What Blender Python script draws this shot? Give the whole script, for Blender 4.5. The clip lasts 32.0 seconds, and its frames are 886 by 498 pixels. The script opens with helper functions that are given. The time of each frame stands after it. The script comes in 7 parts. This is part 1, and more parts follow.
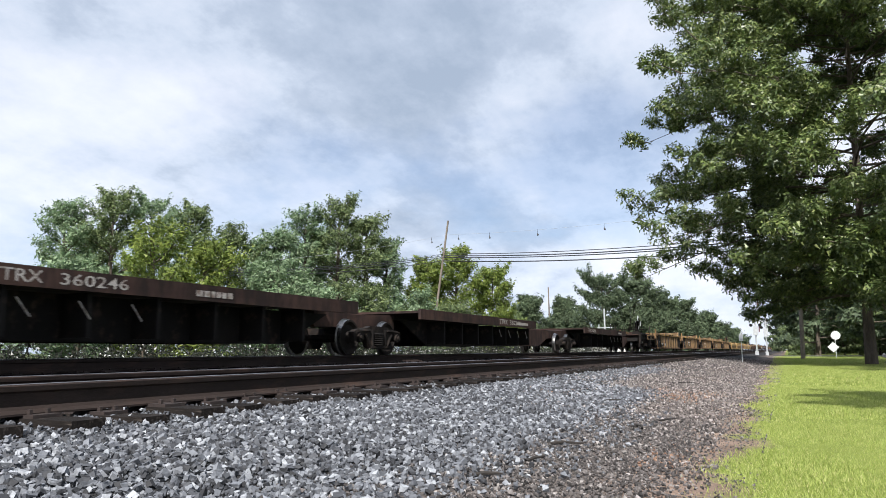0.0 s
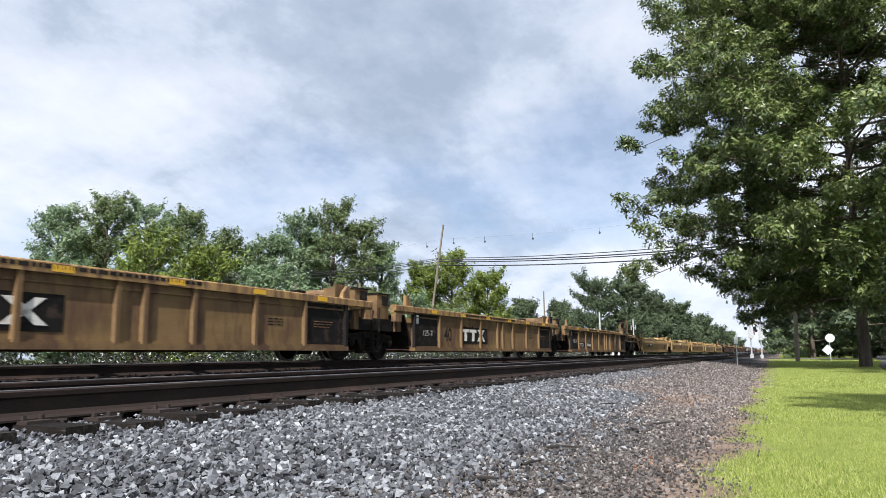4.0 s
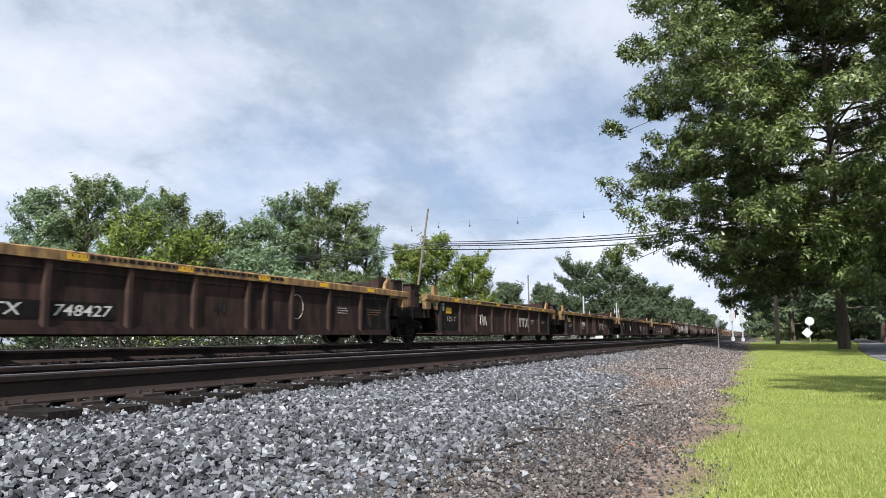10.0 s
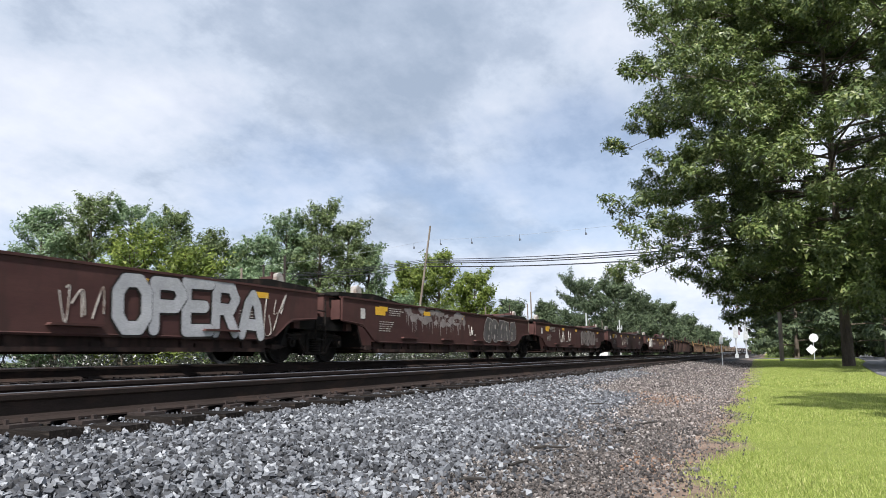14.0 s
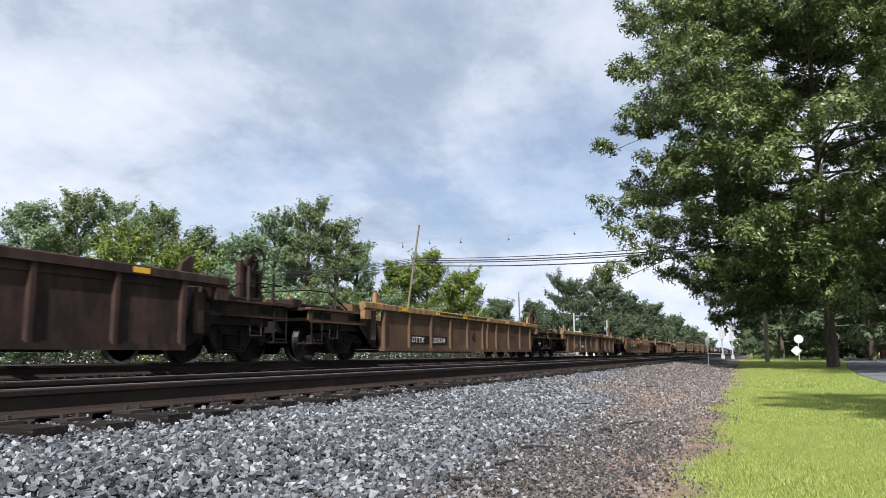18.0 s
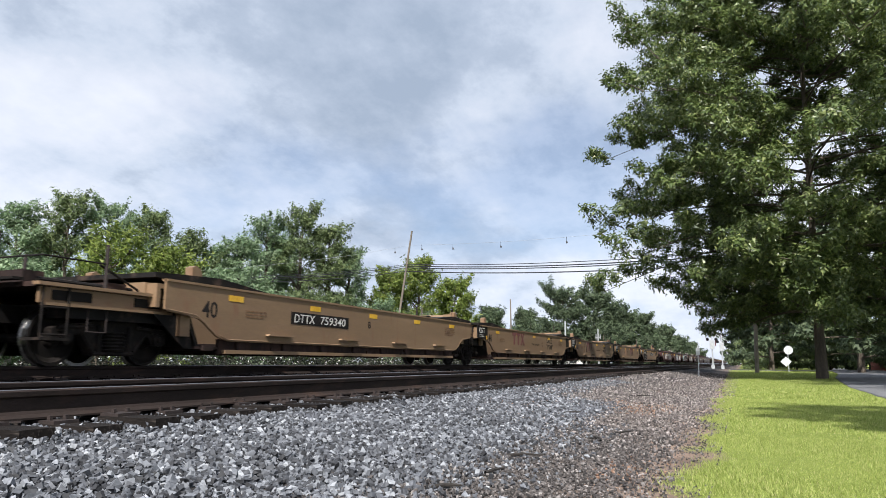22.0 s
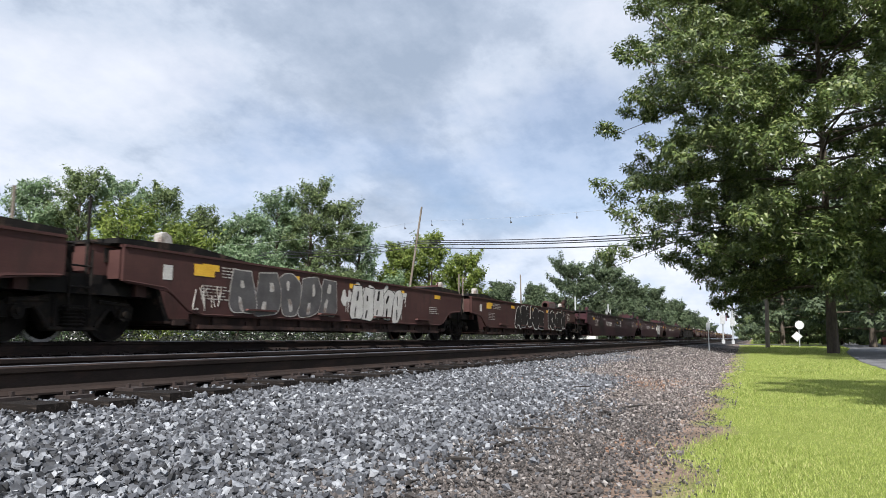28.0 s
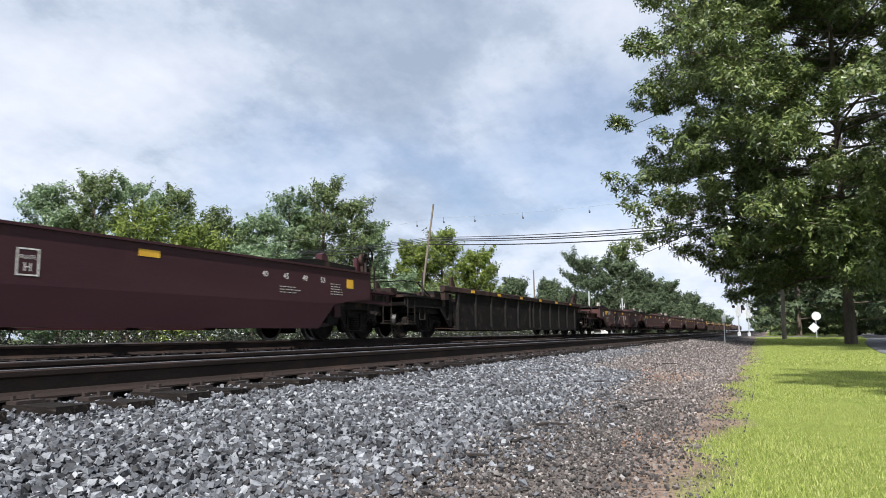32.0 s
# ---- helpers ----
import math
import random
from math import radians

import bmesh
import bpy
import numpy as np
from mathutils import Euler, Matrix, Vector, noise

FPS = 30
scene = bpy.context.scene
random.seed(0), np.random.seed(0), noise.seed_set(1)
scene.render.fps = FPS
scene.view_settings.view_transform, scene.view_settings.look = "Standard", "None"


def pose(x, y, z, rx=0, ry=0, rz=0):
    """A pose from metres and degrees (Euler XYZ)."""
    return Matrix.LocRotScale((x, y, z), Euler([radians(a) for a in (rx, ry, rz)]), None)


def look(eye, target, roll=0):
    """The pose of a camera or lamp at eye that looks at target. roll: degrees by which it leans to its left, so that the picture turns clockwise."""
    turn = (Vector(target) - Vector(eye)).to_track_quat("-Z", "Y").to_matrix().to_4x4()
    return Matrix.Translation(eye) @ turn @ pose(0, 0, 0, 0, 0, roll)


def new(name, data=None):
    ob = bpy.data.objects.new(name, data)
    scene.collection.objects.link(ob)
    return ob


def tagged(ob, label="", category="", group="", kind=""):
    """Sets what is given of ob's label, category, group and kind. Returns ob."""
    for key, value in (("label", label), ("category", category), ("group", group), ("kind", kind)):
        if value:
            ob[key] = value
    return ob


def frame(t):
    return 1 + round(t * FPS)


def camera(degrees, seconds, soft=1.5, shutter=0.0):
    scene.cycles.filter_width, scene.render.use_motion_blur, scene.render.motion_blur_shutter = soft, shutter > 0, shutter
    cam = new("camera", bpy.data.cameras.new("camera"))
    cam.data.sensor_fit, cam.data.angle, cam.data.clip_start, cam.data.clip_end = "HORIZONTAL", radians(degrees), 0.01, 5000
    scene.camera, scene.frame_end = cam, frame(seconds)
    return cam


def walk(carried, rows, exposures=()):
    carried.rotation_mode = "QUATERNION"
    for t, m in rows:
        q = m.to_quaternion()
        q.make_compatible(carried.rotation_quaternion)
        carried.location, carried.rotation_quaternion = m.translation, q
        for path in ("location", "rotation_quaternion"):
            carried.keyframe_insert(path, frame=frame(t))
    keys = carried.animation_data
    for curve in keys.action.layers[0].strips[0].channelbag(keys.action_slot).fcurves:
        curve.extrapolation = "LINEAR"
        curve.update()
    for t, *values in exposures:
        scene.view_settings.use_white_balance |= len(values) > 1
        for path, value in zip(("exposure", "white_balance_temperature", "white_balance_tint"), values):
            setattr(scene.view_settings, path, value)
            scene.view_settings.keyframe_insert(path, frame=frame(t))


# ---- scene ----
# Plan: x to the right of the track, y along the track, z up; the lawn is z = 0.
EYE = (0.0, 0.0, 0.72)
SPEED = 21.3            # metres a second, the train comes towards the camera
NEAR_X, NEAR_Z = -5.0, 0.535     # centre of the near track, top of its rails
FAR_X, FAR_Z = -10.15, 0.635     # centre of the far track, top of its rails

cam = camera(63.4, 32.0, soft=0.7, shutter=0.07)
TURNS = [
    (0.0, 98.12, 0.3, 25.4), (0.5, 98.43, 0.41, 25.67), (1.0, 98.71, 0.53, 25.75), (1.5, 98.83, 0.61, 25.7),
    (2.0, 98.84, 0.69, 25.62), (2.5, 98.75, 0.67, 25.51), (3.0, 98.59, 0.63, 25.43), (3.5, 98.53, 0.59, 25.33),
    (5.5, 97.88, 0.12, 23.7), (6.0, 97.59, 0.02, 23.46), (6.5, 97.42, 0.17, 23.35), (7.0, 97.38, 0.91, 23.05),
    (7.5, 97.43, 1.84, 22.58), (8.0, 97.46, 2.62, 22.26), (8.5, 97.43, 2.82, 22.41), (9.0, 97.28, 2.36, 22.91),
    (9.5, 97.13, 1.5, 23.49), (10.0, 97.16, 0.66, 23.84), (10.5, 97.42, 0.2, 23.96), (11.0, 97.83, 0.02, 23.95),
    (11.5, 98.19, 0.02, 24.05), (12.0, 98.4, -0.08, 24.32), (12.5, 98.48, -0.04, 24.51), (13.0, 98.51, 0.03, 24.58),
    (13.5, 98.53, 0.3, 24.36), (14.0, 98.53, 0.76, 24.04), (14.5, 98.6, 1.23, 23.67), (16.5, 98.71, 0.73, 23.36),
    (17.0, 98.62, 0.61, 23.26), (17.5, 98.52, 0.49, 23.17), (18.0, 98.46, 0.47, 23.08), (18.5, 98.42, 0.4, 22.92),
    (19.0, 98.45, 0.31, 22.74), (19.5, 98.57, 0.06, 22.63), (20.0, 98.8, -0.13, 22.61), (20.5, 99.06, -0.35, 22.63),
    (21.0, 99.18, -0.48, 22.6), (21.5, 99.16, -0.4, 22.48), (22.0, 98.97, -0.26, 22.36), (22.5, 98.74, -0.15, 22.23),
    (23.0, 98.49, -0.12, 22.1), (23.5, 98.31, -0.21, 22.01), (24.0, 98.16, -0.3, 21.97), (24.5, 98.1, -0.38, 22.03),
    (25.0, 98.11, -0.35, 22.19), (25.5, 98.09, -0.29, 22.35), (27.5, 97.28, -0.22, 22.93), (28.0, 97.03, -0.18, 23.17),
    (28.5, 96.88, -0.12, 23.43), (29.0, 96.76, -0.14, 23.61), (29.5, 96.66, -0.1, 23.67), (30.0, 96.58, -0.02, 23.62),
    (30.5, 96.54, 0.07, 23.57), (31.0, 96.58, 0.27, 23.62), (31.5, 96.66, 0.46, 23.88), (32.0, 96.78, 0.69, 24.28)
]
EXPOSE = [(0.0, 0.72, 5900, 12), (3.5, 0.72, 5900, 12), (8.0, 0.68, 5900, 12), (14.5, 0.65, 5900, 12), (32.0, 0.65, 5900, 12)]
walk(cam, [(t, pose(*EYE, rx, ry, rz)) for t, rx, ry, rz in TURNS], EXPOSE)

# ---- sky and sun ----
SUN_EL, SUN_AZ = radians(46), radians(-76)      # from behind the camera and to its right
sun_from = Vector((math.cos(SUN_EL) * math.cos(SUN_AZ), math.cos(SUN_EL) * math.sin(SUN_AZ), math.sin(SUN_EL)))
sun = new("sun", bpy.data.lights.new("sun", "SUN"))
sun.data.energy, sun.data.angle, sun.data.color = 5.0, radians(0.8), (1.0, 0.93, 0.80)
sun.matrix_world = look(sun_from * 60, (0, 0, 0))


def make_world():
    w = bpy.data.worlds.new("sky")
    scene.world = w
    w.use_nodes = True
    nt = w.node_tree
    nt.nodes.clear()
    N, L = nt.nodes.new, nt.links.new

    def math_node(op, a, b):
        n = N("ShaderNodeMath")
        n.operation = op
        for i, v in enumerate((a, b)):
            if isinstance(v, (int, float)):
                n.inputs[i].default_value = v
            else:
                L(v, n.inputs[i])
        return n.outputs[0]

    out, bg = N("ShaderNodeOutputWorld"), N("ShaderNodeBackground")
    sky = N("ShaderNodeTexSky")
    sky.sky_type, sky.sun_disc = "NISHITA", False
    sky.sun_elevation, sky.sun_rotation = SUN_EL, math.pi / 2 - SUN_AZ
    tc, sep = N("ShaderNodeTexCoord"), N("ShaderNodeSeparateXYZ")
    L(tc.outputs["Generated"], sep.inputs[0])
    up = math_node("ADD", math_node("MAXIMUM", sep.outputs[2], 0.0), 0.34)
    px, py = math_node("DIVIDE", sep.outputs[0], up), math_node("DIVIDE", sep.outputs[1], up)
    flat = N("ShaderNodeCombineXYZ")
    L(px, flat.inputs[0]), L(py, flat.inputs[1])

    def clouds(scale, detail, rough, shift):
        m, n = N("ShaderNodeMapping"), N("ShaderNodeTexNoise")
        m.inputs["Location"].default_value = shift
        m.inputs["Scale"].default_value = (1.0, 0.8, 1.0)
        L(flat.outputs[0], m.inputs[0]), L(m.outputs[0], n.inputs["Vector"])
        n.inputs["Scale"].default_value, n.inputs["Detail"].default_value, n.inputs["Roughness"].default_value = scale, detail, rough
        return n.outputs[0]

    def ramp(fac, *stops):
        r = N("ShaderNodeValToRGB")
        while len(r.color_ramp.elements) < len(stops):
            r.color_ramp.elements.new(0.5)
        for e, (p, c) in zip(r.color_ramp.elements, stops):
            e.position, e.color = p, (*c, 1)
        L(fac, r.inputs[0])
        return r.outputs[0]

    cover = ramp(clouds(1.5, 6, 0.55, (10.15, 14.45, 0)), (0.34, (0.62,) * 3), (0.48, (1, 1, 1)))
    body = ramp(math_node("ADD", math_node("MULTIPLY", clouds(0.95, 3, 0.5, SKY_SHIFT), 0.55), math_node("MULTIPLY", clouds(4.2, 8, 0.62, (8, 2, 0)), 0.45)),
                (0.36, (0.30, 0.345, 0.40)), (0.43, (0.38, 0.42, 0.47)), (0.475, (0.475, 0.51, 0.55)), (0.55, (0.575, 0.587, 0.607)), (0.63, (0.645, 0.645, 0.65)))
    dim = N("ShaderNodeMix")
    dim.data_type, dim.blend_type, dim.inputs["Factor"].default_value = "RGBA", "MULTIPLY", 1.0
    L(sky.outputs[0], dim.inputs["A"])
    dim.inputs["B"].default_value = (0.075, 0.078, 0.082, 1)
    mix = N("ShaderNodeMix")
    mix.data_type = "RGBA"
    L(cover, mix.inputs["Factor"]), L(dim.outputs["Result"], mix.inputs["A"]), L(body, mix.inputs["B"])
    low = N("ShaderNodeMapRange")           # the cloud cover is paler towards the horizon
    low.interpolation_type = "SMOOTHSTEP"
    for key, v in (("From Min", 0.0), ("From Max", 0.42), ("To Min", 1.03), ("To Max", 0.9)):
        low.inputs[key].default_value = v
    L(sep.outputs[2], low.inputs[0]), L(low.outputs[0], bg.inputs[1])
    L(mix.outputs["Result"], bg.inputs[0])
    L(bg.outputs[0], out.inputs[0])


SKY_SHIFT = (9.47, 6.35, 0.0)
make_world()

# ---- materials ----
def surface(name, low, high, rough=0.7, metal=0.0, scale=6.0, fine=60.0, bump=0.15, stain=None, amount=0.0, stretch=(1, 1, 1), vary=0.0, coord="Object", dist=0.01, spec=0.5, grit=0.55, streak=False):
    """Two-scale mottled surface between two colours, with stains, relief and a little difference from object to object."""
    m = bpy.data.materials.new(name)
    m.use_nodes = True
    nt = m.node_tree
    N, L = nt.nodes.new, nt.links.new
    p = nt.nodes["Principled BSDF"]
    tc, mp = N("ShaderNodeTexCoord"), N("ShaderNodeMapping")
    mp.inputs["Scale"].default_value = stretch
    L(tc.outputs[coord], mp.inputs[0])

    runs = N("ShaderNodeMapping")
    runs.inputs["Scale"].default_value = (1, 1.7, 0.55)
    L(tc.outputs[coord], runs.inputs[0])

    def noise_at(s, d=4.0, r=0.6, way=None):
        n = N("ShaderNodeTexNoise")
        n.inputs["Scale"].default_value, n.inputs["Detail"].default_value, n.inputs["Roughness"].default_value = s, d, r
        L((way or mp).outputs[0], n.inputs["Vector"])
        return n.outputs[0]

    def mixed(kind, fac, a, b):
        n = N("ShaderNodeMix")
        n.data_type, n.blend_type = "RGBA", kind
        for key, v in (("Factor", fac), ("A", a), ("B", b)):
            if isinstance(v, (int, float)):
                n.inputs[key].default_value = v
            elif isinstance(v, tuple):
                n.inputs[key].default_value = (*v, 1)
            else:
                L(v, n.inputs[key])
        return n.outputs["Result"]

    def spread(v, a, b):
        n = N("ShaderNodeMapRange")
        n.inputs["From Min"].default_value, n.inputs["From Max"].default_value = a, b
        L(v, n.inputs[0])
        return n.outputs[0]

    big, small = noise_at(scale), noise_at(fine, 3.0)
    col = mixed("MIX", spread(big, 0.3, 0.7), low, high)
    col = mixed("OVERLAY", grit, col, mixed("MIX", spread(small, 0.25, 0.75), (0.25, 0.25, 0.25), (0.75, 0.75, 0.75)))
    if stain:
        n = noise_at(scale * 1.7, 6.0, 0.62, runs if streak else None)
        col = mixed("MIX", spread(n, 0.62 - 0.25 * amount, 0.72 - 0.15 * amount), col, stain)
    if vary:
        oi, hs = N("ShaderNodeObjectInfo"), N("ShaderNodeHueSaturation")
        v = N("ShaderNodeMapRange")
        v.inputs["To Min"].default_value, v.inputs["To Max"].default_value = 1 - vary, 1 + vary
        L(oi.outputs["Random"], v.inputs[0]), L(v.outputs[0], hs.inputs["Value"]), L(col, hs.inputs["Color"])
        col = hs.outputs[0]
    L(col, p.inputs["Base Color"])
    r = N("ShaderNodeMapRange")
    r.inputs["To Min"].default_value, r.inputs["To Max"].default_value = max(0.05, rough - 0.12), min(1.0, rough + 0.12)
    L(small, r.inputs[0]), L(r.outputs[0], p.inputs["Roughness"])
    p.inputs["Metallic"].default_value = metal
    p.inputs["Specular IOR Level"].default_value = spec
    if bump:
        b = N("ShaderNodeBump")
        b.inputs["Strength"].default_value, b.inputs["Distance"].default_value = bump, dist
        L(small, b.inputs["Height"]), L(b.outputs[0], p.inputs["Normal"])
    return m


def islands(name, stops, rough=0.85, through_light=0.0, fine=0.0, spec=0.5, clump=0.0):
    """A colour for each loose piece of a mesh, drawn from a ramp; leaves let some light through."""
    m = bpy.data.materials.new(name)
    m.use_nodes = True
    nt = m.node_tree
    N, L = nt.nodes.new, nt.links.new
    p = nt.nodes["Principled BSDF"]
    g, r = N("ShaderNodeNewGeometry"), N("ShaderNodeValToRGB")
    while len(r.color_ramp.elements) < len(stops):
        r.color_ramp.elements.new(0.5)
    for e, (pos, c) in zip(r.color_ramp.elements, stops):
        e.position, e.color = pos, (*c, 1)
    L(g.outputs["Random Per Island"], r.inputs[0])
    col = r.outputs[0]
    if fine:
        tc, n, mx = N("ShaderNodeTexCoord"), N("ShaderNodeTexNoise"), N("ShaderNodeMix")
        n.inputs["Scale"].default_value, n.inputs["Detail"].default_value = fine, 4
        L(tc.outputs["Object"], n.inputs["Vector"])
        mx.data_type, mx.blend_type, mx.inputs["Factor"].default_value = "RGBA", "OVERLAY", 0.6
        L(col, mx.inputs["A"]), L(n.outputs[0], mx.inputs["B"])
        col = mx.outputs["Result"]
    if clump:
        tc, n, hs, mr = N("ShaderNodeTexCoord"), N("ShaderNodeTexNoise"), N("ShaderNodeHueSaturation"), N("ShaderNodeMapRange")
        n.inputs["Scale"].default_value, n.inputs["Detail"].default_value = clump, 3
        L(tc.outputs["Object"], n.inputs["Vector"])
        for key, v in (("From Min", 0.3), ("From Max", 0.7), ("To Min", 0.7), ("To Max", 1.35)):
            mr.inputs[key].default_value = v
        L(n.outputs[0], mr.inputs[0]), L(mr.outputs[0], hs.inputs["Value"]), L(col, hs.inputs["Color"])
        col = hs.outputs[0]
    L(col, p.inputs["Base Color"])
    p.inputs["Roughness"].default_value = rough
    p.inputs["Specular IOR Level"].default_value = spec
    if through_light:
        t, a, o = N("ShaderNodeBsdfTranslucent"), N("ShaderNodeMixShader"), nt.nodes["Material Output"]
        L(col, t.inputs[0]), L(p.outputs[0], a.inputs[1]), L(t.outputs[0], a.inputs[2])
        a.inputs[0].default_value = through_light
        L(a.outputs[0], o.inputs[0])
    return m


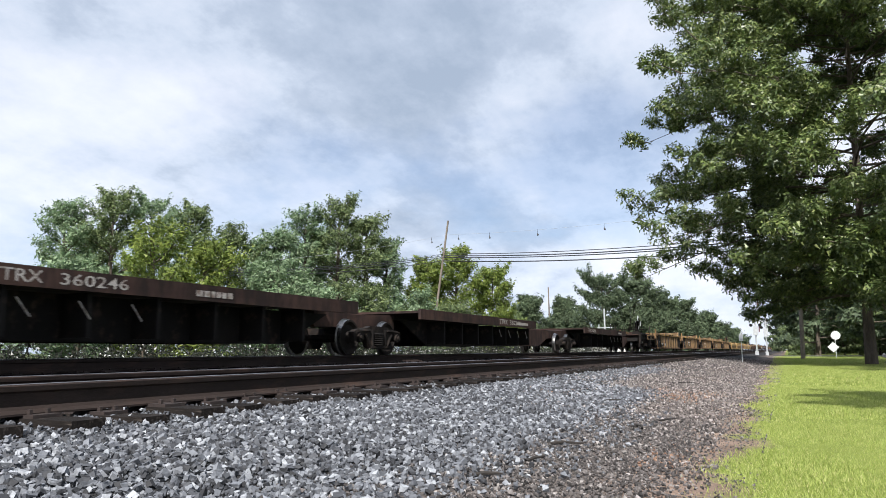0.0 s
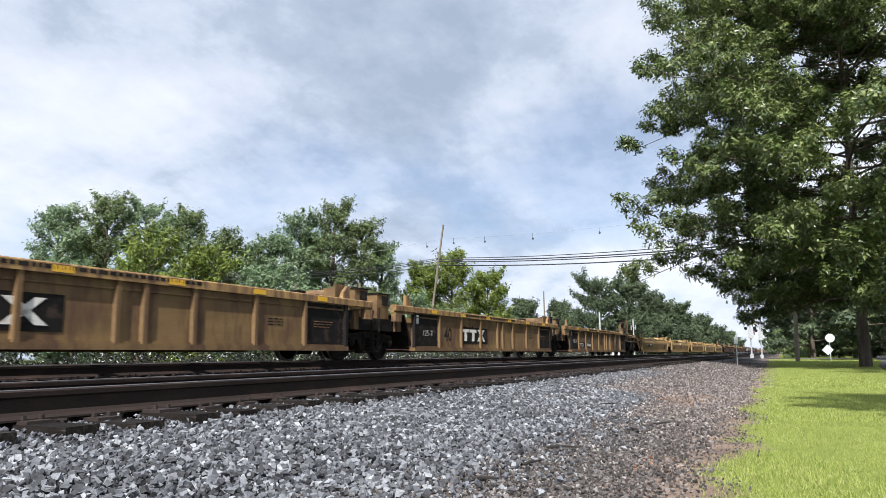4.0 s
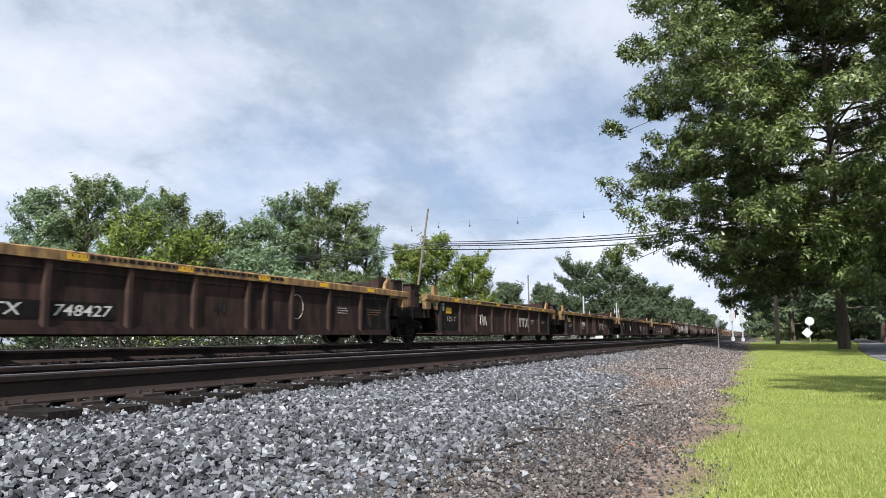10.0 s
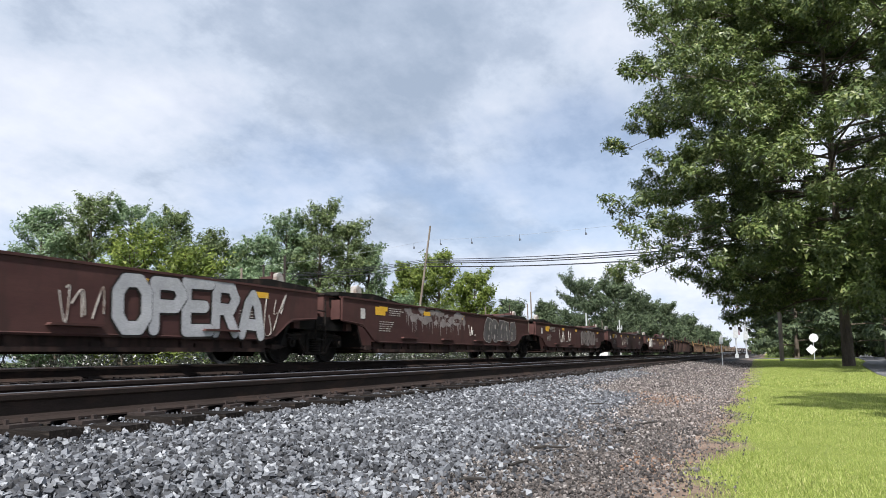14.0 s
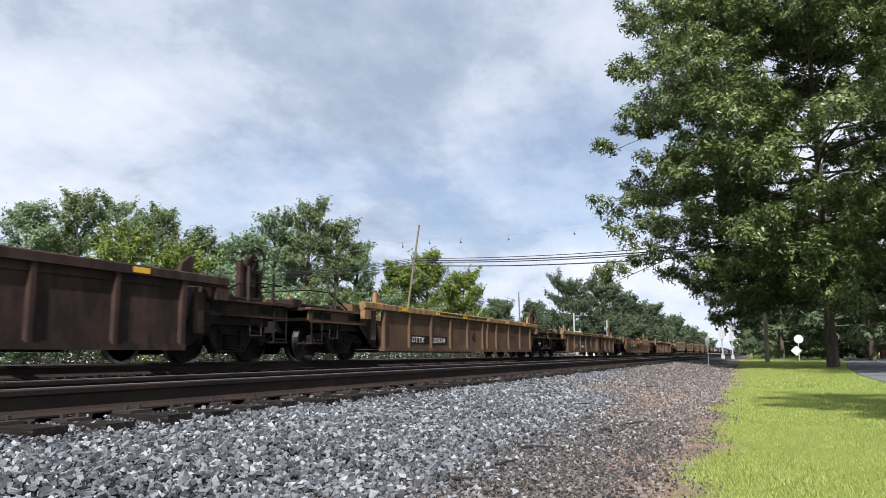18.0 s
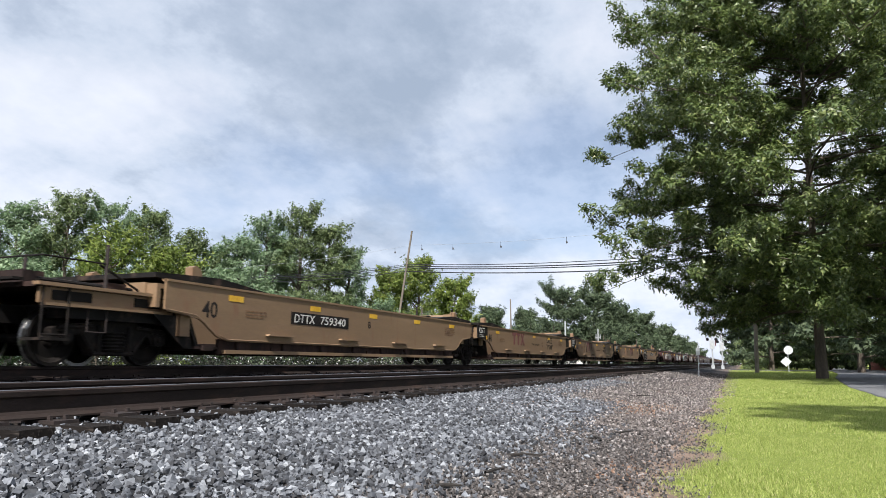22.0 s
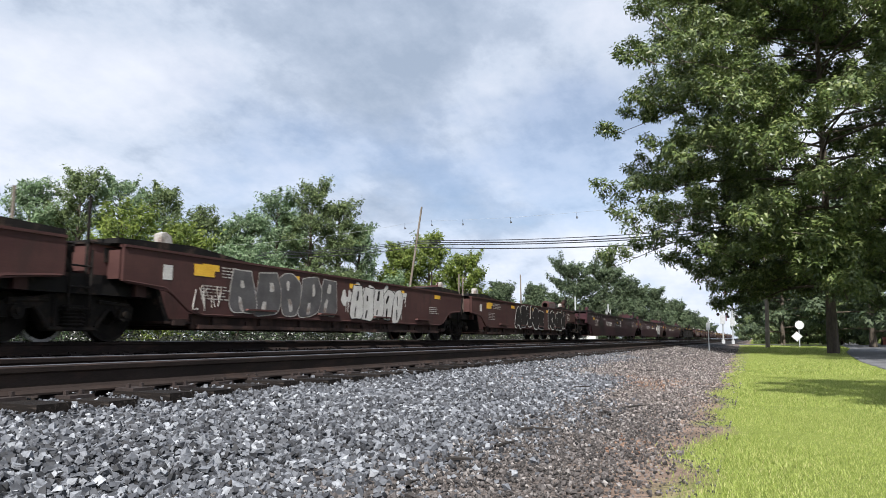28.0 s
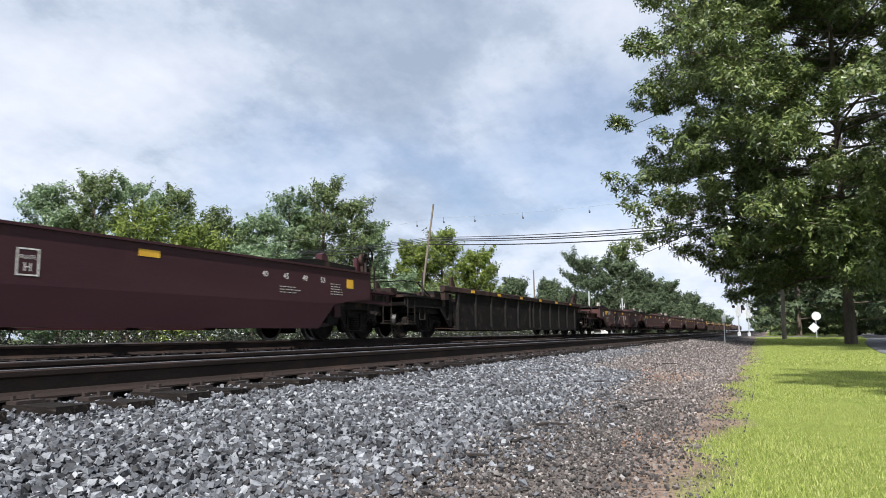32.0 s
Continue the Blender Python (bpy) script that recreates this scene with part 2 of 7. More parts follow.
MAT = dict(
    tan=surface("tan_paint", (0.25, 0.157, 0.055), (0.335, 0.218, 0.08), 0.6, 0, 1.2, 30, 0.1, (0.14, 0.068, 0.035), 0.3, (1, 0.35, 1.6), 0.10, grit=0.22, streak=True),
    tan_old=surface("weathered_tan_paint", (0.122, 0.073, 0.028), (0.20, 0.124, 0.047), 0.7, 0, 1.0, 30, 0.12, (0.085, 0.042, 0.022), 0.75, (1, 0.4, 1.8), 0.08, grit=0.22, streak=True),
    tan_rusty=surface("rusted_tan_paint", (0.066, 0.036, 0.017), (0.118, 0.066, 0.029), 0.72, 0, 1.0, 30, 0.12, (0.05, 0.024, 0.015), 0.7, (1, 0.4, 1.8), 0.08, grit=0.22, streak=True),
    beige=surface("beige_paint", (0.185, 0.116, 0.064), (0.24, 0.155, 0.086), 0.6, 0, 0.9, 26, 0.08, (0.19, 0.10, 0.055), 0.2, (1, 0.35, 1.8), 0.06, grit=0.22, streak=True),
    rust=surface("rusty_brown_steel", (0.034, 0.0195, 0.0165), (0.068, 0.039, 0.031), 0.8, 0, 1.4, 34, 0.15, (0.022, 0.0145, 0.013), 0.85, (1, 0.4, 1.8), 0.10, spec=0.2, grit=0.22, streak=True),
    brown=surface("brown_paint", (0.052, 0.0235, 0.0225), (0.082, 0.040, 0.035), 0.7, 0, 1.1, 30, 0.1, (0.05, 0.027, 0.024), 0.5, (1, 0.4, 1.8), 0.08, spec=0.2, grit=0.22, streak=True),
    orange=surface("faded_brown_paint", (0.135, 0.068, 0.032), (0.205, 0.108, 0.049), 0.7, 0, 1.0, 30, 0.1, (0.085, 0.042, 0.025), 0.6, (1, 0.4, 1.8), 0.06, grit=0.22, streak=True),
    maroon=surface("maroon_paint", (0.038, 0.0145, 0.0185), (0.054, 0.022, 0.027), 0.5, 0, 0.7, 26, 0.05, (0.05, 0.02, 0.022), 0.2, (1, 0.3, 1.5), 0.04, spec=0.2, grit=0.22, streak=True),
    black=surface("black_paint", (0.008, 0.0075, 0.0075), (0.017, 0.015, 0.014), 0.7, 0, 2.0, 40, 0.1, (0.05, 0.035, 0.028), 0.3, (1, 1, 1), 0.1, spec=0.12),
    grime=surface("greasy_cast_steel", (0.008, 0.007, 0.007), (0.02, 0.017, 0.015), 0.7, 0.1, 3.0, 60, 0.25, (0.035, 0.026, 0.021), 0.4, (1, 1, 1), 0.15, spec=0.12),
    tread=surface("polished_wheel_tread", (0.20, 0.195, 0.19), (0.30, 0.29, 0.28), 0.3, 1.0, 3.0, 40, 0.04),
    wheel=surface("wheel_steel", (0.010, 0.009, 0.008), (0.024, 0.02, 0.018), 0.65, 0.2, 3.0, 50, 0.2, spec=0.12),
    chord=surface("rusted_yellow_sill", (0.24, 0.14, 0.05), (0.36, 0.225, 0.08), 0.7, 0, 1.6, 30, 0.12, (0.11, 0.06, 0.035), 0.8, (1, 0.4, 2), 0.06, grit=0.22, streak=True),
    rail=surface("rail_steel", (0.018, 0.0135, 0.012), (0.034, 0.025, 0.022), 0.8, 0.0, 2.0, 70, 0.2, (0.045, 0.029, 0.023), 0.35, (1, 0.5, 2), spec=0.15),
    head=surface("polished_rail_head", (0.24, 0.225, 0.22), (0.36, 0.34, 0.33), 0.34, 1.0, 2.0, 40, 0.03),
    tie=surface("creosoted_tie_timber", (0.009, 0.0075, 0.007), (0.022, 0.018, 0.016), 0.85, 0, 5.0, 60, 0.5, (0.06, 0.05, 0.043), 0.2, (0.3, 4, 4), 0.3, spec=0.12),
    plate=surface("rusty_tie_plate", (0.016, 0.011, 0.010), (0.034, 0.022, 0.019), 0.8, 0, 12, 90, 0.2),
    white=surface("white_marking", (0.55, 0.53, 0.50), (0.72, 0.70, 0.66), 0.7, 0, 3, 60, 0.03, (0.30, 0.26, 0.22), 0.3),
    grey_mark=surface("faded_white_marking", (0.30, 0.28, 0.26), (0.44, 0.41, 0.38), 0.7, 0, 3, 60, 0.03, (0.15, 0.11, 0.09), 0.5),
    ink=surface("black_marking", (0.014, 0.012, 0.012), (0.03, 0.026, 0.024), 0.7, 0, 3, 60, 0.03, spec=0.1),
    yellow=surface("yellow_reflector", (0.60, 0.33, 0.02), (0.70, 0.42, 0.03), 0.5, 0, 5, 60, 0.03),
    burgundy=surface("burgundy_marking", (0.12, 0.034, 0.034), (0.165, 0.05, 0.048), 0.7, 0, 3, 50, 0.03),
    silver=surface("silver_spray_paint", (0.33, 0.33, 0.35), (0.50, 0.50, 0.52), 0.5, 0.1, 2, 40, 0.03),
    smoke=surface("dark_silver_spray_paint", (0.05, 0.045, 0.047), (0.12, 0.11, 0.112), 0.5, 0.2, 2, 40, 0.03),
    smear=surface("washed_out_spray_paint", (0.14, 0.115, 0.11), (0.26, 0.23, 0.22), 0.8, 0, 3, 50, 0.02),
    chalk=surface("chalk_spray_paint", (0.42, 0.40, 0.38), (0.56, 0.54, 0.51), 0.8, 0, 4, 60, 0.02),
    tealed=surface("pale_teal_spray_paint", (0.30, 0.45, 0.47), (0.40, 0.55, 0.57), 0.8, 0, 4, 60, 0.02),
    stones=islands("clean_grey_ballast", ((0.0, (0.016, 0.016, 0.018)), (0.40, (0.068, 0.071, 0.081)), (0.82, (0.152, 0.159, 0.177)), (1.0, (0.32, 0.33, 0.35))), 0.75, 0, 60),
    gravel=islands("old_brownish_gravel", ((0.0, (0.02, 0.018, 0.017)), (0.45, (0.066, 0.058, 0.055)), (0.85, (0.14, 0.124, 0.118)), (1.0, (0.30, 0.275, 0.26))), 0.9, 0, 70),
    dusty=islands("pale_dusty_gravel", ((0.0, (0.036, 0.031, 0.029)), (0.4, (0.11, 0.094, 0.087)), (0.8, (0.215, 0.187, 0.174)), (1.0, (0.40, 0.36, 0.34))), 0.9, 0, 90),
    clay=islands("reddish_clay_crumbs", ((0.0, (0.11, 0.06, 0.04)), (0.6, (0.24, 0.145, 0.095)), (1.0, (0.36, 0.24, 0.17))), 0.95, 0, 70),
    blades=islands("mown_grass_blades", ((0.0, (0.20, 0.26, 0.05)), (0.45, (0.33, 0.39, 0.095)), (0.85, (0.44, 0.49, 0.15)), (1.0, (0.56, 0.53, 0.24))), 0.7, 0.4, 0, 0.3),
    oak=islands("oak_leaves", ((0.0, (0.05, 0.078, 0.02)), (0.5, (0.098, 0.138, 0.037)), (0.85, (0.165, 0.205, 0.062)), (1.0, (0.27, 0.295, 0.115))), 0.42, 0.27, 0, 0.5, 0.9),
    # darker bluish leaves: distance haze and under-canopy shade painted into the colour
    leaf_far=islands("painted_haze_shade_foliage", ((0.0, (0.045, 0.066, 0.036)), (0.5, (0.085, 0.118, 0.062)), (1.0, (0.15, 0.185, 0.10))), 0.6, 0.3, 0, 0.3, 0.3),
    leaf_dark=islands("dark_foliage", ((0.0, (0.066, 0.092, 0.038)), (0.5, (0.130, 0.173, 0.070)), (1.0, (0.239, 0.289, 0.119))), 0.55, 0.36, 0, 0.4, 0.8),
    leaf_grey=islands("silvery_foliage", ((0.0, (0.092, 0.148, 0.074)), (0.5, (0.167, 0.240, 0.120)), (1.0, (0.314, 0.388, 0.240))), 0.55, 0.36, 0, 0.4, 0.8),
    leaf_bright=islands("bright_foliage", ((0.0, (0.092, 0.132, 0.025)), (0.5, (0.161, 0.213, 0.041)), (1.0, (0.265, 0.310, 0.069))), 0.55, 0.38, 0, 0.4, 0.8),
    # near-black greens: the shade below the train is put into the weed colour
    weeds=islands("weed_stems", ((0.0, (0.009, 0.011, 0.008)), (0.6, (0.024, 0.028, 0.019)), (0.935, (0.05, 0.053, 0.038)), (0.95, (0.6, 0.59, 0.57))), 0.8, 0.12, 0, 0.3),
    bark=surface("oak_bark", (0.055, 0.043, 0.033), (0.13, 0.105, 0.08), 0.95, 0, 3, 22, 0.8, None, 0, (1, 1, 0.25), 0, "Object", 0.04),
    pole=surface("weathered_pole_timber", (0.11, 0.09, 0.072), (0.22, 0.185, 0.15), 0.9, 0, 3, 30, 0.4, None, 0, (3, 3, 0.2)),
    cable=surface("black_cable", (0.02, 0.02, 0.022), (0.035, 0.035, 0.04), 0.6, 0, 5, 40, 0),
    galv=surface("galvanised_steel", (0.45, 0.46, 0.47), (0.62, 0.63, 0.64), 0.5, 0.6, 5, 60, 0.05),
    sheet=surface("dull_aluminium_sheet", (0.52, 0.53, 0.53), (0.60, 0.61, 0.61), 0.5, 0.1, 4, 60, 0.03),
    whitewall=surface("white_painted_wall", (0.62, 0.61, 0.58), (0.75, 0.74, 0.71), 0.8, 0, 0.5, 12, 0.1),
    brick=surface("red_brick", (0.26, 0.07, 0.045), (0.36, 0.12, 0.075), 0.9, 0, 1, 18, 0.2),
    roof=surface("grey_shingles", (0.10, 0.10, 0.10), (0.18, 0.175, 0.17), 0.9, 0, 1, 20, 0.3),
    asphalt=surface("grey_asphalt", (0.10, 0.10, 0.105), (0.16, 0.16, 0.165), 0.9, 0, 0.7, 40, 0.4, (0.07, 0.07, 0.072), 0.3),
    glass=surface("dark_window_glass", (0.02, 0.022, 0.025), (0.03, 0.032, 0.036), 0.1, 0, 1, 10, 0),
    wood=surface("old_grey_stick", (0.014, 0.012, 0.010), (0.035, 0.028, 0.024), 0.9, 0, 8, 50, 0.3),
)


# ---- mesh helpers ----
def box(bm, x0, x1, y0, y1, z0, z1):
    v = [bm.verts.new(p) for p in ((x0, y0, z0), (x1, y0, z0), (x1, y1, z0), (x0, y1, z0), (x0, y0, z1), (x1, y0, z1), (x1, y1, z1), (x0, y1, z1))]
    for f in ((3, 2, 1, 0), (4, 5, 6, 7), (0, 1, 5, 4), (1, 2, 6, 5), (2, 3, 7, 6), (3, 0, 4, 7)):
        bm.faces.new([v[i] for i in f])


def prism(bm, outline, y0, y1):
    """An outline in (x, z), counter-clockwise seen from -y, drawn out from y0 to y1."""
    a = [bm.verts.new((x, y0, z)) for x, z in outline]
    b = [bm.verts.new((x, y1, z)) for x, z in outline]
    n = len(a)
    bm.faces.new(a)
    bm.faces.new(b[::-1])
    for i in range(n):
        bm.faces.new((a[(i + 1) % n], a[i], b[i], b[(i + 1) % n]))


def plate_x(bm, outline, x0, x1):
    """An outline in (y, z) drawn out from x0 to x1."""
    a = [bm.verts.new((x0, y, z)) for y, z in outline]
    b = [bm.verts.new((x1, y, z)) for y, z in outline]
    n = len(a)
    bm.faces.new(a[::-1])
    bm.faces.new(b)
    for i in range(n):
        bm.faces.new((a[i], a[(i + 1) % n], b[(i + 1) % n], b[i]))


def rod(bm, p, q, r0, r1=None, sides=8, caps=True):
    r1 = r0 if r1 is None else r1
    p, q = Vector(p), Vector(q)
    d = (q - p).normalized()
    e = d.orthogonal().normalized()
    f = d.cross(e)
    rings = []
    for c, r in ((p, r0), (q, r1)):
        rings.append([bm.verts.new(c + (e * math.cos(k * 2 * math.pi / sides) + f * math.sin(k * 2 * math.pi / sides)) * r) for k in range(sides)])
    for k in range(sides):
        j = (k + 1) % sides
        bm.faces.new((rings[0][k], rings[0][j], rings[1][j], rings[1][k]))
    if caps:
        bm.faces.new(rings[0][::-1])
        bm.faces.new(rings[1])


def lathe_x(bm, profile, cx, cy, cz, sides=28):
    """A profile of (x offset, radius) turned round an axis along x."""
    rings = []
    for x, r in profile:
        rings.append([bm.verts.new((cx + x, cy + r * math.cos(k * 2 * math.pi / sides), cz + r * math.sin(k * 2 * math.pi / sides))) for k in range(sides)])
    for a, b in zip(rings, rings[1:]):
        for k in range(sides):
            j = (k + 1) % sides
            bm.faces.new((a[k], a[j], b[j], b[k]))
    bm.faces.new(rings[0][::-1])
    bm.faces.new(rings[-1])


def soft_edges(bm, width=0.012):
    bmesh.ops.bevel(bm, geom=[e for e in bm.edges if e.is_manifold and e.calc_face_angle(0) > 0.5], offset=width, segments=1, affect="EDGES")


def meshed(name, bm, material, smooth=False):
    bmesh.ops.recalc_face_normals(bm, faces=bm.faces)
    me = bpy.data.meshes.new(name)
    bm.to_mesh(me)
    bm.free()
    me.materials.append(material)
    if smooth:
        me.shade_smooth()
    return me


MESHES = {}


def stock(key, build, material, smooth=False):
    """A mesh made once and shared: build(bm) fills it."""
    k = (key, material.name)
    if k not in MESHES:
        bm = bmesh.new()
        build(bm)
        MESHES[k] = meshed(str(key if isinstance(key, str) else key[0]), bm, material, smooth)
    return MESHES[k]


def part(name, data, material=None, parent=None, label="", at=None):
    """Links a mesh, or a bmesh that it turns into one, as one object under a thing or a part."""
    me = data if isinstance(data, bpy.types.Mesh) else meshed(name, data, material)
    ob = new(name, me)
    ob.parent = parent
    if at is not None:
        ob.matrix_basis = at
    if label:
        tagged(ob, label)
    return ob


def thing(name, m, label, category, group="", kind=""):
    ob = new(name)
    ob.matrix_basis = m
    ob.empty_display_size = 0.2
    return tagged(ob, label, category, group, kind)


def raw_mesh(name, verts, faces, material):
    """A mesh from arrays: verts (n, 3), faces (m, 3) or (m, 4)."""
    me = bpy.data.meshes.new(name)
    k = faces.shape[1]
    me.vertices.add(len(verts))
    me.vertices.foreach_set("co", np.asarray(verts, np.float32).ravel())
    me.loops.add(faces.size)
    me.loops.foreach_set("vertex_index", np.asarray(faces, np.int32).ravel())
    me.polygons.add(len(faces))
    me.polygons.foreach_set("loop_start", np.arange(0, faces.size, k, dtype=np.int32))
    me.update(calc_edges=True)
    me.shade_flat()
    me.materials.append(material)
    return me

# ---- ground, ballast, tracks ----
PROFILE = ((-2500, -0.5), (-60, -0.35), (-16, -0.25), (-13.2, -0.05), (-11.75, 0.40), (-8.55, 0.40), (-7.5, 0.30), (-6.5, 0.305), (-4.15, 0.298), (-3.6, 0.258),
           (-2.6, 0.18), (-1.5, 0.05), (-0.75, 0.0), (-0.3, 0.0), (3.0, 0.0), (60, 0.0), (2500, 0.0))


def lie(x):
    """Height of the ground at x."""
    for (a, za), (b, zb) in zip(PROFILE, PROFILE[1:]):
        if a <= x <= b:
            return za + (zb - za) * (x - a) / (b - a)
    return 0.0


def ground_height(x, y):
    near = max(0.0, 1 - abs(y - 8) / 40) if -4 < x < 4 else 0.0
    return lie(x) + near * 0.03 * noise.noise((x * 1.3, y * 0.9, 0.0)) * (1.0 if x > -3.6 else 0.0)


def ground_material():
    m = bpy.data.materials.new("ground")
    m.use_nodes = True
    nt = m.node_tree
    N, L = nt.nodes.new, nt.links.new
    p = nt.nodes["Principled BSDF"]
    tc, sep = N("ShaderNodeTexCoord"), N("ShaderNodeSeparateXYZ")
    L(tc.outputs["Object"], sep.inputs[0])

    def tex(scale, detail=4.0):
        n = N("ShaderNodeTexNoise")
        n.inputs["Scale"].default_value, n.inputs["Detail"].default_value = scale, detail
        L(tc.outputs["Object"], n.inputs["Vector"])
        return n.outputs[0]

    def calc(op, a, b):
        n = N("ShaderNodeMath")
        n.operation = op
        for i, v in enumerate((a, b)):
            if isinstance(v, (int, float)):
                n.inputs[i].default_value = v
            else:
                L(v, n.inputs[i])
        return n.outputs[0]

    def between(v, a, b, lo=0.0, hi=1.0):
        n = N("ShaderNodeMapRange")
        n.inputs["From Min"].default_value, n.inputs["From Max"].default_value, n.inputs["To Min"].default_value, n.inputs["To Max"].default_value = a, b, lo, hi
        L(v, n.inputs[0])
        return n.outputs[0]

    def mix(f, a, b, kind="MIX"):
        n = N("ShaderNodeMix")
        n.data_type, n.blend_type = "RGBA", kind
        for key, v in (("Factor", f), ("A", a), ("B", b)):
            if isinstance(v, tuple):
                n.inputs[key].default_value = (*v, 1)
            elif isinstance(v, (int, float)):
                n.inputs[key].default_value = v
            else:
                L(v, n.inputs[key])
        return n.outputs["Result"]

    edge = calc("ADD", sep.outputs[0], calc("MULTIPLY", calc("SUBTRACT", tex(1.4, 7), 0.5), 0.9))
    cells = N("ShaderNodeTexVoronoi")
    cells.inputs["Scale"].default_value = 34
    L(tc.outputs["Object"], cells.inputs["Vector"])
    grain = tex(70, 4)
    lawn = mix(between(tex(0.5, 5), 0.35, 0.65), (0.22, 0.275, 0.045), (0.31, 0.365, 0.075))
    lawn = mix(between(tex(40, 3), 0.3, 0.7, 0, 0.6), lawn, (0.13, 0.17, 0.02))
    dirt = mix(between(tex(2.0, 6), 0.35, 0.65), (0.20, 0.14, 0.105), (0.36, 0.26, 0.20))
    old = mix(between(cells.outputs["Color"], 0.0, 1.0), (0.06, 0.05, 0.045), (0.24, 0.20, 0.178))
    clay = between(tex(0.55, 4), 0.56, 0.70, 0, 0.8)
    old = mix(clay, old, (0.40, 0.25, 0.17))
    # near-black bed: shade in the gaps between stones is put into this colour
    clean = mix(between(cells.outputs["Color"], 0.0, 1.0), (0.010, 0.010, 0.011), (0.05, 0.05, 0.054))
    wild = mix(between(tex(3, 5), 0.3, 0.7), (0.06, 0.09, 0.025), (0.15, 0.15, 0.07))
    col = mix(between(edge, -0.46, -0.24), dirt, lawn)
    col = mix(between(edge, -0.95, -0.6), old, col)
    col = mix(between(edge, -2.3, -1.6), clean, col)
    col = mix(between(edge, -13.4, -12.6), wild, col)
    col = mix(between(grain, 0.2, 0.8, 0, 0.35), col, (0.05, 0.045, 0.04))
    L(col, p.inputs["Base Color"])
    p.inputs["Roughness"].default_value = 0.95
    p.inputs["Specular IOR Level"].default_value = 0.2
    b = N("ShaderNodeBump")
    b.inputs["Strength"].default_value, b.inputs["Distance"].default_value = 0.8, 0.03
    L(calc("ADD", cells.outputs["Distance"], grain), b.inputs["Height"]), L(b.outputs[0], p.inputs["Normal"])
    return m


ROAD_Y, ROAD_X = (-30, -4, 4, 12, 17, 26, 36, 44, 60, 90, 150, 400), (14, 8.6, 5.5, 3.4, 2.75, 3.1, 3.9, 4.6, 6.5, 9, 12, 20)


def make_ground():
    xs = sorted({*[x for x, _ in PROFILE], *np.arange(-4.4, 2.01, 0.2).round(2), -200, -120, -40, -25, 8, 15, 30, 120, 300})
    ys = sorted({*np.arange(-4, 24, 0.4).round(2), *np.arange(24, 80, 4.0), -1500, -300, -80, -20, 110, 160, 250, 500, 1000, 2500})
    v = np.array([(x, y, ground_height(x, y)) for y in ys for x in xs])
    nx = len(xs)
    f = np.array([(j * nx + i, j * nx + i + 1, (j + 1) * nx + i + 1, (j + 1) * nx + i) for j in range(len(ys) - 1) for i in range(nx - 1)])
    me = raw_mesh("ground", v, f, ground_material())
    me.shade_smooth()
    return tagged(new("ground", me), "lawn, reddish dirt edge and grey ballast bed of the railway", "ground", kind="structure")


make_ground()

OCT_V = np.array([(1.15, 0.1, 0), (-1.1, -0.2, 0.1), (0.1, 1.1, -0.1), (-0.1, -1.15, 0), (0.15, 0, 1.05), (0, 0.1, -1.0)])
OCT_F = np.array([(0, 2, 4), (2, 1, 4), (1, 3, 4), (3, 0, 4), (2, 0, 5), (1, 2, 5), (3, 1, 5), (0, 3, 5)])
CUT_V = np.array([(-1, -0.8, -0.6), (1, -0.9, -0.5), (0.9, 0.8, -0.6), (-0.8, 0.9, -0.5), (-0.6, -0.5, 0.7), (0.7, -0.6, 0.5), (0.5, 0.6, 0.75), (-0.7, 0.5, 0.5)])
CUT_F = np.array([(0, 3, 2), (0, 2, 1), (4, 5, 6), (4, 6, 7), (0, 1, 5), (0, 5, 4), (1, 2, 6), (1, 6, 5), (2, 3, 7), (2, 7, 6), (3, 0, 4), (3, 4, 7)])


def turns(rng, n):
    q = rng.normal(size=(n, 4))
    q /= np.linalg.norm(q, axis=1)[:, None]
    w, x, y, z = q.T
    return np.stack([np.stack([1 - 2 * (y * y + z * z), 2 * (x * y - z * w), 2 * (x * z + y * w)], 1), np.stack([2 * (x * y + z * w), 1 - 2 * (x * x + z * z), 2 * (y * z - x * w)], 1),
                     np.stack([2 * (x * z - y * w), 2 * (y * z + x * w), 1 - 2 * (x * x + y * y)], 1)], 1)


def scatter_stones(name, zones, material, label, seed):
    """Broken stones over rectangles (x0, x1, y0, y1, count, smallest, largest, fine)."""
    rng = np.random.default_rng(seed)
    V, F, base = [], [], 0
    for x0, x1, y0, y1, n, s0, s1, fine in zones:
        tv, tf = (OCT_V, OCT_F) if fine else (CUT_V, CUT_F)
        x, y = rng.uniform(x0, x1, n), rng.uniform(y0, y1, n)
        if x0 > -3.73:
            x, y = x + np.abs(rng.normal(0, 0.16, n)), y + rng.normal(0, 0.45, n)
        x = np.minimum(x, -0.2)
        s = s0 + (s1 - s0) * rng.random(n) ** 1.6
        z = np.array([ground_height(a, b) for a, b in zip(x, y)])
        k = len(tv)
        v = tv[None] * rng.uniform(0.72, 1.2, (n, k, 1)) * (s * 0.5)[:, None, None] * rng.uniform(0.6, 1.2, (n, 1, 3))
        v = np.einsum("nij,nkj->nki", turns(rng, n), v)
        v[:, :, 2] *= 0.95
        v += np.stack([x, y, z + s * rng.uniform(-0.1, 0.65, n) + (x < -3.66) * 0.005 * (1 + 0.8 * np.sin(y * 5.1) * np.sin(y * 1.7))], 1)[:, None]
        V.append(v.reshape(-1, 3))
        F.append((tf[None] + (np.arange(n) * k)[:, None, None]).reshape(-1, 3) + base)
        base += n * k
    return tagged(new(name, raw_mesh(name, np.concatenate(V), np.concatenate(F), material)), label, "ballast", kind="stuff")


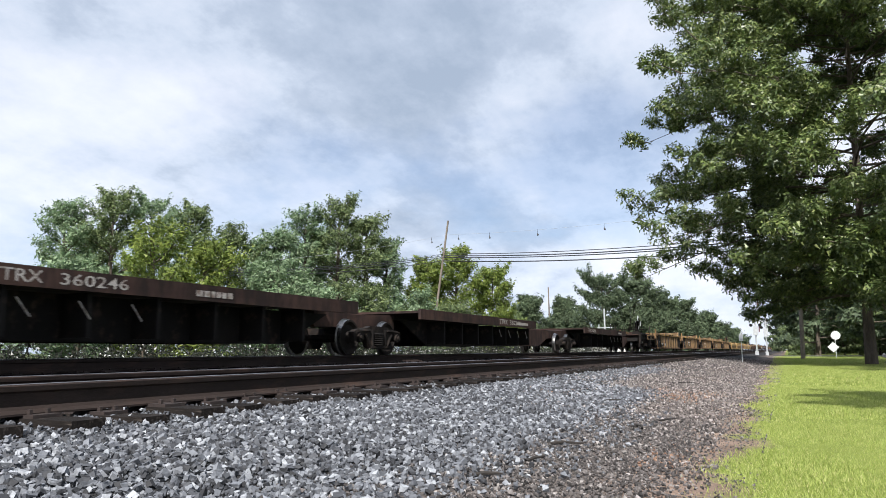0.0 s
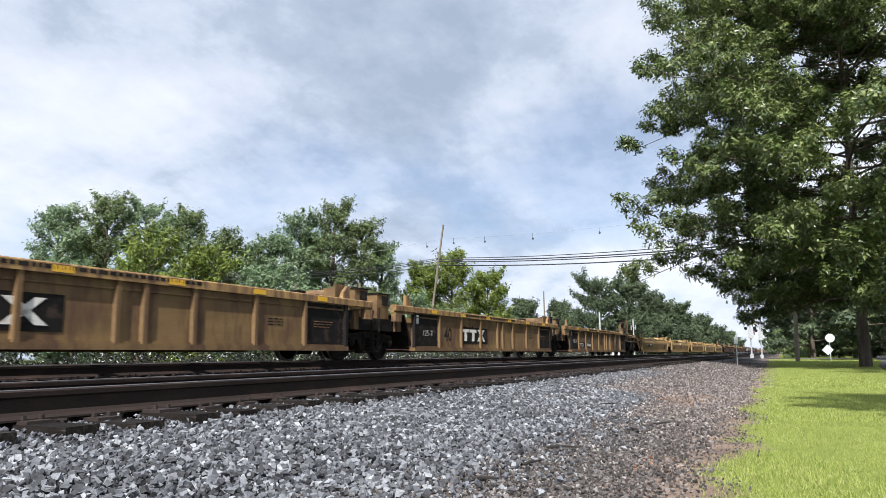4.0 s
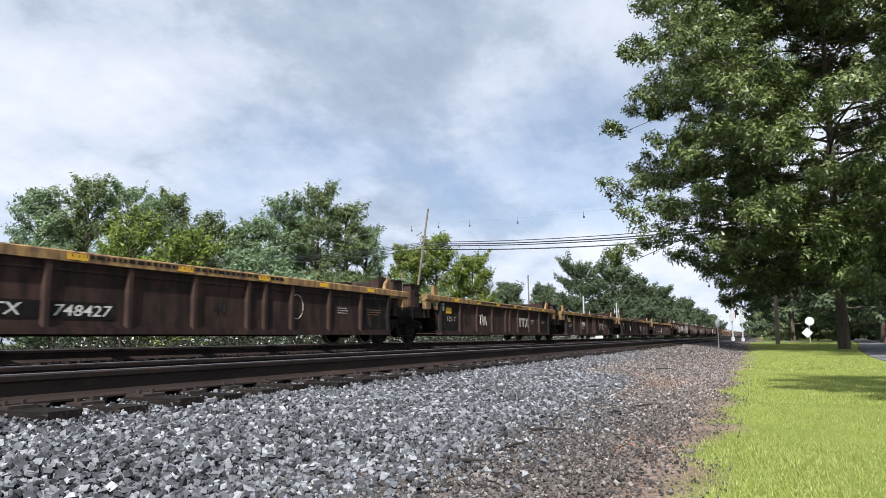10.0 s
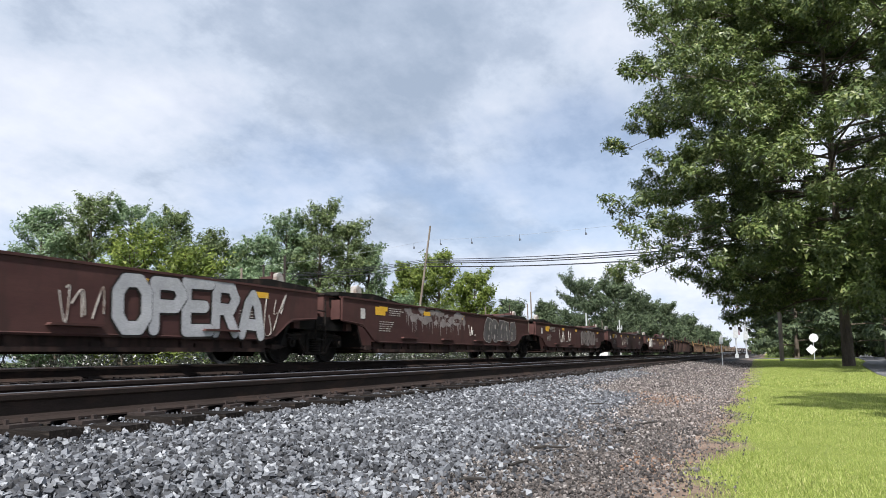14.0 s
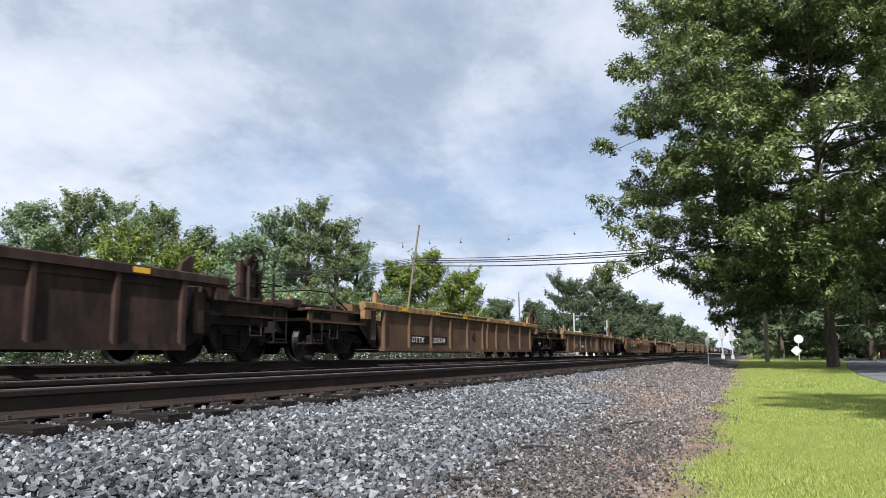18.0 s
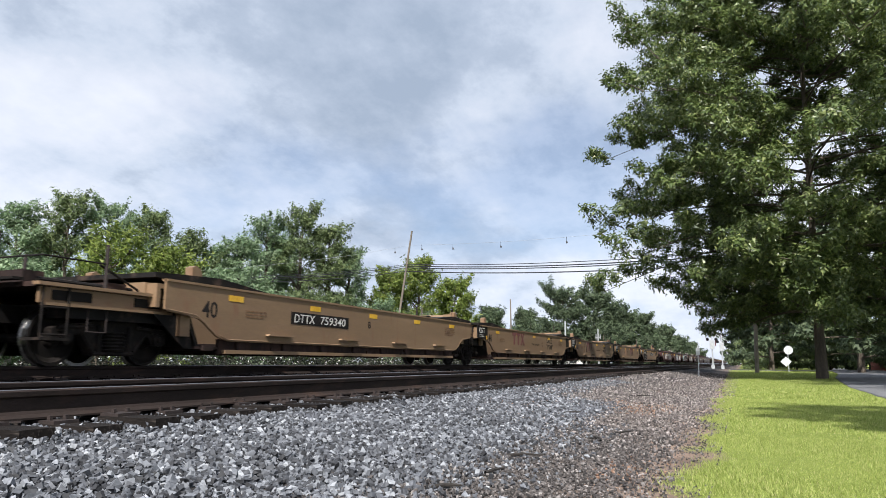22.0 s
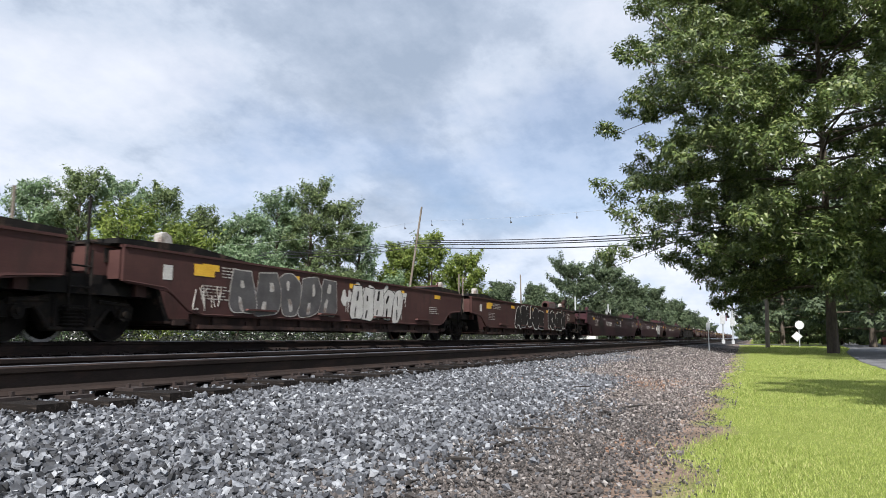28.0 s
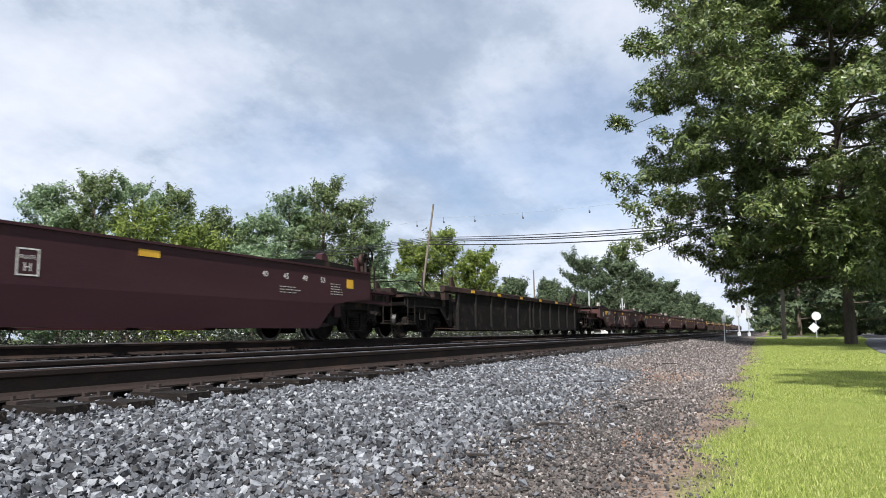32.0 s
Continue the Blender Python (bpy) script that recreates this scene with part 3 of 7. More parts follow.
scatter_stones("ballast_stones", ((-3.72, -1.75, 0.3, 5.6, 25000, 0.019, 0.046, False), (-3.72, -1.6, -4, 0.3, 3000, 0.03, 0.055, True), (-3.72, -1.9, 5.4, 11, 22000, 0.024, 0.048, False), (-3.72, -2.9, 11, 20, 6000, 0.026, 0.05, True), (-4.12, -3.66, 0.3, 24, 9000, 0.02, 0.044, True),
                                  (-6.2, -4.05, 1, 12, 4000, 0.025, 0.05, True), (-2.2, -1.3, 0.3, 8, 2500, 0.02, 0.045, True), (-8.4, -6.3, 1, 20, 4000, 0.03, 0.06, True)),
               MAT["stones"], "loose clean grey broken ballast stones beside the track", 5)
scatter_stones("gravel_stones", ((-2.0, -0.7, 0.3, 7.4, 6000, 0.016, 0.036, True), (-2.1, -0.75, 0.3, 7.4, 17000, 0.010, 0.026, True), (-2.0, -0.6, -4, 0.3, 2000, 0.014, 0.034, True), (-1.1, -0.35, 0.3, 12, 6500, 0.006, 0.022, True)),
               MAT["gravel"], "older brownish gravel spread below the ballast shoulder", 6)
scatter_stones("dusty_gravel", ((-2.9, -0.7, 7, 16, 15000, 0.014, 0.037, True), (-3.6, -0.8, 11, 24, 10000, 0.02, 0.048, True), (-3.9, -0.8, 24, 50, 7000, 0.03, 0.068, True), (-1.1, -0.35, 12, 40, 2500, 0.014, 0.04, True)),
               MAT["dusty"], "pale dusty gravel farther along the track", 16)


scatter_stones("clay_crumbs", ((-3.15, -2.5, 8.3, 9.6, 1100, 0.008, 0.034, True), (-2.1, -1.15, 10.6, 12.2, 1500, 0.008, 0.036, True), (-1.0, -0.75, 4.95, 5.35, 140, 0.010, 0.03, True)),
               MAT["clay"], "patches of reddish clay crumbs in the gravel", 17)


def grass(name, zones, material, label, seed, lean=0.5):
    """Blades in wedges seen from the camera's place: (y0, y1, count, height, width)."""
    rng = np.random.default_rng(seed)
    V = []
    for y0, y1, n, h, w, left, right in zones:
        y = np.sqrt(rng.uniform(y0 * y0, y1 * y1, n))
        edge = -0.22 - 0.012 * y + 0.14 * np.sin(y * 1.7) * np.sin(y * 0.63 + 1) + np.abs(rng.normal(0, 0.13, n)) * rng.choice((-0.7, 1.0), n)
        x = left + (right - left) * rng.random(n) ** 0.9 * (0.25 + 0.75 * y / y1)
        ok = (x > edge) & (x < np.interp(y, ROAD_Y, ROAD_X) - 0.1)
        x, y = x[ok], y[ok]
        m = len(x)
        a, t = rng.uniform(0, 6.283, m), rng.uniform(0, 6.283, m)
        hh = h * rng.uniform(0.5, 1.3, m)
        dx, dy = np.cos(a) * w * 0.5, np.sin(a) * w * 0.5
        tx, ty = np.cos(t) * hh * lean, np.sin(t) * hh * lean
        z = np.zeros(m) - 0.004
        V.append(np.stack([np.stack([x - dx, y - dy, z], 1), np.stack([x + dx, y + dy, z], 1), np.stack([x + tx, y + ty, z + hh], 1)], 1).reshape(-1, 3))
    V = np.concatenate(V)
    return tagged(new(name, raw_mesh(name, V, np.arange(len(V)).reshape(-1, 3), material)), label, "grass", kind="stuff")


grass("lawn_grass", ((2.4, 8, 95000, 0.026, 0.006, -0.7, 1.7), (8, 16, 70000, 0.03, 0.012, -0.75, 3.0), (16, 40, 60000, 0.035, 0.03, -1.0, 7.0), (40, 90, 30000, 0.05, 0.06, -1.5, 9.0)),
      MAT["blades"], "bright green mown lawn beside the gravel", 7)
grass("edge_grass", ((2.6, 14, 2500, 0.04, 0.006, -0.75, -0.2),), MAT["blades"], "sparse tufts of grass in the dirt edge", 8)


# a rail's section, its head on z = 0
RAIL = ((0.075, -0.186), (0.075, -0.174), (0.028, -0.155), (0.012, -0.135), (0.012, -0.055), (0.034, -0.042), (0.037, -0.012), (0.028, -0.002), (-0.028, -0.002), (-0.037, -0.012), (-0.034, -0.042), (-0.012, -0.055), (-0.012, -0.135), (-0.028, -0.155), (-0.075, -0.174), (-0.075, -0.186))


def make_track(name, cx, top, far_label, seed):
    rng = random.Random(seed)
    tr = thing(name, pose(cx, 0, top), far_label, "railway track", "railway tracks", "structure")
    for side in (-0.7525, 0.7525):
        bm = bmesh.new()
        prism(bm, [(side + a, b) for a, b in RAIL], -40, 700)
        rail = part("rail", bm, MAT["rail"], tr, "dark rusty steel rail with a bright worn head")
        bm = bmesh.new()
        prism(bm, [(side - 0.027, -0.010), (side + 0.027, -0.010), (side + 0.027, -0.003), (side + 0.020, 0.0005), (side, 0.0015), (side - 0.020, 0.0005), (side - 0.027, -0.003)], -40, 700)
        part("running_surface", bm, MAT["head"], rail, "bright polished running surface")
    def tie(bm):
        box(bm, -1.3, 1.3, -0.115, 0.115, -0.385, -0.205)
        soft_edges(bm, 0.012)
    def plate(bm):
        box(bm, -0.19, 0.19, -0.095, 0.095, -0.206, -0.184)
        for a in (-0.11, 0.11):
            for b in (-0.06, 0.06):
                box(bm, a - 0.014, a + 0.014, b - 0.011, b + 0.011, -0.184, -0.155)
    tm, pm = stock("tie", tie, MAT["tie"]), stock("tie_plate", plate, MAT["plate"])
    y, k = -6.0, 0
    while k < 150:
        t = part("tie", tm, None, tr, "", pose(rng.uniform(-0.07, 0.07), y, rng.uniform(-0.012, 0.008), 0, 0, rng.uniform(-1.2, 1.2)))
        for side in (-0.7525, 0.7525) if 0 < y < 26 else ():
            part("tie_plate", pm, None, t, "", pose(side, 0, 0))
        y += 0.495 + rng.uniform(-0.03, 0.03)
        k += 1
    bm = bmesh.new()
    for _ in range(300):
        box(bm, -1.3, 1.3, y - 0.115, y + 0.115, -0.385, -0.205)
        y += 0.5
    tagged(part("far_ties", bm, MAT["tie"], tr), "row of dark timber ties", kind="stuff")


make_track("railway_track_near", NEAR_X, NEAR_Z, "near railway track on dark timber ties in ballast", 3)
make_track("railway_track_far", FAR_X, FAR_Z, "far railway track that carries the freight train", 4)

# ---- trees ----
def unit(v):
    return v / np.maximum(np.linalg.norm(v, axis=1), 1e-6)[:, None]


def spray_leaves(rng, centres, ways, per, size, reach, stretch):
    """Tufts of leaves that radiate from twig ends; ways (n, 3): where each twig points."""
    n = len(centres) * per
    c, way = np.repeat(centres, per, 0), np.repeat(ways, per, 0)
    d = unit(rng.normal(size=(n, 3)) + way * 0.7)
    s = (size * rng.uniform(0.6, 1.3, n))[:, None]
    c = c + d * (reach * (0.95 - 0.33 * stretch) * rng.random(n) ** 0.55)[:, None] + way * (reach * stretch * rng.uniform(-0.5, 1.15, n))[:, None]
    face = unit(d * 0.75 + way * 0.35 + np.array((0, 0, 0.45)) + rng.normal(size=(n, 3)) * 0.5)
    u = unit(np.cross(face, np.cross(d + rng.normal(size=(n, 3)) * 0.6 + np.array((0, 0, -0.2)), face)))
    w = np.cross(face, u)
    v = np.stack([c - u * s * 0.45 + w * s * 0.27, c - u * s * 0.45 - w * s * 0.27, c + u * s * 0.68], 1)
    return v.reshape(-1, 3), np.arange(n * 3).reshape(-1, 3)


def leaf_quads(rng, centres, spread, per, size, flat=0.8):
    """Bent leaves about centres (n, 3); spread (n,): how far they lie round each."""
    n = len(centres) * per
    d = unit(rng.normal(size=(n, 3))) * (rng.random(n) ** 0.45)[:, None]
    d[:, 2] *= flat
    c = np.repeat(centres, per, 0) + d * np.repeat(spread, per)[:, None]
    u = unit(rng.normal(size=(n, 3)) * 0.5 + d * 1.3)
    w = unit(np.cross(u, rng.normal(size=(n, 3))))
    k = np.cross(u, w)
    s = (size * rng.uniform(0.6, 1.3, n))[:, None]
    v = np.stack([c - u * s * 0.5, c + w * s * 0.23 + k * s * 0.08, c + u * s * 0.5, c - w * s * 0.23 + k * s * 0.08], 1)
    return v.reshape(-1, 3), np.arange(n * 4).reshape(-1, 4)


def tube(bm, pts, radii, sides=7):
    rings = []
    for i, (p, r) in enumerate(zip(pts, radii)):
        d = (pts[min(i + 1, len(pts) - 1)] - pts[max(i - 1, 0)]).normalized()
        e = d.cross(Vector((0.31, 0.87, 0.2))).normalized()
        f = d.cross(e)
        rings.append([bm.verts.new(p + (e * math.cos(k * 6.2832 / sides) + f * math.sin(k * 6.2832 / sides)) * r) for k in range(sides)])
    for a, b in zip(rings, rings[1:]):
        for k in range(sides):
            bm.faces.new((a[k], a[(k + 1) % sides], b[(k + 1) % sides], b[k]))


def make_tree(name, m, label, height, trunk_r, envelope, limbs, boughs, sprays, per, leaf, material, seed, clear=0.12, pad=1.0, droop=0.25, group="", rise=0.35, reach=0.32, ragged=0.0, fit=False):
    """A trunk, limbs, boughs on each limb and tufts of leaves on each bough. envelope(s): crown radius at s = 0 (crown's foot) to 1 (top); pad: a bough's length."""
    rng, nr = random.Random(seed), np.random.default_rng(seed)
    tree = thing(name, m, label, "tree", group)
    bm = bmesh.new()
    lean = Vector((rng.uniform(-0.03, 0.03), rng.uniform(-0.03, 0.03), 1))
    pts = [Vector((lean.x * height * s + 0.1 * math.sin(s * 5 + seed), lean.y * height * s, height * s)) for s in np.linspace(0, 0.96, 9)]
    tube(bm, pts, [trunk_r * (1.35 if i == 0 else 1.0) * (1 - 0.93 * i / 8) + 0.01 for i in range(9)], 10)
    centres, ways = [], []
    for k in range(limbs):
        s = (k + rng.random()) / limbs
        z = height * (clear + (0.95 - clear) * s)
        r = envelope(s) * rng.uniform(0.62 - ragged, 1.06 + ragged * 0.6)
        a = k * 2.39996 + rng.uniform(-0.4, 0.4)
        t = z / (height * 0.96) * 8
        i = min(7, int(t))
        root = pts[i].lerp(pts[i + 1], t - i)
        way = Vector((math.cos(a), math.sin(a), 0))
        lift = rise * (0.3 + s) * r
        line = [root + way * (r * q) + Vector((0, 0, lift * q - droop * r * q * q)) + Vector((rng.uniform(-1, 1), rng.uniform(-1, 1), rng.uniform(-0.6, 0.6))) * 0.05 * r * q for q in (0, 0.25, 0.5, 0.75, 1.0)]
        tube(bm, line, [max(0.014, trunk_r * 0.4 * (1 - s * 0.6) * (1 - 0.9 * q)) for q in (0, 0.25, 0.5, 0.75, 1)], 5)
        for j in range(boughs):
            q = 0.3 + 0.7 * ((j + rng.random() * 0.8) / boughs) ** 0.8 if j < boughs - 1 else 1.0
            b = line[min(3, int(q * 4))].lerp(line[min(4, int(q * 4) + 1)], q * 4 - min(3, int(q * 4)))
            aside = Vector((-way.y, way.x, 0)) * (1 if j % 2 else -1) * rng.uniform(0.35, 1.0)
            out = (aside * (0.25 if j == boughs - 1 else 1.0) + way * rng.uniform(0.4, 1.0) + Vector((0, 0, rng.uniform(-0.15, 0.35) + rise * 0.5))).normalized()
            ln = pad * rng.uniform(0.65, 1.3) * (0.6 + 0.4 * min(1.0, r / (3 * pad)))
            e = b + out * ln
            if j % 2 == 0 or limbs > 90:
                tube(bm, [b, b.lerp(e, 0.5) + Vector((0, 0, 0.04 * ln)), e], [0.03, 0.018, 0.006], 4)
            over = out.cross(Vector((0, 0, 1))).normalized()
            for g in range(sprays):
                f = 0.12 + 0.95 * (g + rng.random()) / sprays
                side = rng.uniform(-0.42, 0.42) * ln * (1.15 - 0.55 * f)
                c = b.lerp(e, f) + over * side + Vector((0, 0, rng.uniform(-0.10, 0.26) * ln))
                centres.append(tuple(c))
                w = (out * 0.7 + over * (side / ln) * 1.6 + Vector((0, 0, rng.uniform(0.0, 0.6) + (0.45 if fit else 0.0)))).normalized()
                ways.append(tuple(w))
    centres = np.array(centres)
    if fit:     # the tallest tufts end at the given height
        k = height / (np.percentile(centres[:, 2], 99.3) + reach * 0.6)
        centres[:, 2] *= k
        for b in bm.verts:
            b.co.z *= k
    part("trunk", bm, MAT["bark"], tree, "grey-brown bark trunk and limbs")
    v, f = spray_leaves(nr, centres, np.array(ways), per, leaf, reach, 1.0 if fit else 0.3)
    part("crown", raw_mesh("crown", v, f, material), None, tree, "crown of many small green leaves")
    return tree


def bell(pairs):
    return lambda s: float(np.interp(s, [p[0] for p in pairs], [p[1] for p in pairs]))


def spot(az, dist):
    """Ground place at a bearing (degrees to the right of the track) and a distance."""
    x, y = dist * math.sin(radians(az)), dist * math.cos(radians(az))
    return x, y, lie(x) - 0.05


# the big oak on the lawn
ox, oy = 40 * math.sin(radians(5.3)), 40 * math.cos(radians(5.3))
make_tree("oak_tree", pose(ox, oy, -0.03), "large green pin oak standing on the lawn", 27.0, 0.215,
          bell(((0, 5.2), (0.08, 8.6), (0.2, 10.4), (0.34, 11.9), (0.42, 11.6), (0.50, 9.6), (0.62, 7.6), (0.75, 6.2), (0.9, 4.0), (1, 1.2))), 145, 7, 10, 60, 0.18, MAT["oak"], 11, 0.115, 1.6, 0.30, "", 0.35, 0.5, 0.06)

TREES = []
def crown_tree(az, dist, top_el, half_deg, kind, seed, foot=0.06, name="tree", dome=0.0):
    h = dist * math.tan(radians(top_el)) + 1.1
    r = dist * math.tan(radians(half_deg))
    mat, lab = {"dark": (MAT["leaf_dark"], "broad dark green tree beyond the tracks"), "grey": (MAT["leaf_grey"], "grey-green airy tree beyond the tracks"),
                "bright": (MAT["leaf_bright"], "bright yellow-green bushy tree beyond the tracks")}[kind]
    size = max(0.17, dist * 0.0037) if dist > 40 else 0.14
    shape = bell(((0, r * 0.8), (0.25, r), (0.5, r * (0.9 + 0.1 * dome)), (0.75, r * (0.6 + 0.3 * dome)), (1, r * (0.15 + 0.35 * dome))))
    bush = name == "bush"
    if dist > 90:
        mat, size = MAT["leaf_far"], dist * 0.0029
    limbs, boughs, sprays, per = (26, 4, 5, 16 if dist < 90 else 22) if bush else (30, 4, 6, 22) if dist < 70 else (34, 5, 5, 28)
    TREES.append(make_tree(name, pose(*spot(az, dist), 0, 0, seed * 40), lab, h, 0.02 * h + 0.05, shape, limbs, boughs, sprays, per, size, mat, seed, foot, 0.085 * h + 0.2, 0.12, "trees beyond the tracks", 0.85, size * 2.3, 0.2, True))


for row in ((-53.3, 46, 10.6, 2.2, "grey", 21), (-50.5, 46, 11.9, 2.6, "dark", 22), (-47.3, 47, 11.5, 2.6, "grey", 23), (-44.6, 48, 10.9, 2.4, "dark", 24), (-42.2, 50, 9.5, 2.2, "dark", 25), (-40.0, 51, 8.6, 2.0, "grey", 47), (-38.4, 50, 9.3, 1.8, "grey", 48),
            (-36.2, 58, 11.0, 2.2, "grey", 26), (-33.8, 58, 12.0, 2.8, "dark", 27), (-31.4, 59, 10.6, 2.2, "dark", 28), (-30.0, 60, 8.8, 1.4, "grey", 49), (-51.8, 52, 9.2, 2.6, "dark", 60), (-35.0, 63, 9.6, 2.6, "grey", 50),
            (-24.4, 66, 8.2, 2.4, "bright", 29, 0.06, "tree", 0.3), (-21.5, 64, 6.5, 1.9, "bright", 30, 0.06, "tree", 0.4), (-27.0, 64, 7.2, 1.7, "bright", 31, 0.06, "tree", 0.3), (-18.6, 120, 4.2, 1.5, "dark", 34), (-15.9, 125, 4.0, 1.1, "grey", 35),
            (-12.9, 105, 6.0, 2.7, "dark", 36, 0.04, "tree", 0.7), (-10.6, 112, 5.5, 2.2, "dark", 33, 0.04, "tree", 0.6), (-8.9, 130, 4.5, 1.8, "dark", 37, 0.04, "tree", 0.7), (-7.3, 160, 3.6, 1.5, "dark", 38, 0.04, "tree", 0.7), (-5.9, 190, 2.6, 1.2, "dark", 39, 0.04, "tree", 0.7), (-4.7, 240, 1.8, 1.0, "dark", 40), (-3.6, 300, 1.3, 0.8, "dark", 41)):
    crown_tree(*row)
for row in ((-20.0, 80, 2.9, 2.2, "dark", 42), (-16.4, 95, 2.4, 1.9, "grey", 43), (-13.6, 98, 3.2, 2.0, "dark", 44), (-10.8, 104, 3.0, 1.9, "dark", 45), (-8.4, 126, 2.6, 1.6, "dark", 46), (-6.6, 155, 1.9, 1.4, "dark", 32), (-47.8, 27, 9.3, 3.0, "bright", 51), (-43.6, 27, 8.0, 2.4, "bright", 52), (-39.2, 29, 6.8, 2.6, "grey", 53), (-35.5, 29, 5.2, 2.6, "grey", 54),
            (-31.5, 31, 5.0, 2.7, "dark", 55), (-52.5, 26, 6.6, 3.2, "grey", 56), (-57.5, 25, 5.0, 3.2, "grey", 57), (-28, 36, 4.6, 2.5, "grey", 58), (-24.5, 42, 3.6, 2.4, "dark", 59)):
    crown_tree(*row, 0.02, "bush", 0.5)


def weeds():
    rng = np.random.default_rng(71)
    n = 6000
    y = rng.uniform(4, 62, n)
    x = -12.6 - np.abs(rng.normal(0, 0.8, n)) - rng.random(n) * 1.6
    z = np.array([lie(q) for q in x]) + rng.uniform(0.05, 1.05, n) * (0.65 + 0.45 * np.sin(y * 0.9) ** 2)
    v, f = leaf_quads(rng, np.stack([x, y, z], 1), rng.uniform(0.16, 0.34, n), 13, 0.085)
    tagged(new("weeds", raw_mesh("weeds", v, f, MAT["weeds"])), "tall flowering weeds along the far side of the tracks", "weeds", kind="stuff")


weeds()
# trees along the road behind the oak; under-canopy shade is put into their leaf colour
for i, (x, y, h, r, seed) in enumerate(((9.4, 70, 15, 6.0, 61), (3.2, 92, 15, 5.5, 62), (13, 80, 16, 6.5, 63), (5.0, 125, 15, 6, 64), (17, 58, 14, 6, 65), (10.5, 110, 16, 6.5, 66), (7.5, 165, 16, 7, 67), (22, 95, 17, 7, 68), (1.5, 175, 13, 4.5, 69), (9, 140, 12, 6, 70), (4.5, 210, 12, 7, 71), (14, 150, 13, 7, 72), (12, 190, 13, 8, 73))):
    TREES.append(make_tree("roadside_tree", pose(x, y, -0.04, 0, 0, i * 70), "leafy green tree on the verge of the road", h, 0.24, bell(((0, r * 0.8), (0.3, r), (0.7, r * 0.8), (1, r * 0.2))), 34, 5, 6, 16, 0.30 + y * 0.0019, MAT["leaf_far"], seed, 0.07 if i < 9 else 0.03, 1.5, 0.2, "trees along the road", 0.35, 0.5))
# an unseen tall tree, added across the road to shade the lower part of the oak
TREES.append(make_tree("roadside_tree", pose(10.6, 18, -0.04), "leafy green tree on the verge of the road", 23.0, 0.28, bell(((0, 3.6), (0.3, 5.0), (0.7, 4.2), (1, 1.2))), 60, 5, 6, 14, 0.34, MAT["oak"], 85, 0.3, 1.4, 0.2, "trees along the road", 0.35, 0.5))
# the young tree beside the camera, whose shade lies on the lawn
TREES.append(make_tree("shade_tree", pose(4.1, 3.8, -0.04), "young leafy oak on the verge of the road", 10.6, 0.14, bell(((0, 1.0), (0.4, 1.7), (0.7, 1.5), (1, 0.6))), 26, 4, 5, 12, 0.22, MAT["oak"], 83, 0.48, 0.7, 0.2, "trees along the road", 0.35, 0.35))

for i, (x, y, h, r) in enumerate(((6.2, 100, 5.0, 3.2), (9.6, 96, 5.5, 3.4), (13.0, 92, 5.0, 3.2), (16.6, 116, 6.0, 4.0), (3.4, 112, 4.6, 3.0), (0.6, 150, 4.6, 3.2))):
    make_tree("bush", pose(x, y, -0.04, 0, 0, i * 55), "dark green bush at the edge of the lawn", h, 0.1, bell(((0, r), (0.4, r), (1, r * 0.3))), 26, 4, 5, 20, 0.34, MAT["leaf_dark"], 90 + i, 0.02, 0.9, 0.15, "bushes beyond the lawn", 0.4, 0.5)

# ---- the freight train ----
UNITS = []          # (thing, place along the train)


def wheel_mesh():
    bm = bmesh.new()
    prof = ((-0.07, 0.10), (-0.07, 0.30), (-0.045, 0.36), (-0.065, 0.385), (-0.068, 0.448), (-0.04, 0.448), (-0.03, 0.425), (0.068, 0.418), (0.07, 0.37), (0.05, 0.355), (0.015, 0.30), (0.03, 0.16), (0.075, 0.12), (0.078, 0.07))
    lathe_x(bm, prof, 0, 0, 0, 24)
    me = meshed("wheel", bm, MAT["wheel"])
    me.materials.append(MAT["tread"])
    for p in me.polygons:
        c = p.center
        if math.hypot(c.y, c.z) > 0.4:
            p.material_index = 1
    return me


WHEEL = wheel_mesh()


def frame_mesh(bm):
    plate_x(bm, ((-1.10, 0.34), (-0.80, 0.34), (-0.72, 0.47), (-0.62, 0.47), (-0.42, 0.16), (0.42, 0.16), (0.62, 0.47), (0.72, 0.47), (0.80, 0.34), (1.10, 0.34), (1.12, 0.54), (0.98, 0.61), (0.5, 0.65), (0.38, 0.70), (-0.38, 0.70), (-0.5, 0.65), (-0.98, 0.61), (-1.12, 0.54)), -0.07, 0.07)
    soft_edges(bm, 0.018)


def rim_mesh(bm):
    """Raised flanges that stand proud of the cast side frame."""
    for s in (-1, 1):
        for (a, za), (b, zb) in (((1.02, 0.56), (0.42, 0.60)), ((0.62, 0.50), (0.40, 0.22)), ((0.30, 0.20), (0.30, 0.62))):
            rod(bm, (0.085, s * a, za), (0.085, s * b, zb), 0.035, sides=6)
    rod(bm, (0.085, -0.40, 0.19), (0.085, 0.40, 0.19), 0.035, sides=6)


def spring_mesh(bm):
    n, rings = 12, []
    for k in range(13):
        r = 1.0 if k % 2 else 0.72
        rings.append([bm.verts.new((0.03 + 0.09 * r * math.cos(j * 6.2832 / n), 0.23 * r * math.sin(j * 6.2832 / n), 0.22 + k * 0.026)) for j in range(n)])
    for a, b in zip(rings, rings[1:]):
        for j in range(n):
            bm.faces.new((a[j], a[(j + 1) % n], b[(j + 1) % n], b[j]))
    bm.faces.new(rings[0][::-1]), bm.faces.new(rings[-1])


